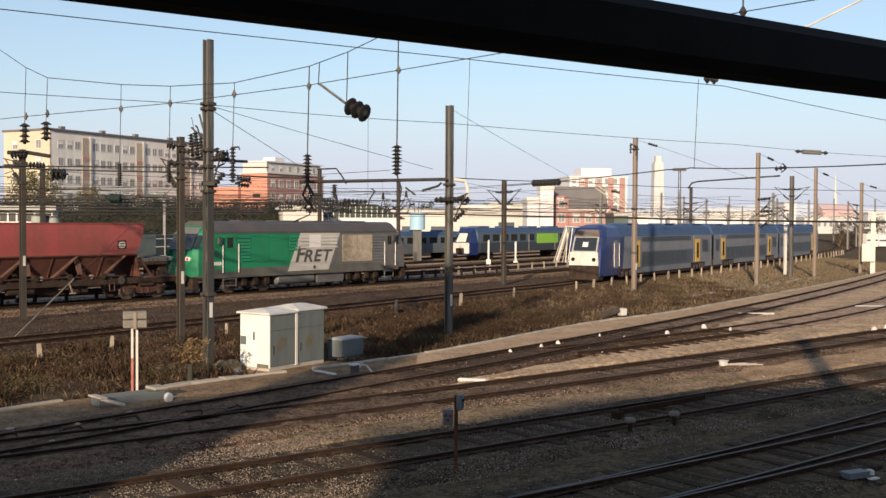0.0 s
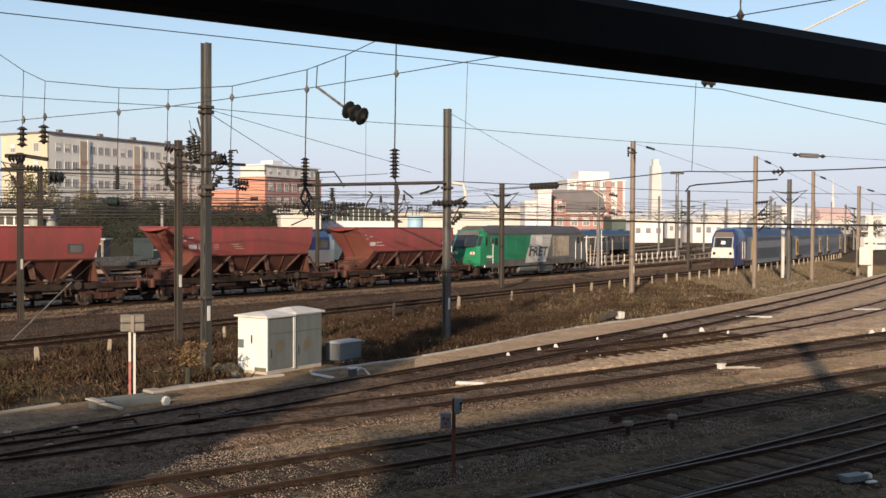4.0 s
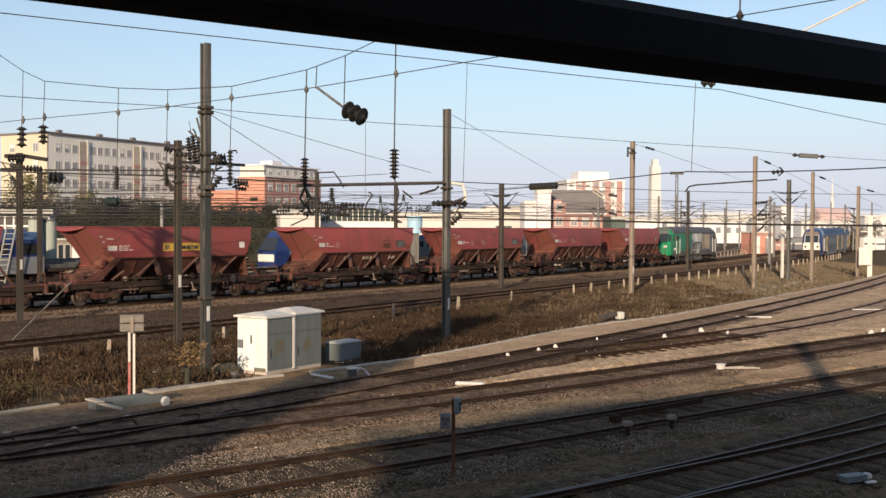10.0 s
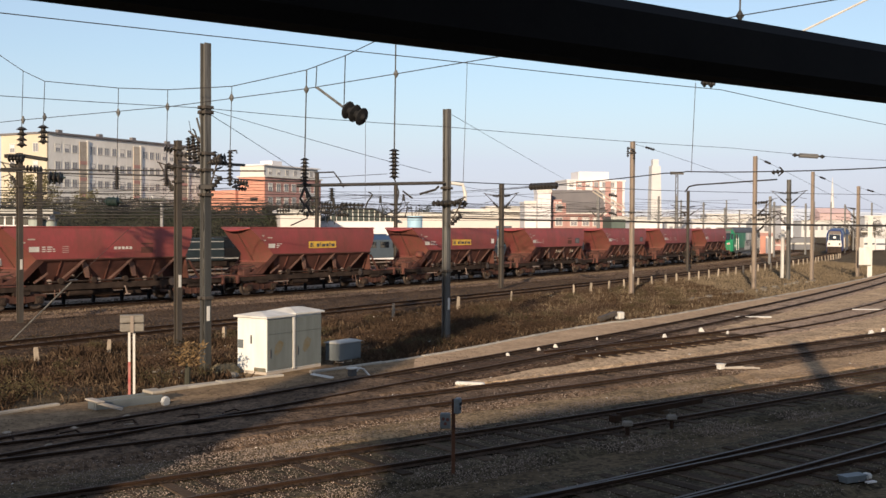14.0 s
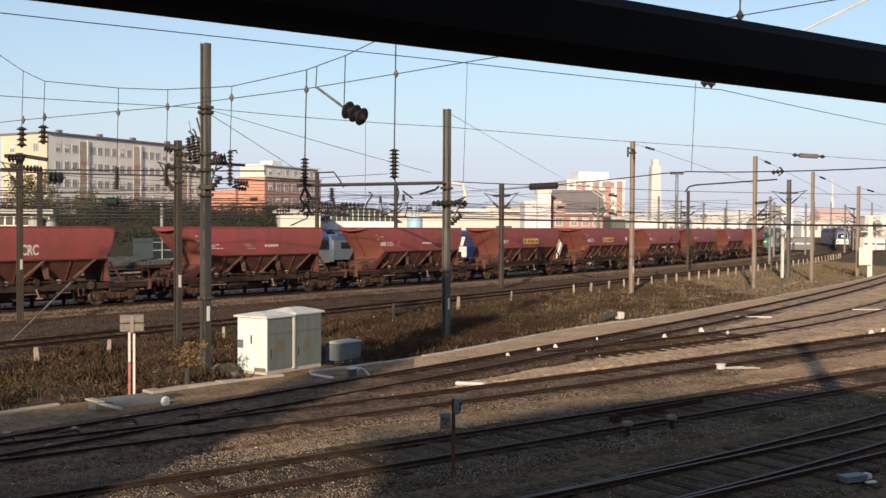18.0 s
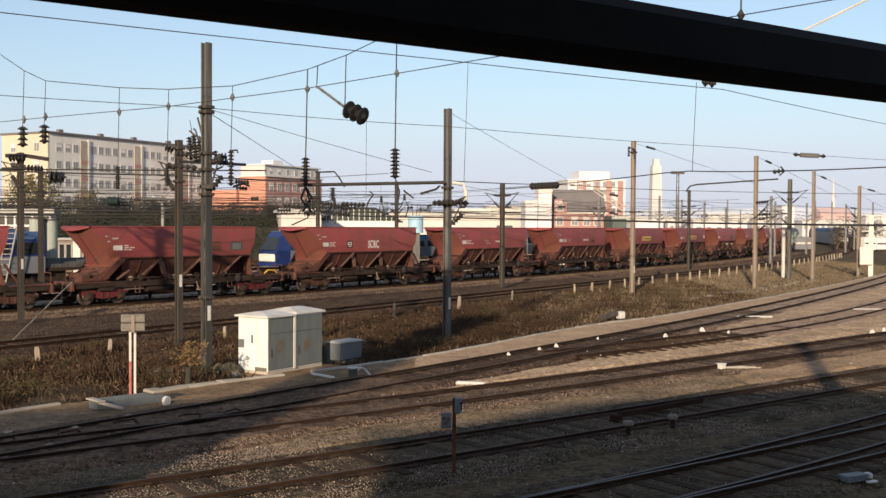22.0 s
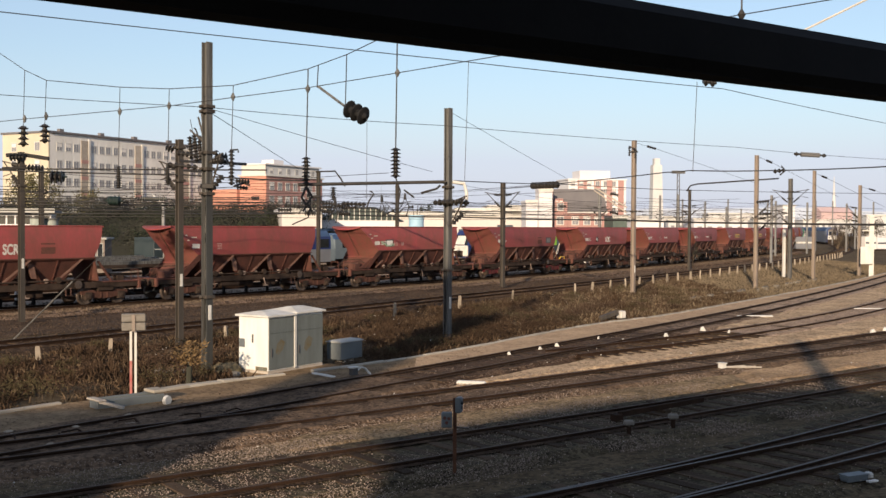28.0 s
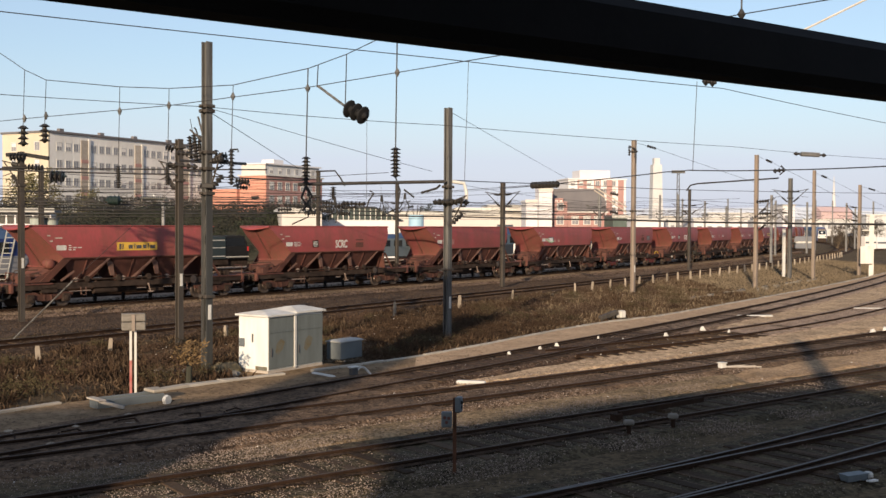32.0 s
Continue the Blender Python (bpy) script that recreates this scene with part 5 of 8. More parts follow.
M_brightred = material("fresh_red_bogie_paint", (0.15, 0.018, 0.021), (0.06, 0.016, 0.015), 3.5, 0.75, fine=10)
M_stencil = material("faded_stencil_paint", (0.36, 0.27, 0.24), (0.25, 0.14, 0.125), 4, 0.8, fine=25)
M_spray = material("faded_green_spray_paint", (0.16, 0.27, 0.19), (0.20, 0.22, 0.17), 4, 0.8, fine=20)
wagon = hopper_wagon()
wagons = [wagon] + [copy_thing(wagon, pose(0, 0, 0)) for _ in range(14)]
rnd = random.Random(7)
for k, w in enumerate(wagons):
    # stencilled lines of small writing
    x = -4.45
    for row in range(3):
        a = x
        for _ in range(rnd.randint(1, 3)):
            b = a + rnd.uniform(0.12, 0.32)
            part("stencilled_line", side_box(a, b, 3.12 - row * 0.11, 3.17 - row * 0.11), M_white, w, label="small white stencilled line")
            a = b + 0.07
    if k in (1, 2, 3, 6, 11):
        # a framed table of small figures, and lines beside it
        a = -3.3 if k != 3 else -3.5
        for j in range(4):
            part("table_line", side_box(a, a + 0.36, 2.84 + j * 0.1, 2.88 + j * 0.1), M_stencil, w, label="faded stencilled table")
    if k in (1, 2, 7):
        for j in range(3):
            part("table_line", side_box(-1.9 + 0.14 * j, -1.35 + 0.2 * j, 3.12 - 0.13 * j, 3.17 - 0.13 * j), M_stencil, w, label="faded stencilled line")
    if k in (4, 5, 13):
        part("sign_panel", side_box(-1.55, 1.05, 2.84, 3.28), M_yellow, w, label="yellow maker's panel with dark bars")
        for a, b, z0, z1 in ((-1.42, -1.28, 2.9, 3.2), (-1.22, -1.14, 2.9, 3.2), (-0.82, -0.55, 2.93, 3.14), (-0.47, -0.4, 2.93, 3.2), (-0.32, 0.02, 2.93, 3.12), (0.1, 0.34, 2.93, 3.14), (0.42, 0.5, 2.93, 3.2), (0.58, 0.92, 2.93, 3.12)):
            part("panel_bar", side_box(a, b, z0, z1, 0.008), M_locodark, w)
    if k in (0, 8, 12):
        a = 3.35 if k == 0 else -2.75
        part("mark_plate", side_box(a, a + 0.55, 2.8, 3.26), M_black, w, label="black notice plate")
        for q0, q1, z0, z1 in ((0.1, 0.45, 3.12, 3.18), (0.08, 0.17, 2.95, 3.08), (0.38, 0.47, 2.95, 3.08), (0.22, 0.33, 2.98, 3.05), (0.12, 0.43, 2.86, 2.91)):
            part("mark_line", side_box(a + q0, a + q1, z0, z1, 0.009), M_white, w)
    if k in (2, 3, 9, 10):
        a = 3.1 if k != 10 else -3.86
        part("chalk_board", side_box(a - 0.1, a + 0.85, 2.78, 3.28), M_locodark, w, label="black notice plate")
        part("notice_sheet", side_box(a + 0.06, a + 0.7, 2.84, 3.2, 0.009), M_locogrey if k != 10 else M_shutter, w, label="pale notice sheet")
    if k == 10:
        # faded green spray paint and rust runs beside the board
        for a, z in ((-4.45, 3.02), (-4.2, 2.92), (-3.95, 2.8), (-3.6, 2.78), (-3.3, 2.84)):
            part("paint_scrawl", Shape().line([(a + q, side_y(z + d) - 0.012, z + d) for q, d in ((0.0, 0.16), (0.06, 0.0), (0.14, 0.14), (0.2, -0.04), (0.3, 0.1))], 0.022, n=4), M_spray, w, label="faded green sprayed scrawl")
        for a in (-2.95, -2.7, -2.1, -1.95):
            part("rust_run", side_box(a, a + 0.09, 2.82, 3.06, 0.004), M_stencil, w, label="pale rusty run")
    if k == 4:
        part("notice_sheet", side_box(4.05, 4.45, 2.95, 3.3), M_shutter, w, label="pale notice sheet")
    if k in (6, 7):
        for j in range(5):
            part("lettering_bar", side_box(-0.2 + j * 0.24, -0.04 + j * 0.24, 2.98, 3.12), M_white, w)
    if k == 3:
        # chalked scrawl along the chutes
        for j, a in enumerate((-2.6, -0.6, -0.2, 0.2, 2.2, 2.6)):
            part("chalk_scrawl", Shape().line([(a, -1.3, 1.95), (a + 0.12, -1.3, 2.2), (a + 0.22, -1.3, 1.98), (a + 0.32, -1.3, 2.15)], 0.018, n=4), M_concrete, w, label="pale chalk scrawl")
    if k == 9:
        for o in [o for o in w.children_recursive if o.name.startswith("side_frame")]:
            o.data = o.data.copy()
            o.data.materials[0] = M_brightred
        part("brake_wheel_guard", Shape().line([(5.9, -1.25, 1.3), (6.2, -1.27, 1.5), (6.75, -1.27, 1.47), (6.95, -1.25, 1.3)], 0.045), M_yellow, w, label="bright yellow grab bar")
    if k in (4, 13):
        part("end_barrel", Shape().lathe((-5.35, -1.35, 2.2), (-5.35, -0.75, 2.2), [(0, 0.1), (0.06, 0.2), (0.2, 0.26), (0.8, 0.26), (0.95, 0.18), (1, 0.08)], n=14), M_endrust, w, label="rounded rusty cover on the corner", smooth=True)
    if k % 3 == 0 and k:
        part("rust_patch", side_box(1.5, 2.3, 2.75, 3.3, 0.003), M_redrust, w, label="dull rust-brown repaint patch")


# the green and grey diesel locomotive
M_lamp_red = material("red_lamp_glass", (0.45, 0.03, 0.03), (0.5, 0.05, 0.05), 3, 0.2)
def panel(x0, x1, z0, z1, y=-1.424, slant=0.0, depth=0.012):
    """A plate on the near side (negative y), its upper edge shifted by slant."""
    p = [(x0, z0), (x1, z0), (x1 + slant, z1), (x0 + slant, z1)]
    return Shape().add([(a, y - depth, c) for a, c in p] + [(a, y + 0.02, c) for a, c in p], [(0, 1, 2, 3), (0, 4, 5, 1), (1, 5, 6, 2), (2, 6, 7, 3), (3, 7, 4, 0)])


loco = thing("diesel_locomotive", "green and grey diesel freight locomotive with a white panel", "locomotive")


def flank(x0, x1, y):
    """One body half: its near side with the slanting colour joint kept upright at the ends."""
    return Shape().loft([[(x, -y, 1.15), (x, -y, 3.62), (x, y, 3.62), (x, y, 1.15)] for x in (x0, x1)])


part("body", flank(-8.8, -1.2, 1.42), M_green, loco, label="green body half with louvres")
part("body", flank(-1.2, 8.8, 1.419), M_locogrey, loco, label="grey body half")
part("green_slant", panel(-2.35, -1.25, 1.16, 3.61, y=-1.421, slant=1.1, depth=0.002), M_green, loco, label="slanting edge of the green paint")
roof_line = ((-1.42, 3.622), (-1.4, 3.74), (-1.22, 3.95), (-0.95, 4.2), (-0.55, 4.34))
part("roof", Shape().loft([[(x, y, z) for y, z in roof_line] + [(x, -y, z) for y, z in roof_line[::-1]] for x in (-8.55, 8.55)]), M_locodark, loco)
part("cantrail", Shape().box(-8.5, 8.5, -1.44, -1.40, 3.6, 3.66), M_locodark, loco)
for e, mat, lab in ((-1, M_green, "green cab with a dark windscreen"), (1, M_locogrey, "grey cab with a dark windscreen")):
    rings = [[(e * 8.8, -1.42, 1.15), (e * 8.8, -1.42, 2.62), (e * 8.8, -1.42, 3.62), (e * 8.55, -1.1, 4.05), (e * 8.55, 1.1, 4.05), (e * 8.8, 1.42, 3.62), (e * 8.8, 1.42, 2.62), (e * 8.8, 1.42, 1.15)],
             [(e * 9.5, -1.38, 1.1), (e * 9.48, -1.38, 2.6), (e * 9.0, -1.3, 3.62), (e * 8.72, -1.02, 3.98), (e * 8.72, 1.02, 3.98), (e * 9.0, 1.3, 3.62), (e * 9.48, 1.38, 2.6), (e * 9.5, 1.38, 1.1)],
             [(e * 9.82, -1.12, 1.08), (e * 9.75, -1.1, 2.5), (e * 9.2, -1.05, 3.6), (e * 8.9, -0.9, 3.88), (e * 8.9, 0.9, 3.88), (e * 9.2, 1.05, 3.6), (e * 9.75, 1.1, 2.5), (e * 9.82, 1.12, 1.08)]]
    cab = part("cab", Shape().loft(rings), mat, loco, label=lab)
    part("windscreen", slab([(e * 9.7, -1.02, 2.66), (e * 9.7, 1.02, 2.66), (e * 9.26, 1.0, 3.53), (e * 9.26, -1.0, 3.53)], dx=e * 0.02), M_glass, cab)
    part("windscreen_frame", slab([(e * 9.72, -0.03, 2.66), (e * 9.72, 0.03, 2.66), (e * 9.28, 0.03, 3.53), (e * 9.28, -0.03, 3.53)], dx=e * 0.02), M_locodark, cab)
    part("brow", slab([(e * 9.25, -1.06, 3.56), (e * 9.25, 1.06, 3.56), (e * 8.88, 0.95, 3.92), (e * 8.88, -0.95, 3.92)], dx=e * 0.03, dz=0.02), M_locogrey, cab, label="grey brow over the windscreen")
    part("corner_window", Shape().add([(e * 9.68, -1.13, 2.7), (e * 9.5, -1.385, 2.72), (e * 9.08, -1.315, 3.5), (e * 9.24, -1.08, 3.52)], [(0, 1, 2, 3)]), M_glass, cab)
    for y in (-0.82, 0.82):
        part("lamp_cluster", Shape().box(min(e * 9.72, e * 9.86), max(e * 9.72, e * 9.86), y - 0.2, y + 0.2, 2.0, 2.24), M_shutter if e < 0 else M_locogrey, cab, label="pale lamp housing", bevel=0.04)
        part("headlight", Shape().tube((e * 9.84, y * 1.06, 2.12), (e * 9.9, y * 1.06, 2.12), 0.08, n=14), M_lamp_red if e < 0 else M_shutter, cab, label="red tail lamp" if e < 0 else "round headlamp")
    part("snow_plough", Shape().box(min(e * 9.3, e * 9.85), max(e * 9.3, e * 9.85), -1.25, 1.25, 0.3, 1.0), M_bogie, loco, bevel=0.05)
    buffers(loco, e * 9.75, e)
    x0, x1 = sorted((e * 6.6, e * 7.6)) if e < 0 else (7.3, 8.25)
    d = part("cab_door", panel(x0, x1, 1.3, 3.5, depth=0.02), mat, loco)
    part("door_window", panel(x0 + 0.25, x1 - 0.3, 2.75, 3.35, depth=0.03), M_glass, d)
    part("mirror", Shape().box(e * 8.05 - 0.12, e * 8.05 + 0.12, -1.62, -1.5, 2.95, 3.4).box(e * 8.05 - 0.03, e * 8.05 + 0.03, -1.52, -1.42, 3.1, 3.2), M_locodark, loco, bevel=0.02)
    part("side_window", panel(min(e * 8.5, e * 8.78), max(e * 8.5, e * 8.78), 2.75, 3.4), M_glass, loco)
    for x in (x0 - 0.12, x1 + 0.12):
        part("handrail", Shape().tube((x, -1.49, 1.25), (x, -1.49, 2.95), 0.03), M_shutter, loco, label="pale handrail")
    part("cab_steps", Shape().box(x0, x1, -1.4, -1.1, 0.45, 0.5).box(x0, x1, -1.4, -1.15, 0.85, 0.9).beam((x0, -1.38, 0.4), (x0, -1.38, 1.15), 0.05, 0.05).beam((x1, -1.38, 0.4), (x1, -1.38, 1.15), 0.05, 0.05), M_locogrey, loco, label="grey cab steps")
    bogie(loco, e * 5.2, base=2.8, r=0.54, mat=M_bogie, wheel=WHEEL_BIG)
    for k in range(4):
        part("bogie_gear", Shape().box(e * 5.2 - 1.75 + k * 0.95, e * 5.2 - 1.35 + k * 0.95, -1.26, -1.1, 0.42, 0.95), M_bogie, loco, bevel=0.04)
part("sill_band", Shape().box(-8.8, 8.8, -1.433, -1.421, 0.95, 1.5), material("dirty_sill_paint", (0.10, 0.105, 0.095), (0.075, 0.065, 0.055), 1.2, 0.75, fine=9), loco, label="grey dirt-stained lower band")
part("white_panel", panel(-2.3, 1.45, 1.18, 3.6, slant=1.13, depth=0.011), M_locowhite, loco, label="slanted white panel with dark lettering")
for x0, x1, z0, z1, mat in ((-6.5, -5.5, 1.9, 3.5, M_green), (-2.2, -1.45, 2.5, 3.5, M_green), (-1.2, -0.42, 2.62, 3.5, M_locowhite), (0.75, 2.3, 2.62, 3.5, M_locowhite), (5.95, 7.15, 1.7, 3.5, M_locogrey)):
    n = round((z1 - z0) / 0.2)
    for j in range(n):
        z = z0 + j * (z1 - z0) / n
        sh = Shape()
        sh.add([(x0, -1.436, z + 0.13), (x1, -1.436, z + 0.13), (x1, -1.475, z), (x0, -1.475, z), (x0, -1.43, z - 0.01), (x1, -1.43, z - 0.01)], [(0, 1, 2, 3), (3, 2, 5, 4), (0, 3, 4), (1, 5, 2)])
        part("louvre_slat", sh, mat, loco)
M_dust = material("dust_browned_panel", (0.40, 0.34, 0.25), (0.20, 0.165, 0.12), 0.55, 0.75, fine=5, amount=0.8)
for x0, x1, z0, z1, mat, lab in ((-5.45, -3.92, 1.85, 3.42, M_green, ""), (-3.85, -2.3, 1.85, 3.42, M_green, ""), (-0.38, 0.7, 2.66, 3.5, M_shutter, "bright white square hatch"), (2.82, 4.32, 1.65, 3.46, M_dust, "dusty beige side panel"), (4.38, 5.88, 1.65, 3.46, M_dust, "dusty beige side panel")):
    part("side_panel", panel(x0, x1, z0, z1, depth=0.02), mat, loco, label=lab)
part("fuel_tank", Shape().prism([(0.6, 0.3), (3.1, 0.3), (3.2, 0.5), (3.2, 1.1), (0.5, 1.1), (0.5, 0.5)], -1.25, 1.25), M_locogrey, loco, bevel=0.05)
part("air_tank", Shape().lathe((-3.1, -0.95, 0.68), (0.4, -0.95, 0.68), [(0, 0.2), (0.04, 0.36), (0.96, 0.36), (1, 0.2)], n=16), M_locogrey, loco)
part("tank_cradle", Shape().box(-3.2, 3.2, -0.9, 0.9, 0.35, 1.15), M_bogie, loco)
part("filler_cap", Shape().tube((0.1, -1.43, 1.38), (0.1, -1.47, 1.38), 0.11, n=12), M_locodark, loco)
part("operator_badge", panel(8.9, 9.25, 2.05, 2.3, y=-1.39), M_red, loco, label="small red badge")
for j in range(5):
    part("number_bar", panel(-8.55 + j * 0.16, -8.44 + j * 0.16, 1.72, 1.92), M_shutter, loco)
for x in (-5.5, -2.5, 0.8, 4.0):
    part("roof_hatch", Shape().box(x, x + 2.2, -0.5, 0.5, 4.32, 4.4), M_locodark, loco, bevel=0.02)


def lettering(words, size, parent, m, mat, name="lettering", shear=0.0, label="", space=1.0):
    """Raised letters in the built-in font, as a mesh."""
    cu = bpy.data.curves.new(name, "FONT")
    cu.body, cu.size, cu.extrude, cu.shear, cu.offset, cu.space_character = words, size, 0.004, shear, size * 0.025, space
    tmp = bpy.data.objects.new(name, cu)
    scene.collection.objects.link(tmp)
    bpy.context.view_layer.update()
    me = bpy.data.meshes.new_from_object(tmp.evaluated_get(bpy.context.evaluated_depsgraph_get()))
    bpy.data.objects.remove(tmp)
    me.materials.clear()
    me.materials.append(mat)
    ob = new(name, me)
    ob.parent = parent
    ob.matrix_basis = m
    return tagged(ob, label)


lettering("F", 1.36, loco, pose(-1.72, -1.445, 1.76, 90) @ Matrix.Diagonal((1.25, 1, 1, 1)), M_locodark, shear=0.25, label="dark grey slanted capital letter")
lettering("RET", 1.08, loco, pose(-0.95, -1.445, 1.76, 90) @ Matrix.Diagonal((1.28, 1, 1, 1)), M_locodark, shear=0.25, label="dark grey slanted capital letters", space=1.12)


for k in (8, 12):
    lettering("SCRC", 0.72, wagons[k], pose(-0.55, -1.452, 2.76, 90) @ Matrix.Diagonal((0.66, 1, 1, 1)), M_white, label="tall white painted capital letters")


# the blue and silver double-deck regional train, leaving
def deck_ring(x, s=1.0, low=0.35):
    return [(x, -1.40 * s, low), (x, -1.42 * s, 2.4), (x, -1.40 * s, 3.3), (x, -1.1 * s, 4.0), (x, -0.6 * s, 4.28), (x, 0.6 * s, 4.28), (x, 1.1 * s, 4.0), (x, 1.40 * s, 3.3), (x, 1.42 * s, 2.4), (x, 1.40 * s, low)]


def deck_car(front):
    c = thing("double_deck_railcar", "blue and silver double-deck train car with yellow doors" if not front else "blue-nosed double-deck driving car with yellow doors", "train car", group="cars of the regional train")
    a = -13.2 if not front else -9.6
    part("body", Shape().loft([[(x, y, z) for x, y, z in deck_ring(x) if z < 3.4] for x in (a, 13.2)], closed=False, caps=False).add([(13.2, -1.4, 0.35), (13.2, 1.4, 0.35), (13.2, 1.4, 3.3), (13.2, -1.4, 3.3)], [(0, 1, 2, 3)]), M_tersilver, c)
    part("roof", Shape().loft([[(x, -1.402, 3.3), (x, -1.1, 4.0), (x, -0.6, 4.28), (x, 0.6, 4.28), (x, 1.1, 4.0), (x, 1.402, 3.3)] for x in (a, 13.2)]), M_terroof, c, label="blue-grey roof")
    part("underframe", Shape().box(a + 0.5, 13.0, -1.3, 1.3, 0.1, 0.8), M_bogie, c)
    part("upper_window", panel(a + 4.2, 7.0, 2.85, 3.25, y=-1.41), M_tinted, c, label="dark strip of upper-deck windows")
    part("lower_band", panel(a + 4.2, 7.6, 0.8, 2.05, y=-1.41), M_tergrey, c, label="slate band of lower-deck windows")
    for x in [a + 4.35 + 1.6 * j for j in range(int((7.4 - a - 4.3) / 1.6))]:
        part("lower_window", panel(x, x + 1.5, 1.0, 1.95, y=-1.425), M_tinted, c)
    for x in (a + 2.6, 8.2):
        surround = part("door_surround", panel(x - 0.35, x + 1.75, 0.75, 3.25, y=-1.42, depth=0.02), M_tersilver, c)
        d = part("door", panel(x, x + 1.35, 0.85, 2.95, y=-1.44, depth=0.02), M_yellow, surround, label="yellow sliding door")
        part("door_window", panel(x + 0.42, x + 0.93, 1.2, 2.6, y=-1.46, depth=0.02), M_black, surround)
    part("end_window", panel(10.3, 12.1, 1.7, 2.85, y=-1.415), M_tinted, c)
    if not front:
        part("end_window", panel(a + 0.7, a + 2.0, 1.7, 2.85, y=-1.415), M_tinted, c)
    for x in (a + 3.0, 2.0, 9.5):
        part("roof_unit", Shape().box(x, x + 2.2, -0.8, 0.8, 4.25, 4.36), M_terroof, c, bevel=0.04)
    for x in (-8.2, 9.0):
        bogie(c, x, base=2.5, r=0.46)
        part("bogie_panel", Shape().prism([(x - 2.0, 0.78), (x + 2.0, 0.78), (x + 1.8, 0.2), (x + 0.9, 0.12), (x + 0.5, 0.32), (x - 0.5, 0.32), (x - 0.9, 0.12), (x - 1.8, 0.2)], -1.46, -1.4), M_bogie, c, label="dark bogie frame")
        for q in (-1.25, -0.4, 0.45, 1.25):
            part("axle_gear", Shape().box(x + q - 0.2, x + q + 0.2, -1.52, -1.46, 0.2, 0.55 + 0.1 * (q > 0)), M_wheel, c, bevel=0.03)
    part("gangway", Shape().box(13.2, 13.75, -0.8, 0.8, 0.8, 3.6), M_locodark, c)
    if front:
        def lean(z):
            return -13.45 + max(0.0, z - 1.9) * 0.42
        rings = [deck_ring(-9.6), [(min(-11.9, lean(z) + 0.6) if z < 4.0 else -11.6, y * 0.985, z - (0.06 if z > 4 else 0)) for _, y, z in deck_ring(0)],
                 [(lean(min(z, 3.85)) + 0.12, y * 0.9, min(z, 3.98)) for _, y, z in deck_ring(0)], [(lean(min(z, 3.8)), y * 0.76, min(z, 3.8)) for _, y, z in deck_ring(0)]]
        nose = part("nose", Shape().loft(rings), M_blue, c, label="rounded blue cab nose")

        def front(z0, z1, w0, w1, out):
            return Shape().loft([[(lean(z0) - out, -w0, z0), (lean(z0) - out, w0, z0), (lean(z0) + 0.05, w0, z0), (lean(z0) + 0.05, -w0, z0)], [(lean(z1) - out, -w1, z1), (lean(z1) - out, w1, z1), (lean(z1) + 0.05, w1, z1), (lean(z1) + 0.05, -w1, z1)]])

        part("screen_frame", front(2.15, 3.3, 1.04, 1.02, 0.012), M_cabgrey, nose)
        part("windscreen", front(2.24, 3.24, 0.92, 0.9, 0.026), M_glass, nose)
        part("dashboard_card", front(2.55, 2.9, 0.22, 0.22, 0.03), M_shutter, nose, label="pale card behind the windscreen")
        part("screen_shade", front(3.3, 3.84, 1.08, 0.86, 0.03), M_brow, nose, label="grey brow over the windscreen")
        part("white_mask", front(1.15, 2.15, 1.2, 1.12, 0.06), M_white, nose, label="white front mask")
        for y in (-0.85, 0.85):
            part("headlight", Shape().tube((-13.45, y, 1.6), (-13.53, y, 1.6), 0.15, n=12), M_glass, nose)
        part("bumper", Shape().box(-13.5, -12.4, -1.2, 1.2, 0.02, 1.1), M_bogie, c, bevel=0.08)
        part("cab_door", panel(-10.9, -10.2, 0.9, 3.0, y=-1.425), M_tersilver, c)
        part("grab_rail", Shape().tube((-11.05, -1.47, 1.0), (-11.05, -1.47, 2.8), 0.03).tube((-10.05, -1.47, 1.0), (-10.05, -1.47, 2.8), 0.03), M_shutter, c)
        for side in (-1, 1):
            part("nose_blue_flank", Shape().add([(-9.6, side * 1.425, 0.4), (-9.3, side * 1.425, 0.4), (-8.9, side * 1.425, 3.3), (-9.6, side * 1.425, 3.3)], [(0, 1, 2, 3)]), M_blue, c)
    return c


first, second = deck_car(True), deck_car(False)
ter_cars = [first, second, copy_thing(second, pose(0, 0, 0))]


# yard tracks and parked trains behind the main line
for k, (off, s0, s1) in enumerate(((6.0, -60, 230), (12.0, -60, 200), (20.0, -55, 200), (27.0, -50, 190), (34.0, -45, 190))):
    yt = thing("railway_track_yard_%d" % (k + 1), "worn yard track behind the main line", "railway track", kind="structure")
    part("ballast_bed", ribbon(MAIN, s0, s1, off - 1.8, off + 1.8, 0.0, step=3.0, rough=0.02), M_ballast, yt)
    for o in (-0.7535, 0.7535):
        part("rail", rail_shape(MAIN, s0, s1, off + o, 4.0), M_rust, yt)


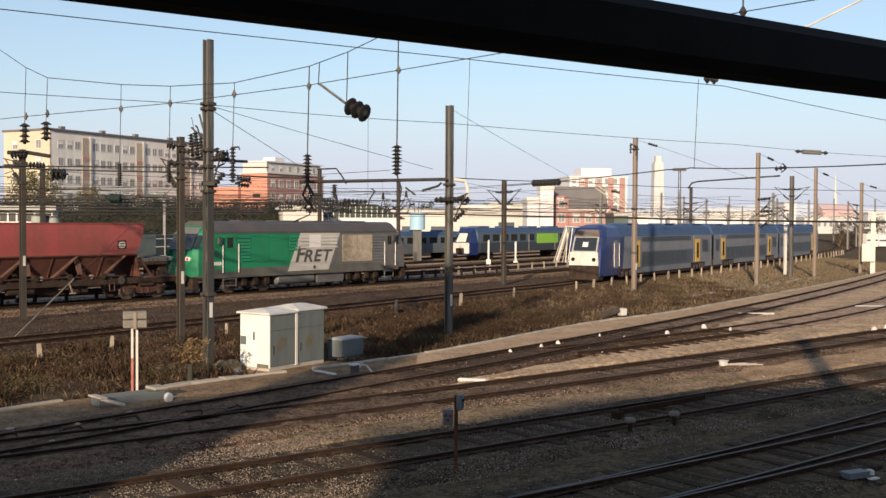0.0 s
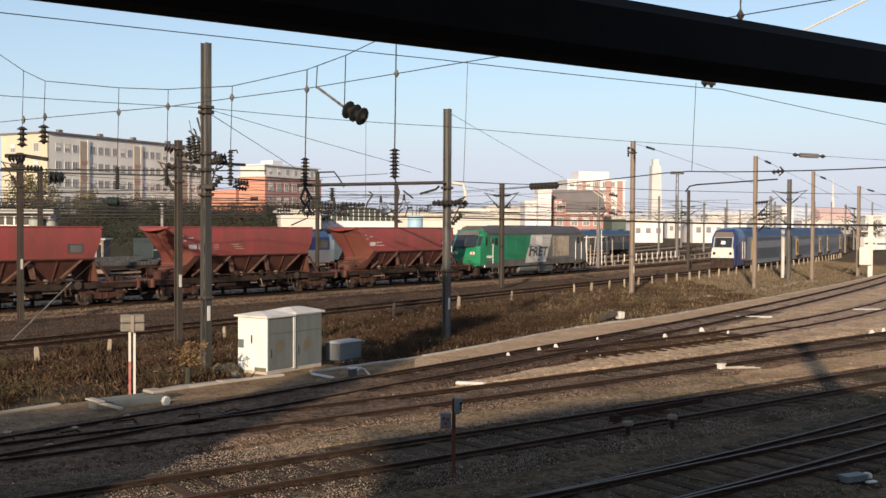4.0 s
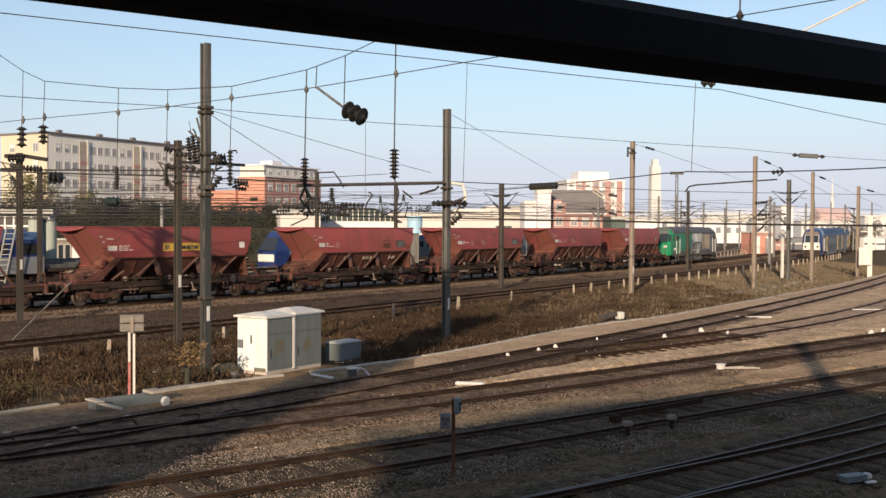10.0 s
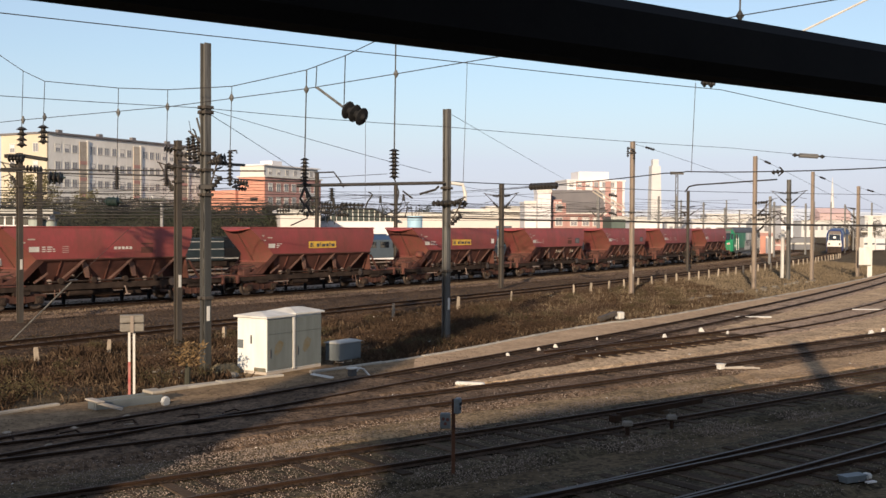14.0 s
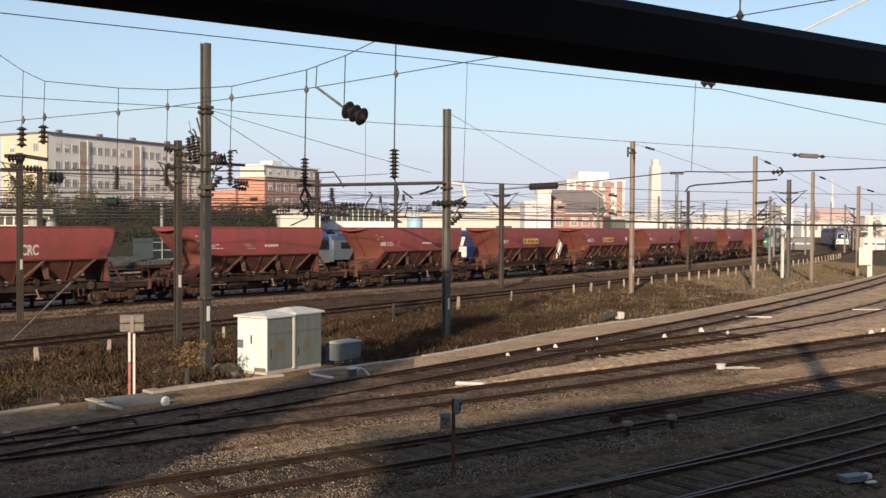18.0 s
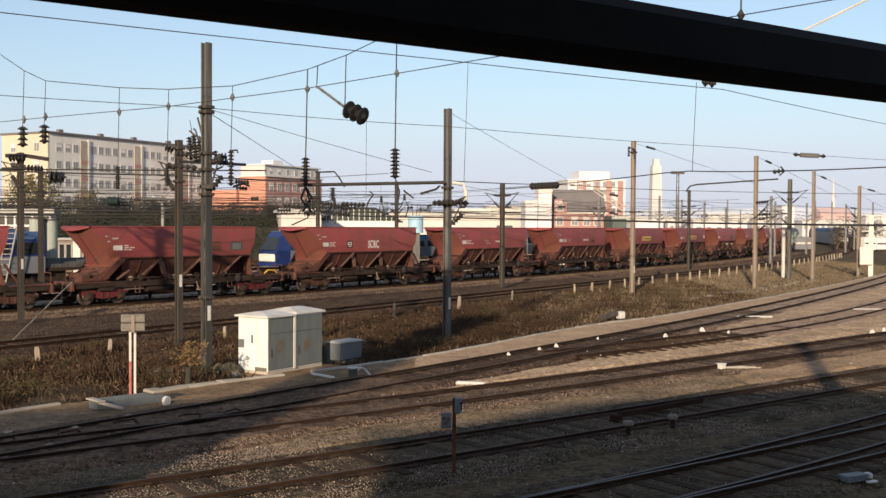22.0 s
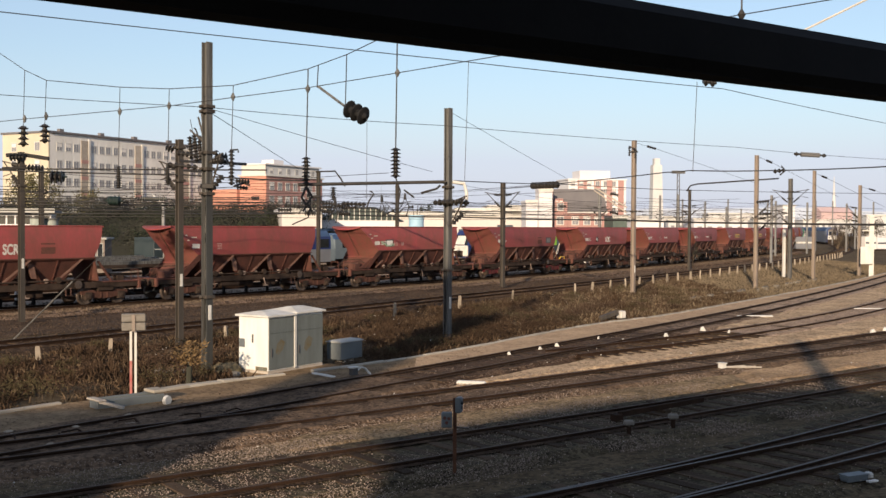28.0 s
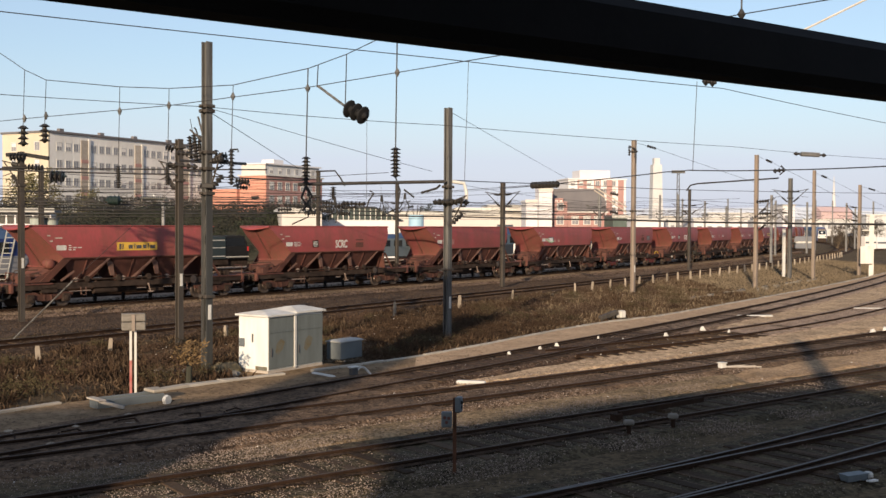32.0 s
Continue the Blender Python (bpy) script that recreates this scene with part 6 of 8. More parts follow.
def parked_railcar(s, off, length, livery, white=False, tall=1.0, label="parked blue and grey railcar with dark windows"):
    """A parked single-deck railcar whose driving end faces the camera's side."""
    x, y, a = MAIN.at(s, off)
    c = thing("parked_railcar", label, "train car", pose(x, y, RAIL, rz=math.degrees(a)) @ Matrix.Diagonal((1, 1, tall, 1)), group="parked railcars")
    h = length / 2
    low, high, roofm = livery
    part("body", Shape().loft([[(q, -1.4, 0.8), (q, -1.42, 2.0), (q, 1.42, 2.0), (q, 1.4, 0.8)] for q in (-h, h)]), low, c)
    part("upper_body", Shape().loft([[(q, -1.422, 2.002), (q, -1.36, 3.2), (q, 1.36, 3.2), (q, 1.422, 2.002)] for q in (-h, h)]), high, c)
    part("roof", Shape().loft([[(q, -1.36, 3.202), (q, -0.9, 3.75), (q, 0.9, 3.75), (q, 1.36, 3.202)] for q in (-h, h)]), roofm, c)
    for i in range(int(length / 2.4)):
        q = -h + 1.2 + i * 2.4
        part("window", panel(q, q + 1.6, 2.15, 2.95, y=-1.425), M_glass, c)
    rings = [[(-h, -1.4, 0.6), (-h, -1.42, 2.0), (-h, -1.0, 3.7), (-h, 1.0, 3.7), (-h, 1.42, 2.0), (-h, 1.4, 0.6)], [(-h - 1.6, -1.1, 0.6), (-h - 1.45, -1.1, 2.0), (-h - 0.6, -0.85, 3.3), (-h - 0.6, 0.85, 3.3), (-h - 1.45, 1.1, 2.0), (-h - 1.6, 1.1, 0.6)]]
    n = part("nose", Shape().loft(rings), M_blue if white else high, c)
    part("windscreen", Shape().add([(-h - 1.47, -0.95, 2.05), (-h - 1.47, 0.95, 2.05), (-h - 0.72, 0.8, 3.2), (-h - 0.72, -0.8, 3.2)], [(0, 1, 2, 3)]), M_glass, n)
    part("front_mask", Shape().box(-h - 1.7, -h - 1.45, -1.12, 1.12, 0.75, 2.0) if white else Shape().box(-h - 1.66, -h - 1.5, -1.0, 1.0, 1.0, 1.7), M_white, n, bevel=0.08)
    if white:
        part("coupler", Shape().box(-h - 1.9, -h - 1.66, -0.5, 0.5, 0.75, 1.4), M_bogie, n, bevel=0.05)
        part("screen_panel", Shape().add([(-h - 1.5, -0.6, 2.1), (-h - 1.5, 0.7, 2.1), (-h - 0.8, 0.6, 3.1), (-h - 0.8, -0.5, 3.1)], [(0, 1, 2, 3)]), M_white, n, label="pale panel behind the windscreen")
    for q in (-h + 3.0, h - 3.0):
        part("bogie_block", Shape().box(q - 1.6, q + 1.6, -1.0, 1.0, 0.0, 0.75), M_bogie, c, bevel=0.1)
    for i in range(4):
        part("roof_unit", Shape().box(-h + 1.5 + i * length / 4, -h + 1.5 + i * length / 4 + 2.5, -0.7, 0.7, 3.7, 3.95), roofm, c)
    return c


def s_of(u, off):
    """How far along the yard a line of sight u meets the track."""
    return float(np.interp(u, [784 + 1850 * MAIN.at(s, off)[0] / MAIN.at(s, off)[1] for s in range(-40, 120)], range(-40, 120)))


BLUE = (M_tersilver, M_blue, M_terroof)
M_teal = material("dark_teal_paint", (0.02, 0.031, 0.034), (0.03, 0.041, 0.044), 1.0, 0.6)
M_dusk = material("grey_blue_paint", (0.085, 0.125, 0.155), (0.07, 0.10, 0.125), 1.0, 0.5)
TEAL = (M_tergrey, M_dusk, M_terroof)
near_car = parked_railcar(s_of(812, 20) + 14.6, 20.0, 26, TEAL, white=True, label="parked slate and grey-blue railcar with a white nose")
far_car = parked_railcar(s_of(812, 20) + 44.0, 20.0, 26, TEAL, label="parked slate and grey-blue railcar")
for car in (near_car, far_car):
    part("lower_glazing", panel(-12.4, 12.4, 0.85, 1.95, y=-1.43), M_tinted, car, label="dark lower window band")
    for q in (-7.5, 0.2, 8.0):
        part("door_pillar", panel(q, q + 0.14, 0.8, 2.9, y=-1.45), M_cabgrey, car)
part("lime_panel", panel(2.6, 9.0, 1.75, 3.0, y=-1.45), M_lime, near_car, label="lime green panel below the roof")
M_paleteal = material("pale_teal_paint", (0.125, 0.155, 0.172), (0.10, 0.125, 0.14), 1.0, 0.6)
parked_railcar(s_of(560, 27) + 14.8, 27.0, 26.4, (M_paleteal, M_paleteal, M_terroof), tall=0.86, label="parked pale teal railcar with dark windows")
parked_railcar(s_of(470, 20) + 4.5, 20.0, 5.5, BLUE, label="parked blue railcar with a grey nose")
parked_railcar(s_of(20, 20) - 8.6, 20.0, 20, (M_tersilver, M_blue, M_terroof), label="parked blue railcar with a grey skirt")
tx, ty, ta = MAIN.at(s_of(318, 27), 27)
coach = thing("parked_works_wagon", "dark teal works wagon with white stripes", "wagon", pose(tx, ty, RAIL, rz=math.degrees(ta)))
part("body", Shape().box(-4.2, 4.2, -1.35, 1.35, 1.0, 3.1), M_teal, coach, bevel=0.05)
for z in (1.25, 2.05, 2.75):
    part("stripe", Shape().box(-4.1, 4.1, -1.362, -1.352, z, z + 0.07), M_white, coach)
part("frame", Shape().box(-4.6, 4.6, -1.2, 1.2, 0.5, 1.0), M_bogie, coach)
vx, vy, va = MAIN.at(s_of(397, 27), 27)
van = thing("inspection_trolley", "small black rail inspection trolley with a red tail lamp", "rail vehicle", pose(vx, vy, RAIL, rz=math.degrees(va)))
part("body", Shape().loft([[(-1.8, s, 0.95), (1.8, s, 0.95), (1.8, s, 2.1), (1.2, s, 3.2), (-1.5, s, 3.2), (-1.8, s, 2.1)] for s in (-1.3, 1.3)]), M_black, van, bevel=0.08)
part("window", Shape().add([(-1.5, -1.31, 2.2), (1.4, -1.31, 2.2), (1.05, -1.31, 3.0), (-1.35, -1.31, 3.0)], [(0, 1, 2, 3)]), M_glass, van)
part("waist_stripe", Shape().box(-1.75, 1.75, -1.325, -1.302, 1.15, 1.25), M_white, van)
part("tail_lamp", Shape().box(1.55, 1.72, -1.34, -1.302, 1.75, 2.15), M_lamp_red, van, label="red tail lamp")
part("frame", Shape().box(-1.9, 1.9, -1.0, 1.0, 0.3, 0.95), M_bogie, van)
flat = MAIN.at(s_of(185, 20), 20)
fw = thing("flat_wagon", "long low flat wagon loaded with steel sections", "wagon", pose(flat[0], flat[1], RAIL, rz=math.degrees(flat[2])))
part("deck", Shape().box(-8, 8, -1.3, 1.3, 0.9, 1.15), M_bogie, fw)
for j in range(4):
    part("load", Shape().box(-7.5, 7.0 - j, -1.2 + 0.6 * j, -0.75 + 0.6 * j, 1.15, 1.4 + 0.12 * j), M_steel, fw)
for e in (-5.5, 5.5):
    part("bogie_block", Shape().box(e - 1.4, e + 1.4, -1, 1, 0, 0.9), M_bogie, fw)
lad = thing("leaning_ladder", "pale aluminium ladder leaning by the parked railcar", "ladder", pose(-30.4, 71.5, 0, rz=20))
for q in (-0.3, 0.3):
    part("rail", Shape().beam((q, 0, 0), (q + 0.8, 0.4, 4.3), 0.07, 0.07), M_cabgrey, lad)
for j in range(12):
    part("rung", Shape().beam((-0.3 + 0.8 * (j + 0.5) / 12, 0.4 * (j + 0.5) / 12, 4.3 * (j + 0.5) / 12), (0.3 + 0.8 * (j + 0.5) / 12, 0.4 * (j + 0.5) / 12, 4.3 * (j + 0.5) / 12), 0.045, 0.045), M_cabgrey, lad)
M_palesilo = material("pale_green_grey_paint", (0.30, 0.33, 0.295), (0.21, 0.235, 0.21), 1.5, 0.7, streak=(4, 4, 0.3))
for x, y, r, h in ((-31.0, 79.5, 0.5, 4.9), (-30.3, 80.5, 0.52, 4.8)):
    silo = thing("grey_silo", "pale grey cylindrical silo in the yard", "silo", pose(x, y, 0))
    part("shell", Shape().tube((0, 0, 0), (0, 0, h), r, n=20), M_palesilo, silo, smooth=False)
    part("rim", Shape().tube((0, 0, h - 0.12), (0, 0, h + 0.02), r + 0.08, n=20), M_steel, silo)
yard_post = thing("yard_post", "thin grey steel post with a pale slanting arm in the yard", "mast", pose(-24.75, 92, 0))
part("post", Shape().box(-0.11, 0.11, -0.11, 0.11, 0, 6.2), M_haze_steel, yard_post)
part("arm", Shape().beam((0.05, 0, 6.1), (-0.95, 0, 7.0), 0.09, 0.07), M_cab, yard_post, label="pale slanting arm")
# the hut's shade is put into its dark wall, roof and frame colours
M_hutwall = material("shade_toned_render", (0.20, 0.165, 0.14), (0.145, 0.118, 0.10), 0.6, 0.9, fine=6)
shed = thing("brick_hut", "small white and brick trackside hut", "hut", pose(-34.7, 93.5, 0, rz=4))
part("wall", Shape().box(0, 4.2, 0, 2.6, 0, 3.0), M_hutwall, shed)
part("roof", Shape().box(-0.2, 4.4, -0.2, 2.8, 3.0, 3.17), M_cabgrey, shed)
part("gable_top", Shape().prism([(2.3, 3.17), (3.0, 3.17), (2.5, 3.85)], 0.6, 1.4), M_cabgrey, shed)
part("pilaster", Shape().box(1.5, 2.15, -0.12, -0.002, 0, 3.0), M_bldg_cream, shed, label="sunlit cream pilaster")
for q in (0.3, 0.9, 2.4, 3.0, 3.6):
    wn = part("window", Shape().box(q, q + 0.42, -0.02, -0.002, 1.2, 2.6), M_glass, shed)
    part("frame", Shape().box(q - 0.06, q, -0.04, 0.0, 1.15, 2.65).box(q + 0.42, q + 0.48, -0.04, 0.0, 1.15, 2.65).box(q - 0.06, q + 0.48, -0.04, 0.0, 2.6, 2.67), M_cabgrey, wn)


stairs = thing("white_gantry", "white steel gantry with slanting bars in the yard", "gantry", pose(12.2, 118, 0, rz=20))
for j, (q, lean, h) in enumerate(((0.0, 1.5, 4.1), (0.35, 1.3, 4.0), (0.8, 1.2, 4.2), (1.5, 0.3, 3.4), (2.3, 0.9, 3.9), (3.1, 0.0, 2.6), (3.7, 0.1, 3.6), (4.6, -0.1, 2.9), (5.5, 0.2, 3.3), (6.4, 0.0, 4.0), (7.1, 0.1, 2.8), (0.6, 1.1, 3.8), (1.1, 0.9, 3.6), (1.9, 0.5, 3.9), (2.7, -0.2, 2.2), (4.1, 0.4, 3.4), (5.0, 0.0, 2.4), (5.9, 0.3, 3.7), (7.8, 0.0, 3.0))):
    part("bar", Shape().beam((q, 0.2 * (j % 3), 0), (q + lean, 0.1, h), 0.09, 0.09), M_shutter if j % 2 else M_concrete, stairs)
part("top_bar", Shape().beam((1.4, 0, 4.1), (3.4, 0, 4.0), 0.09, 0.09).beam((3.4, 0, 3.2), (7.2, 0, 3.3), 0.07, 0.07), M_shutter, stairs)
# guard rail and white posts behind the main line
solid("yard_gravel", ribbon(MAIN, -55, 90, 2.35, 4.6, -0.02, step=1.0, rough=0.03), material("grey_gravel", (0.27, 0.225, 0.175), (0.15, 0.125, 0.097), 1.5, 0.95, bump=1.0, fine=16), "grey gravel between the main line and the yard", "ballast", kind="structure")
guard = thing("guard_rail", "low black steel guard rail behind the main line", "fence")
for i in range(28):
    x, y, a = MAIN.at(-38 + i * 1.9, 2.3)
    part("post", Shape().box(-0.08, 0.08, -0.07, 0.07, -0.1, 0.62), M_black, guard, at=pose(x, y, 0, rz=math.degrees(a)))
part("rail", Shape().line([(*MAIN.at(-38 + i * 1.9, 2.3)[:2], 0.52) for i in range(28)], 0.075, n=6), M_black, guard)
M_post = material("weathered_post", (0.29, 0.245, 0.19), (0.2, 0.165, 0.125), 3, 0.9, bump=0.3, per_piece=0.25)
POST = Shape().loft([[(-0.075, -0.065, -0.1), (0.075, -0.065, -0.1), (0.075, 0.065, -0.1), (-0.075, 0.065, -0.1)], [(-0.065, -0.055, 0.6), (0.065, -0.055, 0.6), (0.065, 0.055, 0.6), (-0.065, 0.055, 0.6)], [(-0.05, -0.04, 0.68), (0.05, -0.04, 0.68), (0.05, 0.04, 0.68), (-0.05, 0.04, 0.68)]]).mesh("post", M_post)
yard_fence = thing("white_post_row", "row of slim white posts between the yard tracks", "fence")
TALL = Shape().loft([[(-r, -r, z), (r, -r, z), (r, r, z), (-r, r, z)] for r, z in ((0.06, -0.1), (0.055, 0.9), (0.03, 0.97))]).mesh("post", M_white)
for i in range(18):
    x, y, a = MAIN.at(44 + i * 2.3, 8.8)
    part("post", TALL, None, yard_fence, at=pose(x, y, 0, rx=random.uniform(-3, 3), ry=random.uniform(-3, 3)))
for x, y, h in ((7.7, 115.0, 2.4), (4.6, 112.0, 2.6)):
    sp = thing("signal_post", "slim white signal post with a square foot in the yard", "post", pose(x, y, 0))
    part("pole", Shape().box(-0.09, 0.09, -0.09, 0.09, 0, h), M_shutter, sp)
    part("foot", Shape().box(-0.24, 0.24, -0.2, 0.2, 0, 0.55 if h > 2.5 else 0.3), M_shutter, sp, bevel=0.03)
for x, y in ((-23.1, 56.4), (-24.6, 57.6)):
    mk = thing("marker_post", "short white marker post with a dark foot before the main line", "post", pose(x, y, 0, rz=52), group="white marker posts")
    part("post", Shape().box(-0.09, 0.09, -0.09, 0.09, 0.25, 0.95), M_shutter, mk, bevel=0.02)
    part("foot", Shape().box(-0.1, 0.1, -0.1, 0.1, -0.1, 0.25), M_black, mk)
far_fence = thing("far_post_row", "row of short pale concrete posts beyond the main line", "fence")
for i in range(46):
    x, y, a = MAIN.at(2 + i * 2.6, 3.6)
    part("post", POST, None, far_fence, at=pose(x, y, 0, rx=random.uniform(-4, 4), ry=random.uniform(-4, 4), rz=random.uniform(0, 90)))
near_fence = thing("concrete_post_row", "row of short weathered concrete posts along the track", "fence")
for i in range(52):
    s = -34 + i * 2.9 + random.uniform(-0.3, 0.3)
    if i in (6, 7, 9, 11, 13, 14):
        continue
    x, y, a = LOCAL.at(s, -4.1 + 0.008 * s)
    part("post", POST, None, near_fence, at=pose(x, y, -0.22 if x < -3 else 0, rx=random.uniform(-5, 5), ry=random.uniform(-6, 6) if i != 18 else 16, rz=random.uniform(0, 90)))


# town: buildings with windows
PANE = Shape().box(-0.55, 0.55, -0.03, 0.05, -0.68, 0.68).mesh("window", M_window)
BLIND = Shape().box(-0.5, 0.5, -0.05, -0.035, 0.0, 0.62).mesh("blind", M_shutter)
FRAME = Shape().box(-0.68, -0.55, -0.06, 0.05, -0.8, 0.8).box(0.55, 0.68, -0.06, 0.05, -0.8, 0.8).box(-0.55, 0.55, -0.06, 0.05, 0.68, 0.8).box(-0.55, 0.55, -0.06, 0.05, -0.8, -0.68).box(-0.03, 0.03, -0.05, 0.02, -0.68, 0.68).mesh("window_frame", M_white)
rb = random.Random(3)


def window(parent, x, z, y=0.0, rz=0, scale=1.0, x_face=None):
    m = pose(x, y, z, rz=rz) @ Matrix.Scale(scale, 4)
    wn = part("window", PANE, None, parent, at=m)
    part("frame", FRAME, None, wn)
    if rb.random() < 0.45:
        part("blind", BLIND, None, wn)
    return wn


apt = thing("apartment_building", "grey rendered apartment block with cream gable and rows of windows", "building", pose(-65.3, 173, 0, rz=62))
part("wall", Shape().box(0.02, 39.5, 0, 11, 0, 19.4), material("pale_grey_render", (0.68, 0.665, 0.625), (0.54, 0.525, 0.485), 0.25, 0.95, fine=3, streak=(1, 1, 0.3)), apt)
part("gable_wall", Shape().box(-0.3, 0.0, -0.02, 11.02, 0, 19.6), material("yellowed_cream_render", (0.49, 0.445, 0.345), (0.41, 0.37, 0.285), 0.2, 0.95, fine=3), apt, label="sunlit cream gable wall")
part("roof", Shape().box(-0.5, 39.7, -0.35, 11.3, 19.42, 19.75), M_slate, apt)
for q in (3, 12, 20, 29, 36):
    part("chimney", Shape().box(q, q + 0.9, 1, 1.7, 19.75, 20.35), M_slate, apt)
for unit in range(3):
    o = 1.0 + unit * 12.6
    part("stair_panel", Shape().box(o + 5.6, o + 7.2, -0.12, 0.0, 4.5, 18.6), M_concrete, apt, label="dark stairwell strip")
    for z in (6.6, 9.4, 12.2, 15.0):
        part("stair_sill", Shape().box(o + 5.6, o + 7.2, -0.2, -0.122, z - 0.3, z + 0.3), M_bldg_pink, apt)
    part("stair_pilaster", Shape().box(o + 7.2, o + 7.6, -0.25, 0.0, 3, 18.8), M_white, apt)
    for z in (5.6, 8.5, 11.4, 14.3, 17.2):
        for q in (1.0, 2.9, 4.6, 8.6, 10.3, 11.8):
            window(apt, o + q, z, scale=0.9)
for z in (8.5, 11.4, 14.3, 17.2):
    for q in (2.6, 8.2):
        window(apt, -0.3, z, y=q, rz=-90)
brick = thing("brick_building", "orange and pink brick building with pale top floor", "building", pose(-34, 200, 0, rz=60))
part("wall", Shape().box(0, 17.6, 0, 6.5, 0, 13.7), M_bldg_pink, brick)
part("side_wall", Shape().box(-0.25, -0.01, 0, 6.5, 0, 13.8), M_bldg_orange, brick, label="sunlit orange side wall")
part("top_floor", Shape().box(0.3, 17.2, 0.5, 6.2, 13.7, 15.9), M_bldg_grey, brick, label="pale grey top floor")
part("side_top_floor", Shape().box(0.04, 0.29, 0.4, 6.3, 13.8, 16.0), M_bldg_cream, brick)
part("cornice", Shape().box(-0.5, 17.9, -0.3, 6.8, 13.7, 13.95), M_white, brick)
part("roof", Shape().box(-0.2, 17.6, 0.1, 6.6, 15.9, 16.15), M_bldg_white, brick)
part("roof_hut", Shape().box(4.5, 7.5, 2.0, 5.0, 16.15, 17.1), M_bldg_white, brick)
part("low_wing", Shape().box(-1, 6, 6.6, 14, 0, 11.2), M_bldg_orange, brick, label="lower red wing")
for z in (3.2, 5.9, 8.6, 11.2):
    for q in range(7):
        window(brick, 1.5 + q * 2.4, z + 0.6, scale=1.0)
for q in range(6):
    window(brick, 2.0 + q * 2.6, 14.8, y=0.5, scale=0.8)
for z in (4.6, 7.3, 10.0):
    part("balcony", Shape().box(12.4, 14.6, -1.0, 0, z, z + 1.0), M_bldg_grey, brick)


def hall(name, label, u, D, w, d, h, rz, wallm, roofm, over=0.4, doors=0):
    b = thing(name, label, "building", pose((u - 784) / 1850 * D, D, 0, rz=rz))
    part("wall", Shape().box(0, w, 0, d, 0, h), wallm, b)
    part("roof", Shape().box(-over, w + over, -over, d + over, h, h + 0.35), roofm, b)
    part("fascia", Shape().box(-over - 0.05, w + over + 0.05, -over - 0.08, -over, h - 0.1, h + 0.45), M_white, b)
    for i in range(doors):
        q = 1.5 + i * (w - 3) / max(1, doors)
        part("door", Shape().box(q, q + (w - 3) / max(1, doors) * 0.55, -0.05, 0.0, 0, h * 0.62), M_tergrey, b)
    return b


hall("yard_sheds", "pale shed with a row of windows behind the yard", -90, 100, 9.4, 1.6, 5.4, 4, M_bldg_white, M_tergrey, doors=9)
sheds = bpy.data.objects["yard_sheds"]
for o in sheds.children:
    if o.name.startswith("fascia"):
        o.data.materials[0] = M_cabgrey
for q in range(11):
    for z0, z1 in ((3.5, 4.15), (4.35, 5.15)):
        part("window", Shape().box(0.3 + q * 0.83, 0.93 + q * 0.83, -0.06, 0.0, z0, z1), M_glass, sheds)
hall("depot_hall", "long cream depot hall with a flat roof", 496, 128, 4.9, 12, 6.0, 12, M_bldg_cream, M_bldg_white, doors=2)
M_glazing = material("dark_green_glazing", (0.035, 0.05, 0.045), (0.05, 0.065, 0.06), 0.8, 0.5, spec=0.2)
gable = thing("glazed_gable_hall", "depot hall with a glazed green gable roof", "building", pose(-16.5, 138, 0, rz=8))
part("wall", Shape().box(0, 10.5, 0, 16, 0, 5.1), M_bldg_white, gable)
part("roof", Shape().loft([[(-0.6, y, 5.0), (3.3, y, 6.85), (7.3, y, 6.85), (11.1, y, 5.0), (11.1, y, 4.85), (7.3, y, 6.7), (3.3, y, 6.7), (-0.6, y, 4.85)] for y in (-0.6, 16)]), M_tergrey, gable)
part("gable_glass", Shape().add([(0.0, -0.05, 5.05), (10.5, -0.05, 5.05), (7.2, -0.05, 6.65), (3.4, -0.05, 6.65)], [(0, 1, 2, 3)]), M_glazing, gable)
for i in range(13):
    q = 0.9 + i * 0.72
    part("mullion", Shape().box(q, q + 0.12, -0.14, -0.06, 5.02, 5.05 + 1.6 * min(1.0, (5.3 - abs(q - 5.2)) / 3.4)), M_white, gable)
hall("cream_warehouse", "cream warehouse with a wide flat roof", 690, 168, 17, 14, 6.2, 4, M_bldg_cream, M_bldg_cream, doors=3)
hall("cream_warehouse", "cream warehouse with a wide flat roof", 812, 205, 26, 16, 7.4, 4, M_bldg_cream, M_bldg_cream, 1.2, doors=4)
hall("white_terrace", "white stepped building with a flat roof", 862, 215, 11, 8, 8.2, 5, M_bldg_cream, M_bldg_white)
hall("white_terrace", "white rendered building with a flat roof", 951, 186, 2.4, 3, 10.7, 8, M_bldg_white, M_bldg_white, 0.1)
hall("white_terrace", "low white rendered wing with a flat roof", 928, 187, 3.0, 4, 8.6, 8, M_bldg_white, M_bldg_white, 0.1)
tank = thing("water_tank", "pale blue cylindrical tank on a stand", "tank", pose(-3.3, 122, 0))
part("drum", Shape().tube((0, 0, 3.6), (0, 0, 5.6), 0.9, n=20), M_tank, tank)
part("stand", Shape().box(-0.5, 0.5, -0.5, 0.5, 0, 3.6), M_steel, tank)
for q in (-0.3, 0.1, 0.4):
    part("pipe", Shape().tube((q, 0, 5.6), (q * 1.6, 0, 6.8), 0.04, n=5), M_steel_dark, tank)
house = thing("mansard_house", "brick house with a dark slate mansard roof", "house", pose(19.6, 190, 0, rz=6))
part("wall", Shape().box(0, 9.8, 0, 8, 0, 7.0), M_bldg_pink, house)
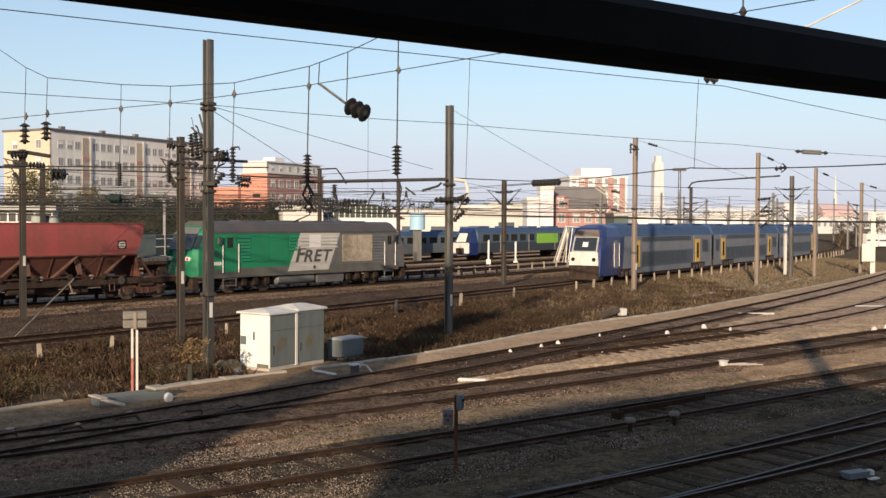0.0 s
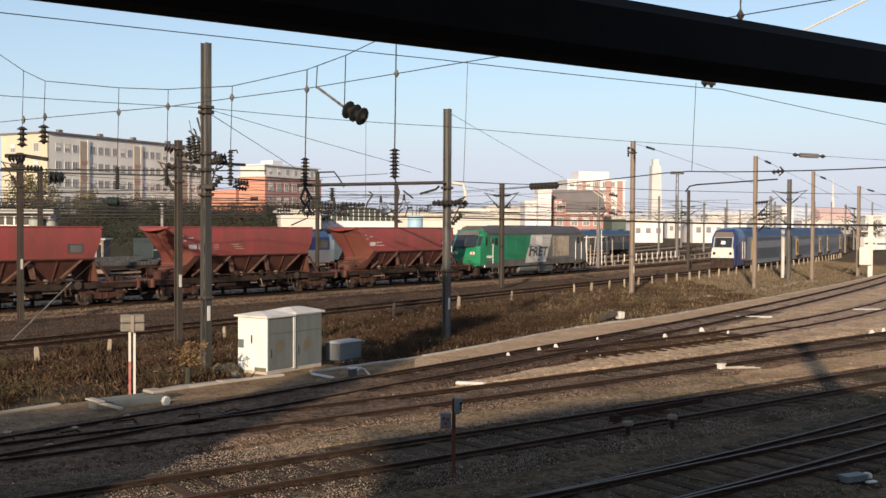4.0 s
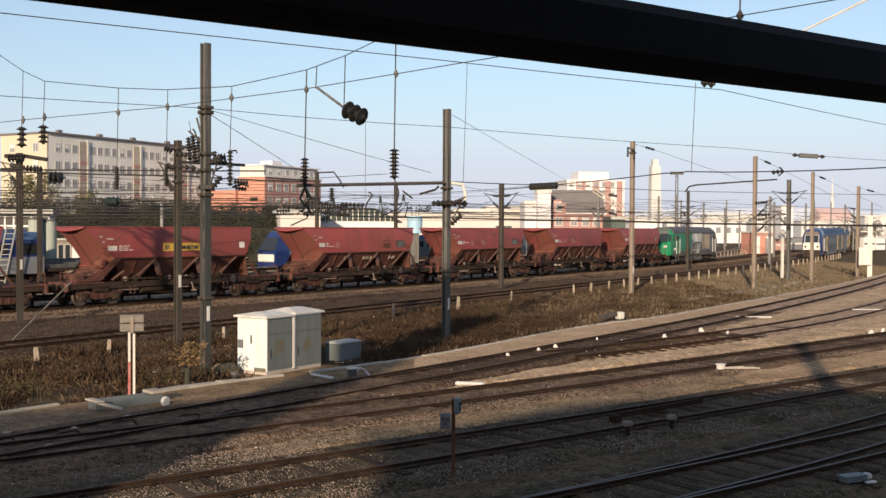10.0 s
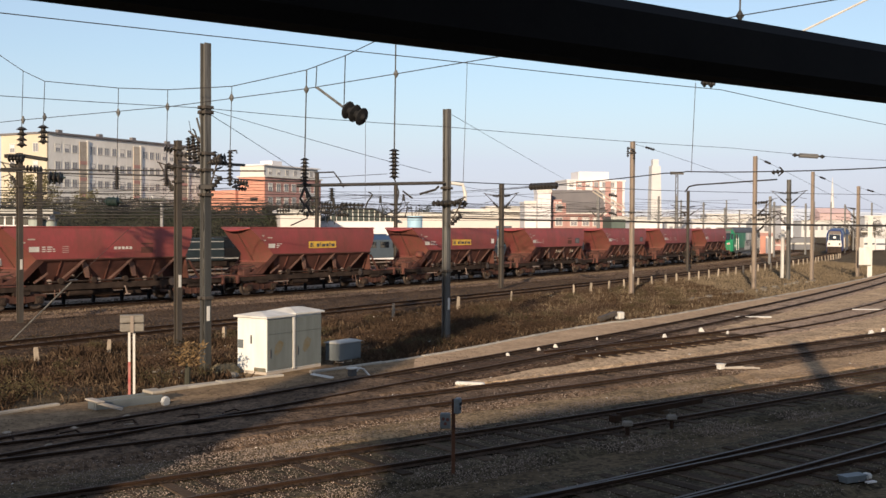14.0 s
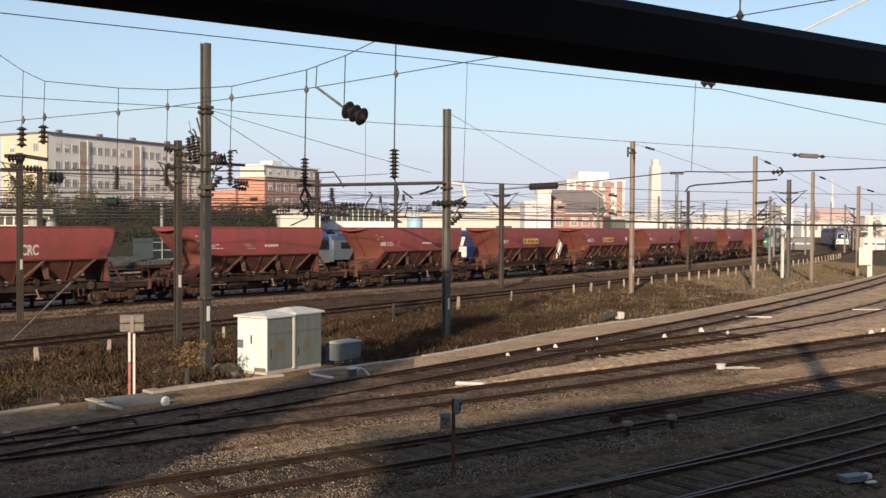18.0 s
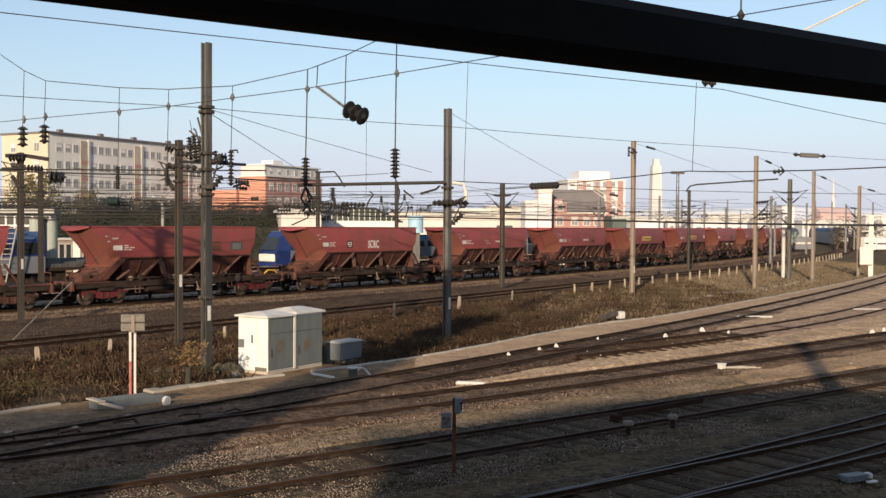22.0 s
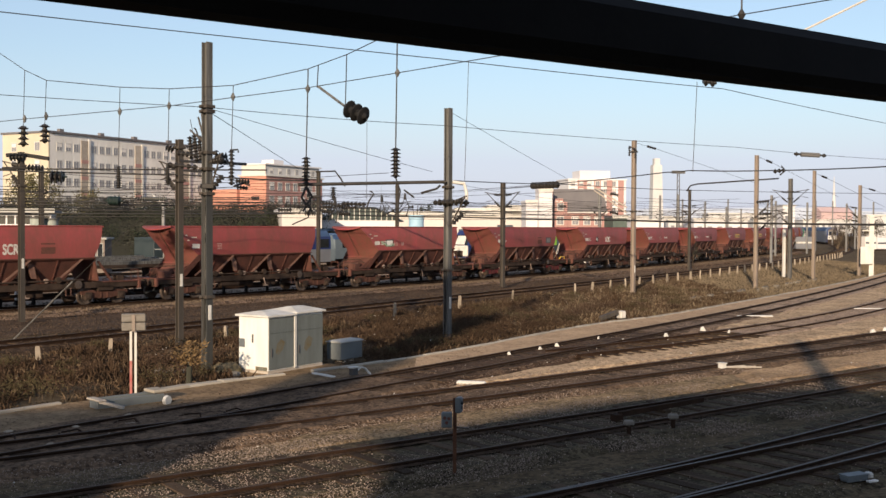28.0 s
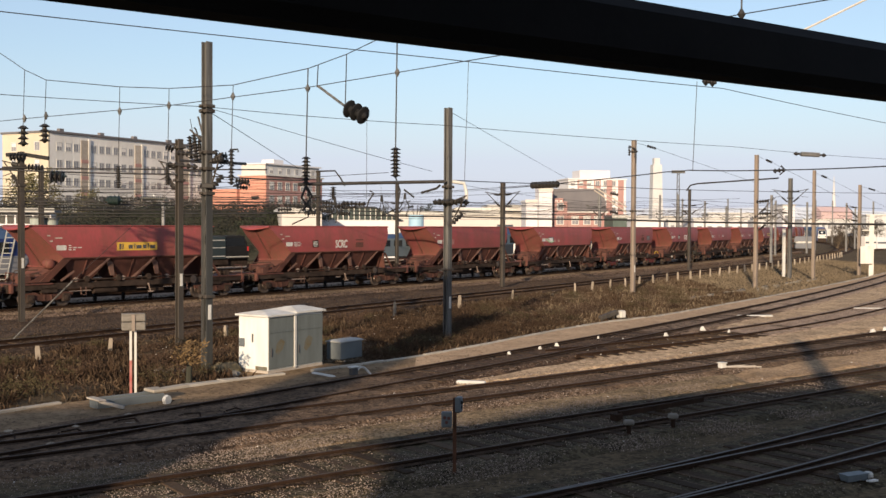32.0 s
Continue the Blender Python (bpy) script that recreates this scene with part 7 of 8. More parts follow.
part("roof", Shape().loft([[(-0.3, -0.3, 7.0), (10.1, -0.3, 7.0), (10.1, 8.3, 7.0), (-0.3, 8.3, 7.0)], [(0.05, 1.3, 11.2), (9.7, 1.3, 11.2), (9.7, 6.5, 11.2), (0.05, 6.5, 11.2)]]), M_slate, house)
part("chimney_stack", Shape().box(-0.35, 0.25, 0.6, 2.6, 6.9, 11.9), M_bldg_pink, house)
part("dormer_wall", Shape().box(0.3, 1.9, -0.35, 0.9, 7.0, 9.4), M_bldg_pink, house, label="brick dormer")
for q in (0.45, 1.25):
    part("dormer_window", Shape().box(q, q + 0.5, -0.4, -0.36, 7.6, 9.0), M_shutter, house)
part("gutter", Shape().box(-0.4, 10.2, -0.45, -0.3, 6.8, 7.05), M_bldg_cream, house)
part("upper_band", Shape().box(2.62, 9.83, -0.06, -0.02, 4.2, 6.75), M_bldg_pink, house, label="pink brick upper storey")
part("gable_bay", Shape().box(0.1, 2.6, -0.6, -0.02, 0, 8.8), M_bldg_pink, house)
for q in (1.3, 4.2, 6.4, 8.4):
    for z in (5.4, 2.6):
        window(house, q, z, y=-0.08 if q > 2 else -0.62, scale=1.0)
window(house, 1.3, 7.9, y=-0.62, scale=0.9)
for q, z in ((4.0, 9.3), (4.3, 8.1), (7.0, 8.6)):
    part("skylight", Shape().box(q, q + 0.7, 0.25 + (z - 7) * 0.6, 0.5 + (z - 7) * 0.6, z, z + 0.5), M_window, house)
flats = thing("tall_flats", "pink and white tall block of flats", "building", pose(39, 330, 0, rz=10))
part("wall", Shape().box(0, 19, 0, 12, 0, 19), M_bldg_white, flats)
part("brick_strip", Shape().box(3, 6, -0.15, 0, 0, 19.3), M_bldg_pink, flats)
part("brick_strip", Shape().box(8.4, 10.6, -0.15, 0, 0, 19.3), M_bldg_pink, flats)
for q in (12.6, 16.4):
    part("brick_strip", Shape().box(q, q + 1.8, -0.15, 0, 0, 19.3), M_bldg_pink, flats)
part("roof", Shape().box(-0.3, 19.3, -0.3, 12.3, 19, 19.4), M_bldg_white, flats)
part("penthouse", Shape().box(4, 14, 1, 9, 19.4, 22), M_bldg_white, flats)
for q in range(7):
    for z in (9.5, 12.5, 15.5, 17.9):
        window(flats, 1.4 + q * 2.7, z, y=-0.02 if q not in (1, 3) else -0.17, scale=1.1)
stack = thing("pale_tower", "pale square tower with a narrower grey top", "tower", pose(79.5, 400, 0, rz=8))
part("shaft", Shape().loft([[(-0.2, -0.2, 0), (4.4, -0.2, 0), (4.4, 4.4, 0), (-0.2, 4.4, 0)], [(0.3, 0.3, 28), (3.7, 0.3, 28), (3.7, 3.7, 28), (0.3, 3.7, 28)]]), M_bldg_grey, stack)
part("top", Shape().box(0.9, 3.1, 0.9, 3.1, 28, 30.5), M_bldg_grey, stack)
mastlight = thing("lighting_mast", "tall lattice lighting mast with a lamp ring", "mast", pose(58, 260, 0))
for q in (-0.4, 0.4):
    part("leg", Shape().tube((q, 0, 0), (q * 0.6, 0, 18), 0.12, n=5), M_steel, mastlight)
for j in range(12):
    part("brace", Shape().tube((-0.38, 0, j * 1.5), (0.36, 0, j * 1.5 + 1.5), 0.06, n=4), M_steel, mastlight)
part("lamp_ring", Shape().box(-1.6, 1.6, -0.4, 0.4, 17.6, 18.3), M_steel, mastlight)
# tile colour is paled to carry the distance haze
M_hazetile = material("hazed_pink_tiles", (0.46, 0.34, 0.33), (0.40, 0.31, 0.31), 0.3, 0.9, fine=4)
church = thing("church", "distant pale church with a haze-paled tile roof and spire", "church", pose(216, 600, 0, rz=12))
part("nave", Shape().box(0, 20, 0, 10, 0, 13), M_hazetile, church)
part("roof", Shape().loft([[(0, -0.5, 13), (0, 5, 16.2), (0, 10.5, 13)], [(20, -0.5, 13), (20, 5, 16.2), (20, 10.5, 13)]]), M_hazetile, church)
part("spire", Shape().tube((11, 5, 16), (11, 5, 34), 1.2, 0.1, n=8), M_bldg_grey, church)
for k, (u, D, w, h, mat) in enumerate(((1225, 300, 16, 6.5, M_bldg_white), (1330, 320, 7, 7, M_bldg_grey), (1382, 420, 5, 13, M_bldg_white), (1180, 420, 18, 7, M_bldg_grey), (1118, 300, 9, 6, M_bldg_white), (1418, 520, 26, 8, M_bldg_grey), (1530, 480, 20, 10, M_bldg_grey), (1100, 500, 30, 9, M_bldg_grey), (1250, 600, 40, 12, M_bldg_grey))):
    fb = hall("distant_building", "distant pale low building beyond the yard", u, D, w, 10, h, 6, mat, M_bldg_white)
    for q in range(int(w / 3)):
        part("window", Shape().box(1 + q * 3, 2.4 + q * 3, -0.08, 0.0, h * 0.45, h * 0.7), M_window, fb)

# things beside the bend
orange_hut = thing("orange_hut", "small orange brick hut with white doors", "hut", pose(52.2, 178, 0, rz=12))
part("wall", Shape().box(0, 4.5, 0, 3, 0, 3.6), M_bldg_orange, orange_hut)
part("roof", Shape().box(-0.2, 4.7, -0.2, 3.2, 3.6, 3.85), M_bldg_cream, orange_hut)
for q, w in ((1.1, 0.8), (3.0, 1.3)):
    part("door", Shape().box(q, q + w, -0.06, -0.002, 0.1, 3.0), M_shutter, orange_hut, label="white door")
part("wall_band", Shape().box(0.1, 4.4, -0.05, -0.002, 3.05, 3.5), M_bldg_pink, orange_hut)
for k, (x, y, w, h, mat) in enumerate(((66.5, 202, 5.5, 2.6, M_tersilver), (61.0, 196, 4.0, 2.2, M_bldg_pink), (80.5, 200, 2.6, 2.7, M_shutter), (84.5, 204, 2.4, 2.5, M_bldg_white))):
    van = thing("stored_container", "pale steel container standing beside the bend", "container", pose(x, y, 0, rz=10 + 4 * k), group="stored containers")
    part("body", Shape().box(0, w, 0, 2.3, 0.25, h), mat, van, bevel=0.05)
    part("base", Shape().box(0.2, w - 0.2, 0.2, 2.1, 0, 0.25), M_bogie, van)
    part("stripe", Shape().box(0.1, w - 0.1, -0.02, -0.002, h * 0.5, h * 0.62), M_white if k < 2 else M_tergrey, van)

# scrub bank and trees before the town
def leaf_cloud(sh_v, sh_f, centre, size, n, leaf, rng, squash=0.8):
    for _ in range(n):
        a, b, r = rng.uniform(0, 6.283), rng.uniform(-1, 1), rng.random() ** 0.4
        q = math.sqrt(1 - b * b)
        c = Vector((centre[0] + size * r * q * math.cos(a), centre[1] + size * r * q * math.sin(a), centre[2] + size * r * b * squash))
        d = Vector((rng.uniform(-1, 1), rng.uniform(-1, 1), rng.uniform(-1, 1))).normalized() * leaf
        e = d.orthogonal().normalized() * leaf * 0.6
        k = len(sh_v)
        sh_v += [tuple(c - d), tuple(c + e), tuple(c + d), tuple(c - e)]
        sh_f.append((k, k + 1, k + 2, k + 3))


rt = random.Random(11)
bank = solid("scrub_bank", Shape().loft([[(x, y0, 0.0), (x + 1, y0 + 6, 3.0 + 1.2 * math.sin(x * 0.21)), (x, y0 + 16, 5.6 + 0.8 * math.sin(x * 0.13)), (x, y0 + 40, 6.0)] for x, y0 in [(-95 + i * 5, 108 + i * 1.3) for i in range(17)]], closed=False, caps=False), M_leaf_dry, "earth bank overgrown with scrub", "bank", kind="structure")
for name, mat, lab, leaf, count in (("bank_scrub", M_leaf_dry, "bare brown scrub over the bank", 0.11, 420), ("bank_bushes", M_leaf, "dark green bushes over the bank", 0.10, 260)):
    sh = Shape()
    for _ in range(count):
        i, f = rt.uniform(0, 16), rt.random()
        c = (-95 + i * 5, 108 + i * 1.3 + f * 18, 1.2 + 5.0 * min(1, f * 1.4) + rt.uniform(-0.6, 0.8))
        leaf_cloud(sh.v, sh.f, c, rt.uniform(0.9, 2.0), 120, leaf, rt)
    ob = solid(name, sh, mat, lab, "scrub", kind="stuff")


def tree(x, y, h, mat, seed, spread=0.34, bare=False, label="small dark evergreen tree"):
    r = random.Random(seed)
    t = thing("tree", label, "tree", pose(x, y, 0))
    tr = Shape().tube((0, 0, -0.1), (0.1, 0, h * 0.45), h * 0.028, h * 0.018, n=7).tube((0.1, 0, h * 0.45), (0, 0.1, h * 0.9), h * 0.018, h * 0.005, n=6)
    tips = []
    for i in range(14):
        a, z = i * 2.4, h * (0.3 + 0.045 * i)
        reach = h * spread * (1.1 - z / h * 0.8)
        tip = (reach * math.cos(a), reach * math.sin(a), z + reach * 0.5)
        tr.tube((0.05, 0, z), tip, h * 0.008, h * 0.002, n=4)
        tips.append(tip)
    part("trunk", tr, M_bark, t)
    sh = Shape()
    for tip in tips:
        for _ in range(3):
            c = [q * r.uniform(0.5, 1.05) if k < 2 else q + r.uniform(-0.4, 0.5) for k, q in enumerate(tip)]
            leaf_cloud(sh.v, sh.f, c, h * 0.1, 10 if bare else 34, h * 0.016, r)
    part("crown", sh, mat, t)
    return t


for k, (x, y, h) in enumerate(((-20.5, 160, 7.8), (-16.5, 165, 7.6), (-13.5, 158, 7.2), (-23.5, 168, 7.6), (-10.5, 170, 7.2), (-4, 215, 8.5), (-45, 150, 8.8), (-41, 147, 8.4), (-52, 152, 9.2), (-58, 150, 11.6), (-36, 155, 8.6), (-61, 152, 11.4))):
    tree(x, y, h, M_leaf if k < 6 else M_olive if k in (8, 9, 11) else M_leaf_dry, 20 + k, bare=k in (6, 7, 10), label="small dark evergreen tree" if k < 6 else "olive tree on the bank" if k in (8, 9, 11) else "dull leafless tree on the bank")
for k, (x, y, h) in enumerate(((-31.5, 139, 6.6), (-29, 141, 7.0), (-27, 138, 6.2), (-25, 142, 6.8), (-23, 140, 6.2), (-33.5, 142, 7.2))):
    tree(x, y, h, M_leaf_dry, 120 + k, spread=0.42, label="dull olive leafless tree on the bank")
hall("green_shed", "dull green clad shed beside the brick house", 1082, 182, 2.5, 6, 5.9, 6, material("dull_green_cladding", (0.06, 0.085, 0.07), (0.08, 0.10, 0.088), 0.5, 0.7), M_tergrey, 0.1)
for k, (x, y, h) in enumerate(((95, 232, 5.5), (99, 240, 5.8), (103, 236, 5.0), (108, 246, 6.0), (113, 250, 5.6), (28, 118, 2.2), (57.8, 177, 3.6), (56.4, 180, 3.0))):
    tree(x, y, h, M_leaf_dry, 50 + k, spread=0.5, label="brown bare bush beside the curve")
def bush(x, y, w, h, seed):
    r = random.Random(seed)
    b = thing("bush", "dense dark brown leafless bush beside the curve", "bush", pose(x, y, 0), group="brown bushes by the curve")
    stems, twigs = Shape(), Shape()
    for i in range(16):
        a = i * 2.4
        tip = (w * 0.42 * math.cos(a), w * 0.3 * math.sin(a), h * r.uniform(0.65, 0.95))
        stems.tube((0.15 * math.cos(a), 0.15 * math.sin(a), -0.1), tip, 0.06, 0.015, n=4)
    for i in range(90):
        a, q, z = r.uniform(0, 6.28), math.sqrt(r.random()), r.uniform(0.08, 0.92)
        reach = w * 0.5 * q * math.sqrt(max(0.1, 1 - (z - 0.35) ** 2 / 0.45))
        leaf_cloud(twigs.v, twigs.f, (reach * math.cos(a), reach * 0.7 * math.sin(a), h * z), h * 0.12, 30, 0.09, r)
    part("stem", stems, M_bark, b)
    part("crown", twigs, M_brownbush, b)


for k, (x, y, w, h) in enumerate(((83.0, 221, 3.6, 5.0), (85.6, 223, 4.0, 5.5), (88.2, 222, 3.6, 5.1))):
    bush(x, y, w, h, 70 + k)
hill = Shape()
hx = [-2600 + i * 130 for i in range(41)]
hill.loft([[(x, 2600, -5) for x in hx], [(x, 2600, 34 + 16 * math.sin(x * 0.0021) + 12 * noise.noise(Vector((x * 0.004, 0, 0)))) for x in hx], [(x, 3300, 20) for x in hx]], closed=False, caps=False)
# haze is put into the hills' pale blue base colour
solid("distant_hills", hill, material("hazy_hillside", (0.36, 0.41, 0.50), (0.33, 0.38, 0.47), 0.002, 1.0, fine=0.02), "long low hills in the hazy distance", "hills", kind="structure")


# clutter on the sidings
for x, y, w, rz in ((2.23, 35.49, 0.22, 10), (3.42, 36.98, 0.24, 40), (4.13, 38.04, 0.26, 0), (4.54, 37.2, 0.16, 20), (6.04, 40.77, 0.2, 65), (6.88, 40.02, 0.18, 15), (8.89, 41.73, 0.3, 30), (10.99, 44.29, 0.34, 5), (11.87, 43.41, 0.24, 50), (8.51, 38.77, 0.16, 70), (17.79, 43.25, 0.42, 20), (18.67, 44.21, 0.42, 60)):
    w *= 0.38
    solid("white_marker", Shape().loft([[(-w, -w * 0.5, -0.05), (w, -w * 0.5, -0.05), (w, w * 0.5, -0.05), (-w, w * 0.5, -0.05)], [(-w * 0.7, -w * 0.3, w * 0.9), (0.1 * w, -w * 0.3, w * 1.1), (0.1 * w, w * 0.3, w * 1.1), (-w * 0.7, w * 0.3, w * 0.9)]]), M_white,
          "small white-painted wedge beside a sleeper end", "marker", pose(x, y, 0.05, rz=rz), group="white markers", bevel=0.015)
for x, y, l, rz in ((0.77, 29.13, 0.42, -12), (15.3, 51.38, 0.9, 5), (23.03, 56.37, 0.95, 0), (-3.5, 30.3, 0.52, -48)):
    solid("white_slab", Shape().box(-l, l, -0.1, 0.1, -0.03, 0.08), M_white, "broken white concrete slab lying by the rails", "slab", pose(x, y, 0.0, rz=rz), bevel=0.04, group="white slabs")
lever = thing("point_lever", "white point lever box with rodding", "point machine", pose(8.65, 32.4, 0, rz=30) @ Matrix.Scale(0.7, 4))
part("box", Shape().box(-0.15, 0.15, -0.13, 0.13, 0, 0.25), M_white, lever, bevel=0.03)
part("lid", Shape().box(-0.17, 0.17, -0.15, 0.15, 0.25, 0.29), M_white, lever)
for k in range(3):
    part("rod", Shape().tube((0.2, -0.1 + 0.1 * k, 0.08), (1.9, -0.5 + 0.35 * k, 0.03), 0.03, n=6), M_concrete, lever)
tr = thing("cable_trough", "grey concrete cable trough with pale coping", "trough", pose(-8.15, 24.5, 0, rz=44))
part("side", Shape().box(0, 1.75, 0, 0.06, -0.05, 0.24), M_boxgrey, tr, bevel=0.015, label="grey-green trough side")
part("side", Shape().box(0, 1.75, 0.36, 0.42, -0.05, 0.26), M_boxgrey, tr, bevel=0.015, label="grey-green trough side")
part("end_wall", Shape().box(0.0, 0.06, 0.064, 0.356, -0.05, 0.22), M_boxgrey, tr)
part("floor_slab", Shape().box(0.064, 1.7, 0.064, 0.356, -0.05, 0.03), M_board, tr)
part("coping", Shape().box(-0.06, 0.14, -0.2, 0.46, 0.242, 0.285), M_concrete, tr, bevel=0.015)
part("coping", Shape().beam((0.02, -0.1, 0.24), (0.42, -0.5, 0.1), 0.1, 0.06), M_concrete, tr)
part("end_cap", Shape().box(1.45, 1.82, 0.0, 0.5, 0.264, 0.34), M_kerb, tr, bevel=0.02)
for k, (x, y, l) in enumerate(((-7.3, 27.45, 0.62), (-6.55, 28.35, 0.56), (-5.95, 29.05, 0.36))):
    solid("edging_board", Shape().box(-l, l, -0.15, 0.15, 0.02, 0.11), M_kerb, "broad pale concrete edging board beside the path", "slab", pose(x, y, 0, ry=(-2, 1, 2)[k], rz=(49, 50, 48)[k]), group="edging boards by the trough", bevel=0.02)
lamp = thing("hand_point_weight", "white painted point lever weight", "point machine", pose(-6.72, 25.3, 0, rz=60) @ Matrix.Scale(0.85, 4))
part("weight", Shape().tube((0, -0.06, 0.16), (0, 0.06, 0.16), 0.15, n=8), M_white, lamp, bevel=0.02)
part("arm", Shape().beam((0, 0, 0.1), (0.5, 0.25, 0.05), 0.06, 0.05), M_rust, lamp)
for x, y, rz in ((-6.95, 22.95, 20), (-7.75, 21.7, 35), (-8.85, 21.05, 10), (-4.9, 24.3, 50), (-5.7, 23.7, 0)):
    g = thing("point_rodding", "rusty rodding crank on a pale bracket", "point machine", pose(x, y, 0, rz=rz) @ Matrix.Scale(0.7, 4), group="point rodding cranks")
    part("bracket", Shape().box(-0.16, 0.12, -0.07, 0.07, 0, 0.07), M_concrete, g, bevel=0.02)
    part("crank", Shape().beam((-0.3, 0, 0.13), (0.2, 0.12, 0.15), 0.05, 0.04).beam((0.2, 0.12, 0.15), (0.32, -0.3, 0.06), 0.05, 0.04).beam((-0.35, 0.05, 0.1), (-0.5, -0.25, 0.05), 0.06, 0.04), M_rust, g)
    part("cover_plate", Shape().add([(-0.2, -0.3, 0.02), (0.15, -0.34, 0.03), (0.2, -0.2, 0.09), (-0.1, -0.17, 0.08), (-0.2, -0.3, -0.03), (0.15, -0.34, -0.03), (0.2, -0.2, -0.03), (-0.1, -0.17, -0.03)], [(0, 1, 2, 3), (7, 6, 5, 4), (0, 4, 5, 1), (1, 5, 6, 2), (2, 6, 7, 3), (3, 7, 4, 0)]), M_concrete, g, label="crumpled pale cover plate")
sb = thing("junction_box", "small dark junction box with a white lid", "cabinet", pose(-2.62, 30.3, 0, rz=45) @ Matrix.Scale(0.62, 4))
part("body", Shape().box(-0.16, 0.16, -0.13, 0.13, 0, 0.42), M_locodark, sb)
part("lid", Shape().box(-0.25, 0.25, -0.18, 0.18, 0.42, 0.5), M_white, sb, bevel=0.03)
part("conduit", Shape().line([(0.16, 0, 0.26), (0.5, 0.05, 0.42), (0.66, -0.05, 0.36), (0.86, -0.3, 0.0)], 0.055), M_white, sb, label="bent white conduit")
for x, y in ((3.91, 21.96), (5.01, 22.72)):
    p = thing("pedestal", "small grey rail-side pedestal with a rounded cap", "pedestal", pose(x, y, 0), group="rail-side pedestals")
    part("stem", Shape().tube((0, 0, -0.05), (0, 0, 0.22), 0.05), M_rust, p)
    part("cap", Shape().box(-0.11, 0.11, -0.07, 0.07, 0.22, 0.34), M_board, p, bevel=0.03)
bb = thing("battery_box", "pale blue-grey steel box with a white end block", "cabinet", pose(7.2, 18.2, 0, rz=25) @ Matrix.Scale(0.52, 4))
part("body", Shape().box(-0.5, 0.42, -0.2, 0.2, 0, 0.2), M_boxgrey, bb, bevel=0.02)
part("lid", Shape().box(-0.52, 0.44, -0.22, 0.22, 0.2, 0.23), M_boxgrey, bb)
part("end_block", Shape().box(0.5, 0.75, -0.15, 0.15, 0, 0.22), M_white, bb, bevel=0.06)
part("cable_board", Shape().box(0.2, 0.6, -0.45, -0.3, 0, 0.05), M_shutter, bb)
ob = thing("fallen_post", "toppled concrete post lying in the grass", "post", pose(7.7, 48.6, 0.1, rz=35))
part("shaft", Shape().beam((-0.6, 0, 0.05), (0.5, 0, 0.3), 0.22, 0.2), M_steel_dark, ob, bevel=0.02)
part("head", Shape().box(0.6, 0.95, -0.15, 0.2, 0.0, 0.35), M_white, ob, bevel=0.05)


def rock(x, y, r, label, mat, seed):
    """A rough stone half sunk in the ground."""
    q = random.Random(seed)
    rings = []
    for k, (z, w) in enumerate(((-0.2, 0.8), (0.1, 1.0), (0.45, 0.85), (0.7, 0.45), (0.78, 0.1))):
        rings.append([(r * w * q.uniform(0.8, 1.15) * math.cos(i * math.pi / 4), r * w * q.uniform(0.8, 1.15) * math.sin(i * math.pi / 4), r * z * q.uniform(0.85, 1.1)) for i in range(8)])
    return solid("rock", Shape().loft([g + [g[0]] for g in rings], closed=False, caps=False), mat, label, "rock", pose(x, y, 0, rz=q.uniform(0, 90)))


M_whitelump = material("broken_white_concrete", (0.38, 0.33, 0.26), (0.2, 0.165, 0.12), 7, 0.9, bump=0.6, fine=20)
M_rock = material("mossy_rock", (0.15, 0.12, 0.08), (0.085, 0.075, 0.045), 5, 0.95, bump=0.8, fine=22)
for k, (x, y, r) in enumerate(((-6.35, 31.0, 0.42), (-6.75, 31.5, 0.3), (-8.4, 30.8, 0.2), (-8.1, 30.95, 0.16), (-7.75, 31.1, 0.13), (-6.1, 30.4, 0.2))):
    rock(x, y, r, "mossy brown rock lying in the grass" if r > 0.25 else "small grey stone lying in the grass", M_rock if r > 0.25 else M_board, 60 + k)
for k, (x, y, r) in enumerate(((-9.1, 21.75, 0.17), (-8.95, 21.55, 0.12), (-7.9, 22.3, 0.17), (-7.65, 22.2, 0.1), (-7.15, 23.65, 0.19), (-6.9, 23.75, 0.12), (-6.96, 21.65, 0.12), (-6.3, 23.8, 0.08), (-5.6, 24.2, 0.08), (-7.7, 20.45, 0.2), (-4.4, 22.6, 0.09), (-5.2, 21.4, 0.07))):
    rock(x, y, r * 0.75, "broken white concrete lump beside the points", M_whitelump, 200 + k)
spare = thing("spare_rail", "dark rusty length of rail lying in the track", "rail", pose(3.97, 23.6, 0.1, rz=40.8))
part("rail", Shape().beam((0, 0, 0.06), (3.2, 0, 0.06), 0.07, 0.12), M_rust, spare)
part("chock", Shape().box(-0.2, 0.05, -0.1, 0.1, -0.08, 0.08), M_rust, spare, bevel=0.02)
part("chock", Shape().box(1.5, 1.7, -0.16, 0.16, -0.1, 0.0), M_sleeper, spare)
for k in range(18):
    f = k / 17
    a, b, h = random.uniform(0.15, 0.5), random.uniform(0.08, 0.18), random.uniform(0.04, 0.09)
    solid("edging_slab", Shape().box(-a, a, -b, b, -0.1, h), M_board, "weathered pale edging slab sunk in the verge", "slab", pose(15.4 + 15.5 * f + random.uniform(-0.4, 0.4), 64.2 + 23.5 * f + random.uniform(-0.4, 0.4), 0, ry=random.uniform(-6, 6), rz=56 + random.uniform(-14, 14)), group="edging slabs in the verge", bevel=0.02)


# path and kerb
path = thing("path", "sandy concrete path between kerb and siding", "path", kind="structure")


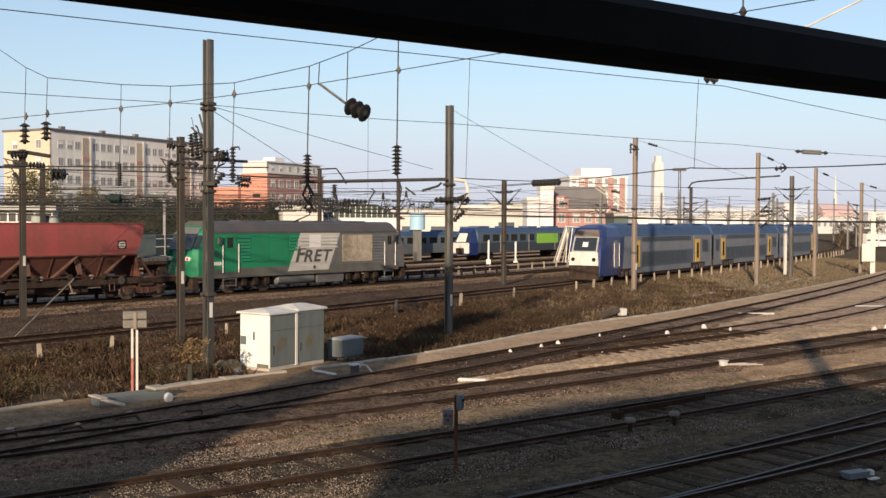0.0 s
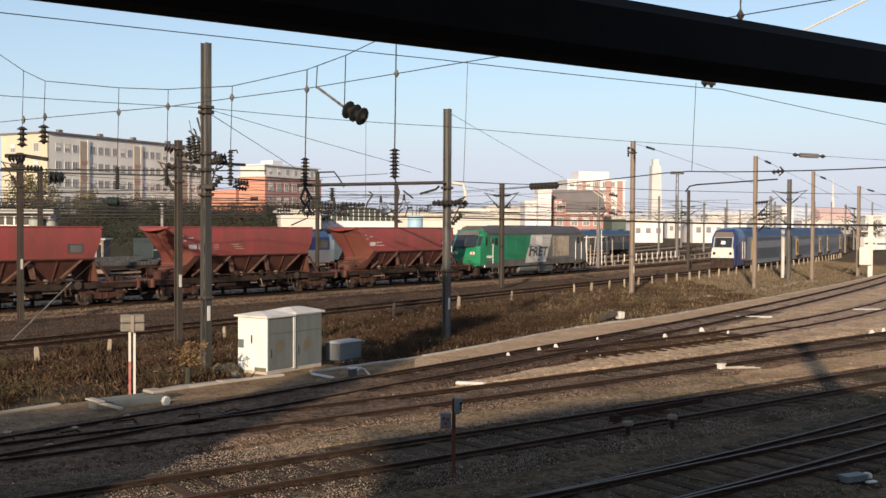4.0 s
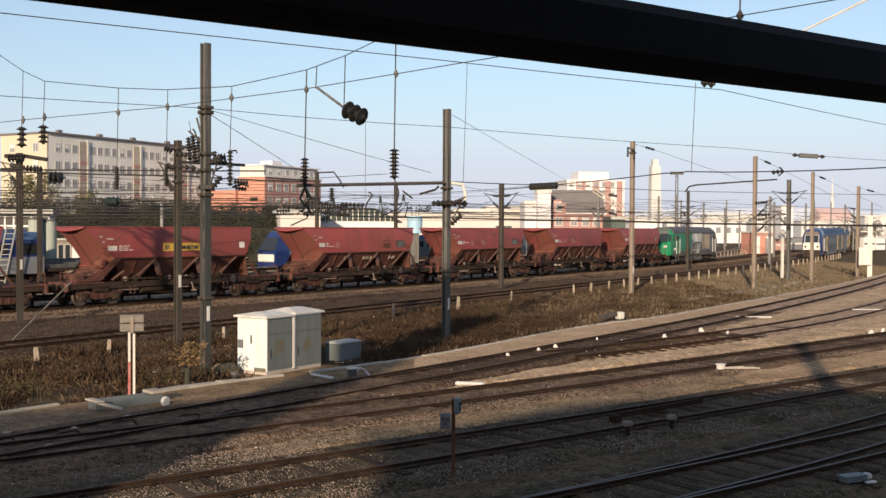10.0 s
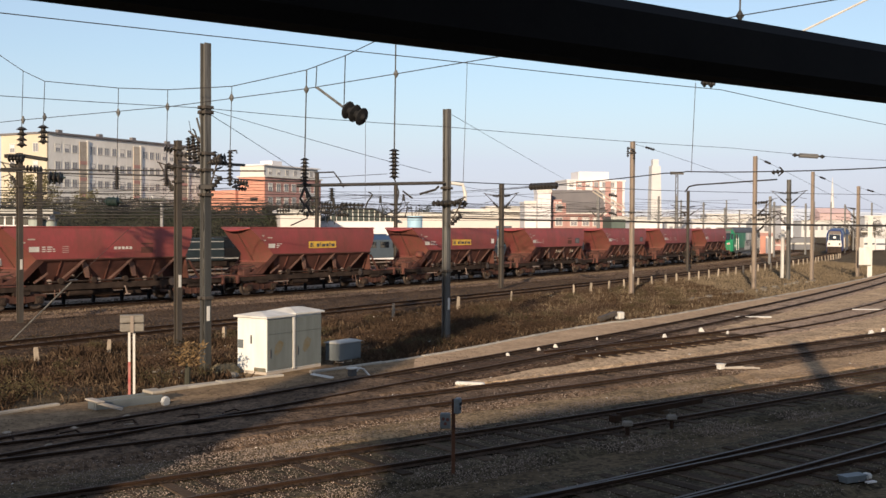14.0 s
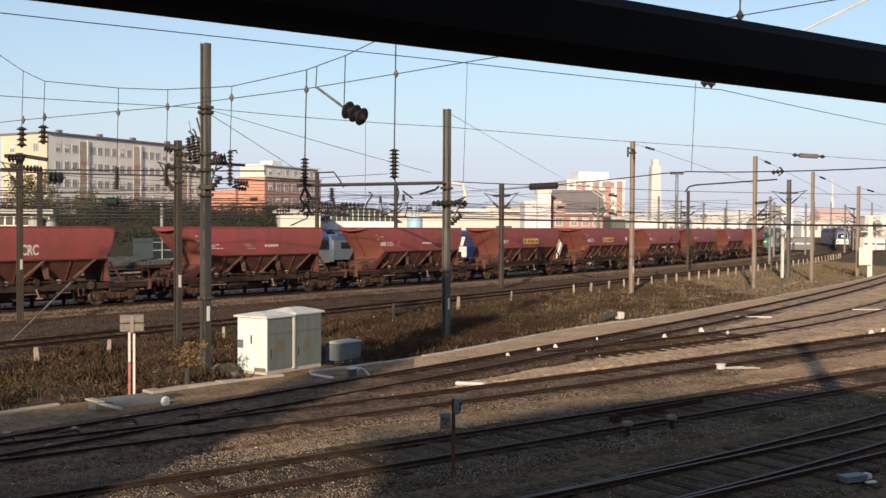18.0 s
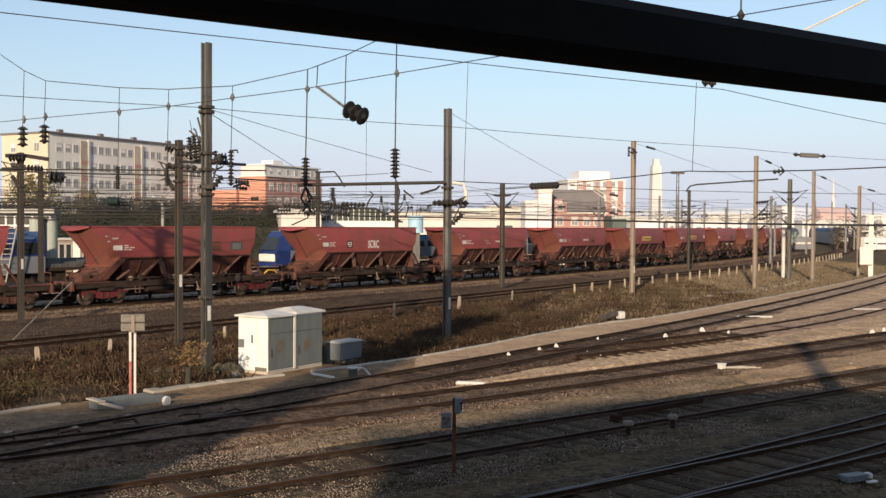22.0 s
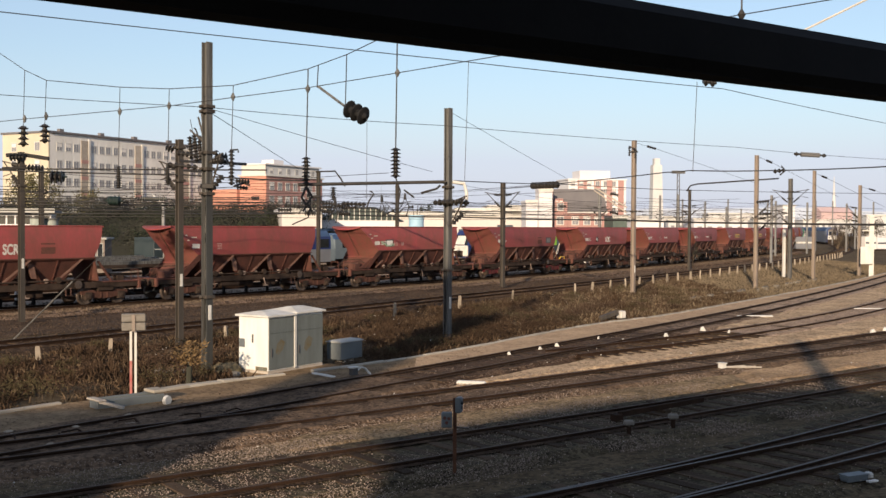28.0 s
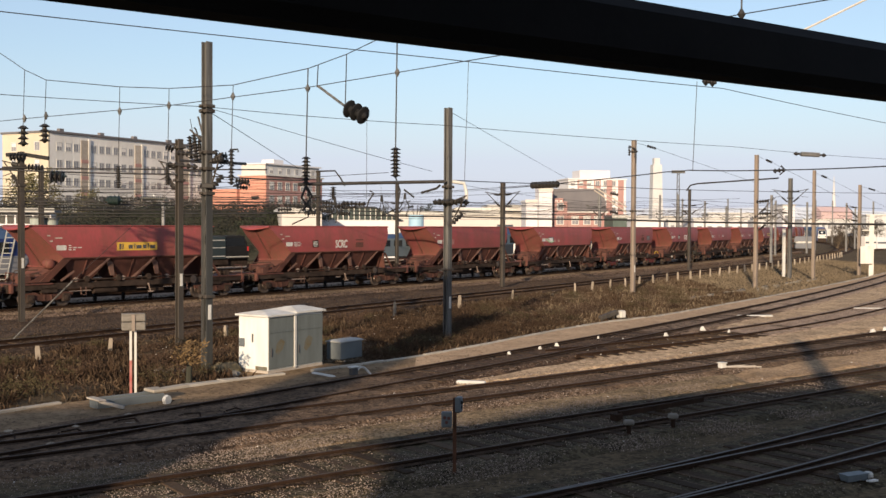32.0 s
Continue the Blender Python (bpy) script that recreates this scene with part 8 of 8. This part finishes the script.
def strip_between(lo, hi, x0, x1, n, z, cols=6, feather=0.0):
    rows = []
    for i in range(n + 1):
        x = x0 + (x1 - x0) * i / n
        a, b = lo(x) + 0.35 * noise.noise(Vector((x * 0.9, 0, 1))), hi(x) + 0.35 * noise.noise(Vector((x * 0.9, 0, 6)))
        low = feather if i < 3 or i > n - 3 else 0.0
        rows.append([(x, a + (b - a) * j / cols, z - (feather if j in (0, cols) else low) + 0.012 * noise.noise(Vector((x * 1.5, (a + (b - a) * j / cols) * 1.5, 9)))) for j in range(cols + 1)])
    return Shape().loft(rows, closed=False, caps=False)


def kerb_y(x):
    return 0.0040 * x * x + 1.336 * x + 36.42 - 0.75 * np.sin((x + 5.0) * 0.4189) * np.exp(-np.maximum(0, x - 8) / 3)


def siding_y(x):
    return 0.00483 * x * x + 1.35205 * x + 31.516 + 1.7


def S2Y(x):
    return 0.00264 * x * x + 0.82025 * x + 26.47


M_sand = material("pale_sand", (0.48, 0.345, 0.212), (0.25, 0.176, 0.106), 0.7, 0.95, bump=0.7, fine=18, pebble=(13, 0.6))
M_gravel = material("tan_gravel", (0.21, 0.147, 0.102), (0.12, 0.085, 0.06), 3.0, 0.95, bump=1.0, fine=14, pebble=(12, 0.6))
M_dirt = material("trodden_dirt", (0.235, 0.168, 0.096), (0.115, 0.082, 0.047), 0.8, 0.95, bump=0.9, fine=30, pebble=(18, 0.7))
# left stretch of the path is browner and darker than the right
part("surface", strip_between(siding_y, kerb_y, -14, -0.9, 60, 0.05), M_slab, path, label="brown concrete surface")
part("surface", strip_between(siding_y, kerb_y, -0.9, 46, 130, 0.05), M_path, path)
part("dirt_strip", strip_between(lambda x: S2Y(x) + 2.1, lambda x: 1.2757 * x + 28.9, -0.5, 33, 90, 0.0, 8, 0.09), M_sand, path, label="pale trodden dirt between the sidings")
# this strip comes in two stretches, the right one paler
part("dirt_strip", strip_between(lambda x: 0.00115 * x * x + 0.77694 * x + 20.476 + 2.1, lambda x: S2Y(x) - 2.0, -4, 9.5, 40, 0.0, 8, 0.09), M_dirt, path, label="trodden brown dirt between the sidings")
part("dirt_strip", strip_between(lambda x: 0.00115 * x * x + 0.77694 * x + 20.476 + 2.1, lambda x: S2Y(x) - 2.0, 8.2, 30, 60, 0.004, 8, 0.09), material("pale_dirt", (0.40, 0.275, 0.16), (0.19, 0.128, 0.074), 0.6, 0.95, bump=0.8, fine=24, pebble=(15, 0.45)), path, label="pale dirt between the sidings")
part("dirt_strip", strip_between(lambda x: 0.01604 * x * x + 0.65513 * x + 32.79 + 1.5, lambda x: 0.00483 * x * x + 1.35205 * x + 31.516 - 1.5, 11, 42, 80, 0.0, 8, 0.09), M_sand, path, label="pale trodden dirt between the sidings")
kerb = thing("kerb", "pale concrete edging stones along the path", "kerb", kind="structure")
STONE = Shape().box(-0.495, 0.495, -0.08, 0.08, -0.12, 0.0).mesh("kerb_stone", M_kerb, bevel=0.015)
x = -14.0
while x < 46:
    a = math.atan(kerb_y(x + 0.5) - kerb_y(x - 0.5))
    if not (-9.1 < x < -7.2 or -4.9 < x < -3.6):
        part("kerb_stone", STONE, None, kerb, at=pose(x, kerb_y(x) + 0.1, 0.10 + random.uniform(-0.012, 0.012), rx=random.uniform(-3, 3), rz=math.degrees(a) + random.uniform(-1.0, 1.0)))
    x += math.cos(a) * 1.0

# cinders in two stretches, the first coloured darker
for s0, s1, mat in ((-55, 14, material("dark_cinders", (0.042, 0.03, 0.0215), (0.095, 0.066, 0.046), 0.5, 0.95, bump=1.0, fine=26, pebble=(9, 0.5))), (14, 90, material("brown_cinders", (0.095, 0.069, 0.051), (0.19, 0.138, 0.1), 0.5, 0.95, bump=1.0, fine=26, pebble=(9, 0.5)))):
    cess = Shape().loft([[(*MAIN.at(s, o)[:2], -0.085 + 0.02 * noise.noise(Vector((s * 0.7, o * 0.9, 1)))) for o in (-4.2, -5.6, -7.0, -8.4, -9.8, -11.2)] for s in range(s0, s1 + 1)], closed=False, caps=False)
    solid("cess", cess, mat, "brown cinders between the running lines", "ballast", kind="structure")
shoulder = []
for i in range(150):
    s = -55 + i * 1.2
    shoulder.append([(*MAIN.at(s, o)[:2], z + 0.05 * noise.noise(Vector((s * 0.8, o * 3, 7)))) for o, z in ((-2.3, -0.12), (-2.8, 0.06), (-3.2, 0.13), (-3.6, 0.05), (-4.5, -0.18))])
solid("ballast_shoulder", Shape().loft(shoulder, closed=False, caps=False), M_gravel, "low ridge of tan gravel beside the main line", "ballast", kind="structure")
# sleepers
for tr, line, s0, s1, split in sleepers_later:
    count = int((s1 - s0) / 0.62)
    rest = Shape()
    singles = 0
    for i in range(count):
        s = s0 + 0.3 + i * 0.62
        x, y, a = line.at(s)
        m = pose(x, y, RAIL - (0.115 if "siding" not in tr.name else 0.075 if "siding_3" in tr.name or "siding_4" in tr.name else 0.088) + random.uniform(-0.014, 0.014), rz=math.degrees(a) + random.uniform(-1.2, 1.2))
        if singles < split and y > 15:
            part("sleeper", sleeper_mesh, None, tr, at=m)
            singles += 1
        else:
            rest.box(-0.12, 0.12, -1.3, 1.3, -0.14, 0.0, m)
    if rest.v:
        tagged(part("sleepers_rest", rest, M_sleeper, tr), kind="stuff")


def scatter(name, mat, label, category, pts, sizes, verts, faces, spin, flat=(1, 1, 1), tilt=0.6):
    """Many small shapes as one object: each a turned and scaled copy of a tiny mesh."""
    rng = np.random.default_rng(spin)
    n, k = len(pts), len(verts)
    v = np.array(verts)[None] * np.array(flat) * sizes[:, None, None] * rng.uniform(0.7, 1.3, (n, k, 1))
    az, tx = rng.uniform(0, 2 * np.pi, n), rng.normal(0, tilt, n)
    c, s = np.cos(az)[:, None], np.sin(az)[:, None]
    ct, st = np.cos(tx)[:, None], np.sin(tx)[:, None]
    y, z = v[:, :, 1] * ct - v[:, :, 2] * st, v[:, :, 1] * st + v[:, :, 2] * ct
    out = np.stack([v[:, :, 0] * c - y * s, v[:, :, 0] * s + y * c, z], 2) + pts[:, None]
    me = bpy.data.meshes.new(name)
    f = np.array(faces)
    me.vertices.add(n * k)
    me.vertices.foreach_set("co", out.ravel())
    nf, w = n * len(f), f.shape[1]
    me.loops.add(nf * w)
    me.loops.foreach_set("vertex_index", (f[None] + (np.arange(n) * k)[:, None, None]).ravel().astype(np.int32))
    me.polygons.add(nf)
    me.polygons.foreach_set("loop_start", np.arange(nf, dtype=np.int32) * w)
    me.polygons.foreach_set("loop_total", np.full(nf, w, dtype=np.int32))
    me.materials.append(mat)
    me.update()
    me.validate()
    return tagged(new(name, me), label, category, kind="stuff")


OCTA = [(1, 0, 0), (-1, 0, 0), (0, 1, 0), (0, -1, 0), (0, 0, 1), (0, 0, -1)]
OCTA_F = [(0, 2, 4), (2, 1, 4), (1, 3, 4), (3, 0, 4), (2, 0, 5), (1, 2, 5), (3, 1, 5), (0, 3, 5)]
rng = np.random.default_rng(5)


def along(line, s0, s1, w, n, z=0.0):
    s, o = rng.uniform(s0, s1, n), rng.uniform(-w, w, n)
    x, y, a = (np.interp(s, line.s, q) for q in (line.x, line.y, line.a))
    return np.stack([x - o * np.sin(a), y + o * np.cos(a), np.full(n, z) + rng.uniform(-0.02, 0.015, n)], 1)


near_pts = np.concatenate([along(S3, 0, 36, 2.4, 95000), along(S2, 2, 40, 1.9, 34000), along(S1, 2, 50, 1.6, 10000), along(S4, 4, 22, 2.0, 6000)]) + np.array([0, 0, 0.03])
worn = np.array([noise.noise(Vector((a * 0.5, b * 0.5, 8))) for a, b, _ in near_pts])
near_pts = near_pts[worn - 0.02 * (near_pts[:, 0] - 2) + rng.uniform(-0.25, 0.25, len(worn)) > -0.1]
scatter("ballast_stones", M_stone, "loose brown and grey ballast stones between the sidings", "ballast", near_pts, rng.uniform(0.007, 0.019, len(near_pts)), OCTA, OCTA_F, 1, (1, 0.8, 0.7))
far_pts = np.concatenate([along(MAIN, -40, 90, 3.6, 16000), along(LOCAL, -35, 70, 2.8, 9000)])
far_pts[:16000, 2] += 0.02
scatter("main_line_stones", M_stone_dark, "dark ballast stones along the main line", "ballast", far_pts, rng.uniform(0.025, 0.06, len(far_pts)), OCTA, OCTA_F, 2, (1, 0.8, 0.7))

ridge = along(MAIN, -50, 110, 0.75, 15000, 0.1)
ra = np.interp(ridge[:, 1], MAIN.y, MAIN.a)
ridge += np.stack([3.2 * np.sin(ra), -3.2 * np.cos(ra), np.zeros(len(ra))], 1)
scatter("ridge_stones", material("ridge_stone", (0.085, 0.063, 0.044), (0.165, 0.124, 0.086), 4, 0.9, fine=20, per_piece=0.45), "tan stones on the gravel ridge beside the main line", "ballast", ridge, rng.uniform(0.025, 0.06, len(ridge)), OCTA, OCTA_F, 12, (1, 0.8, 0.7))

cin = along(MAIN, -50, 90, 3.4, 22000, -0.07)
ca = np.interp(cin[:, 1], MAIN.y, MAIN.a)
cin += np.stack([7.7 * np.sin(ca), -7.7 * np.cos(ca), np.zeros(len(ca))], 1)
scatter("cinder_stones", M_stone_dark, "dark loose stones on the cinders between the lines", "ballast", cin, rng.uniform(0.02, 0.05, len(cin)), OCTA, OCTA_F, 17, (1, 0.8, 0.7))
M_verge = material("pale_verge_grass", (0.098, 0.079, 0.052), (0.178, 0.138, 0.092), 0.4, 0.9, fine=3, per_piece=0.2)
# dead grass and weeds between the path and the running lines
BLADE = [(-0.05, 0, 0), (0.05, 0, 0), (0.03, 0.2, 0.55), (0.0, 0.6, 0.9)]
BLADE_F = [(0, 1, 2), (0, 2, 3)]


def meadow(n, x0, x1, gap0, gap1):
    x = rng.uniform(x0, x1, n * 3)
    lo, hi = kerb_y(x) + gap0, np.interp(x, LOCAL.x, LOCAL.y) - gap1
    y = lo + (hi - lo) * rng.uniform(0, 1, len(x))
    patch = np.array([noise.noise(Vector((a * 0.45, b * 0.45, 2))) + 0.5 * noise.noise(Vector((a * 1.7, b * 1.7, 4))) for a, b in zip(x, y)])
    keep = patch + rng.uniform(-0.5, 0.5, len(x)) > -0.45
    keep &= np.hypot((x + 4.9) * 0.84 - (y - 31.9) * 0.545, ((x + 4.9) * 0.545 + (y - 31.9) * 0.84) * 0.55) > 1.25
    x, y, patch = x[keep][:n], y[keep][:n], patch[keep][:n]
    return np.stack([x, y, np.full(len(x), -0.08)], 1), patch


pts, patch = meadow(190000, -24, 20, 0.35, 4.6)
scatter("dead_grass", M_grass, "matted brown dead grass and weeds beside the path", "grass", pts, rng.uniform(0.05, 0.26, len(pts)) * (1 + 1.3 * np.clip(patch, -0.4, 1)), BLADE, BLADE_F, 3, (0.2, 1, 0.75), 0.85)
pts, patch = meadow(30000, -20, 20, 0.6, 5.0)
scatter("winter_grass", M_grass_green, "patches of dull green winter grass", "grass", pts, rng.uniform(0.12, 0.32, len(pts)), BLADE, BLADE_F, 4, (0.22, 1, 0.75), 0.85)
pts, patch = meadow(34000, 3, 52, 0.35, 4.4)
scatter("verge_grass", M_verge, "short dull grass on the verge by the bend", "grass", pts, rng.uniform(0.12, 0.3, len(pts)), BLADE, BLADE_F, 6, (0.4, 1, 0.7), 0.8)
pts, patch = meadow(24000, 5, 52, 0.35, 4.2)
scatter("verge_dead_grass", M_verge, "short dry grass on the verge by the bend", "grass", pts, rng.uniform(0.14, 0.36, len(pts)), BLADE, BLADE_F, 7, (0.4, 1, 0.7), 0.8)
side = along(MAIN, -45, 120, 1.6, 9000, -0.05)
shift = np.array([3.3, -2.5, 0])
scatter("trackside_weeds", M_grass, "thin dry weeds between the two running lines", "grass", side + shift, rng.uniform(0.08, 0.2, len(side)), BLADE, BLADE_F, 8, (0.5, 1, 1), 0.5)


# low brambles and weed clumps in the grass
rw = random.Random(31)
for name, mat, lab, spots in (
        ("bramble_clumps", material("brown_bramble", (0.036, 0.023, 0.0165), (0.074, 0.048, 0.032), 1.5, 0.9, fine=8, per_piece=0.2), "reddish brown bramble clumps in the dead grass",
         [(q, rw.uniform(0.12, 0.95)) for q in [rw.uniform(-19, 14) for _ in range(150)] if not -3 < q < 2.6]),
        ("weed_clumps", material("olive_weed", (0.038, 0.032, 0.017), (0.08, 0.066, 0.034), 1.5, 0.9, fine=8, per_piece=0.2), "olive weed clumps in the dead grass",
         [(rw.uniform(-17, 18), rw.uniform(0.05, 0.9)) for _ in range(60)]),
        # kerb weeds, plus dark clumps spread over a patch to imitate its shade
        ("dark_weeds", M_grass, "withered weeds by the kerb, and dark clumps standing in for shade", [(rw.uniform(-3.0, 2.6), rw.uniform(0.0, 0.75)) for _ in range(70)] + [(rw.uniform(2.5, 6.5), rw.uniform(0.0, 0.2)) for _ in range(16)])):
    sh = Shape()
    for x, f in spots:
        lo, hi = kerb_y(x) + 0.7, float(np.interp(x, LOCAL.x, LOCAL.y)) - 4.8
        size = rw.uniform(0.25, 0.6)
        for _ in range(3):
            leaf_cloud(sh.v, sh.f, (x + rw.uniform(-0.5, 0.5), lo + (hi - lo) * f + rw.uniform(-0.5, 0.5), size * 0.25), size, 130, 0.028, rw, 0.55)
    solid(name, sh, mat, lab, "weeds", kind="stuff")

# grit and crumbs of dirt on the path
gx = rng.uniform(-12, 1.5, 1500)
gy = siding_y(gx) + (kerb_y(gx) - siding_y(gx)) * rng.uniform(0, 1, len(gx)) ** 1.6
scatter("path_grit", M_stone_dark, "dark grit and crumbs of dirt on the path", "gravel", np.stack([gx, gy, np.full(len(gx), 0.055)], 1), rng.uniform(0.006, 0.022, len(gx)), OCTA, OCTA_F, 14, (1, 0.8, 0.4))

# pale litter caught in the grass and between the sidings
pts, _ = meadow(150, -18, 16, 0.4, 4.8)
side_bits = np.concatenate([along(S1, 2, 40, 2.2, 60, 0.03), along(S2, 2, 40, 2.4, 60, 0.0), along(S3, 2, 34, 2.4, 50, 0.0)])
bits = np.concatenate([pts + np.array([0, 0, 0.16]), side_bits])
scatter("pale_litter", M_shutter, "scraps of pale paper and broken stone lying about", "litter", bits, rng.uniform(0.015, 0.05, len(bits)), OCTA, OCTA_F, 21, (1, 0.7, 0.25))


# movements
def freight_s(t):
    """How far the freight train has gone along the main line."""
    return 7.2586 * t - 0.008609 * t * t - 0.00031317 * t ** 3 - 0.414 * math.exp(-(t / 1.2) ** 2)


def local_s(t):
    return 19.6 + 9.15 * t - 0.05 * t * t


def roll(wheels, way):
    """Turn each wheelset by the way that its train has gone; those alike share one set of keys."""
    done = {}
    for o in wheels:
        r, x = o["turns"], round(o.location.x, 3)
        if (r, x) in done:
            keys = o.animation_data_create()
            keys.action = done[r, x].animation_data.action
            keys.action_slot = done[r, x].animation_data.action_slot
            o.rotation_mode = "QUATERNION"
            continue
        walk(o, [(i / 15, pose(x, 0, r) @ Matrix.Rotation((way(i / 15) - way(0)) / r, 4, "Y")) for i in range(481)])
        done[r, x] = o


def motions():
    times = [0.25 * i for i in range(16)] + [float(t) for t in range(4, 33)]
    roll([o for w in [loco] + wagons for o in w.children_recursive if "turns" in o], freight_s)
    roll([o for c in ter_cars for o in c.children_recursive if "turns" in o], local_s)
    walk(loco, [(t, train_way(MAIN, freight_s(t) - 16.25, 5.2)) for t in times])
    for k, w in enumerate(wagons):
        walk(w, [(t, train_way(MAIN, freight_s(t) - (34.5 + 15.89 * k if k < 3 else 82.16 + 16.1 * (k - 3)), 5.4)) for t in times])
    for k, c in enumerate(ter_cars):
        walk(c, [(t, train_way(LOCAL, local_s(t) + 13.3 + 26.9 * k, 9.0)) for t in times])




motions()
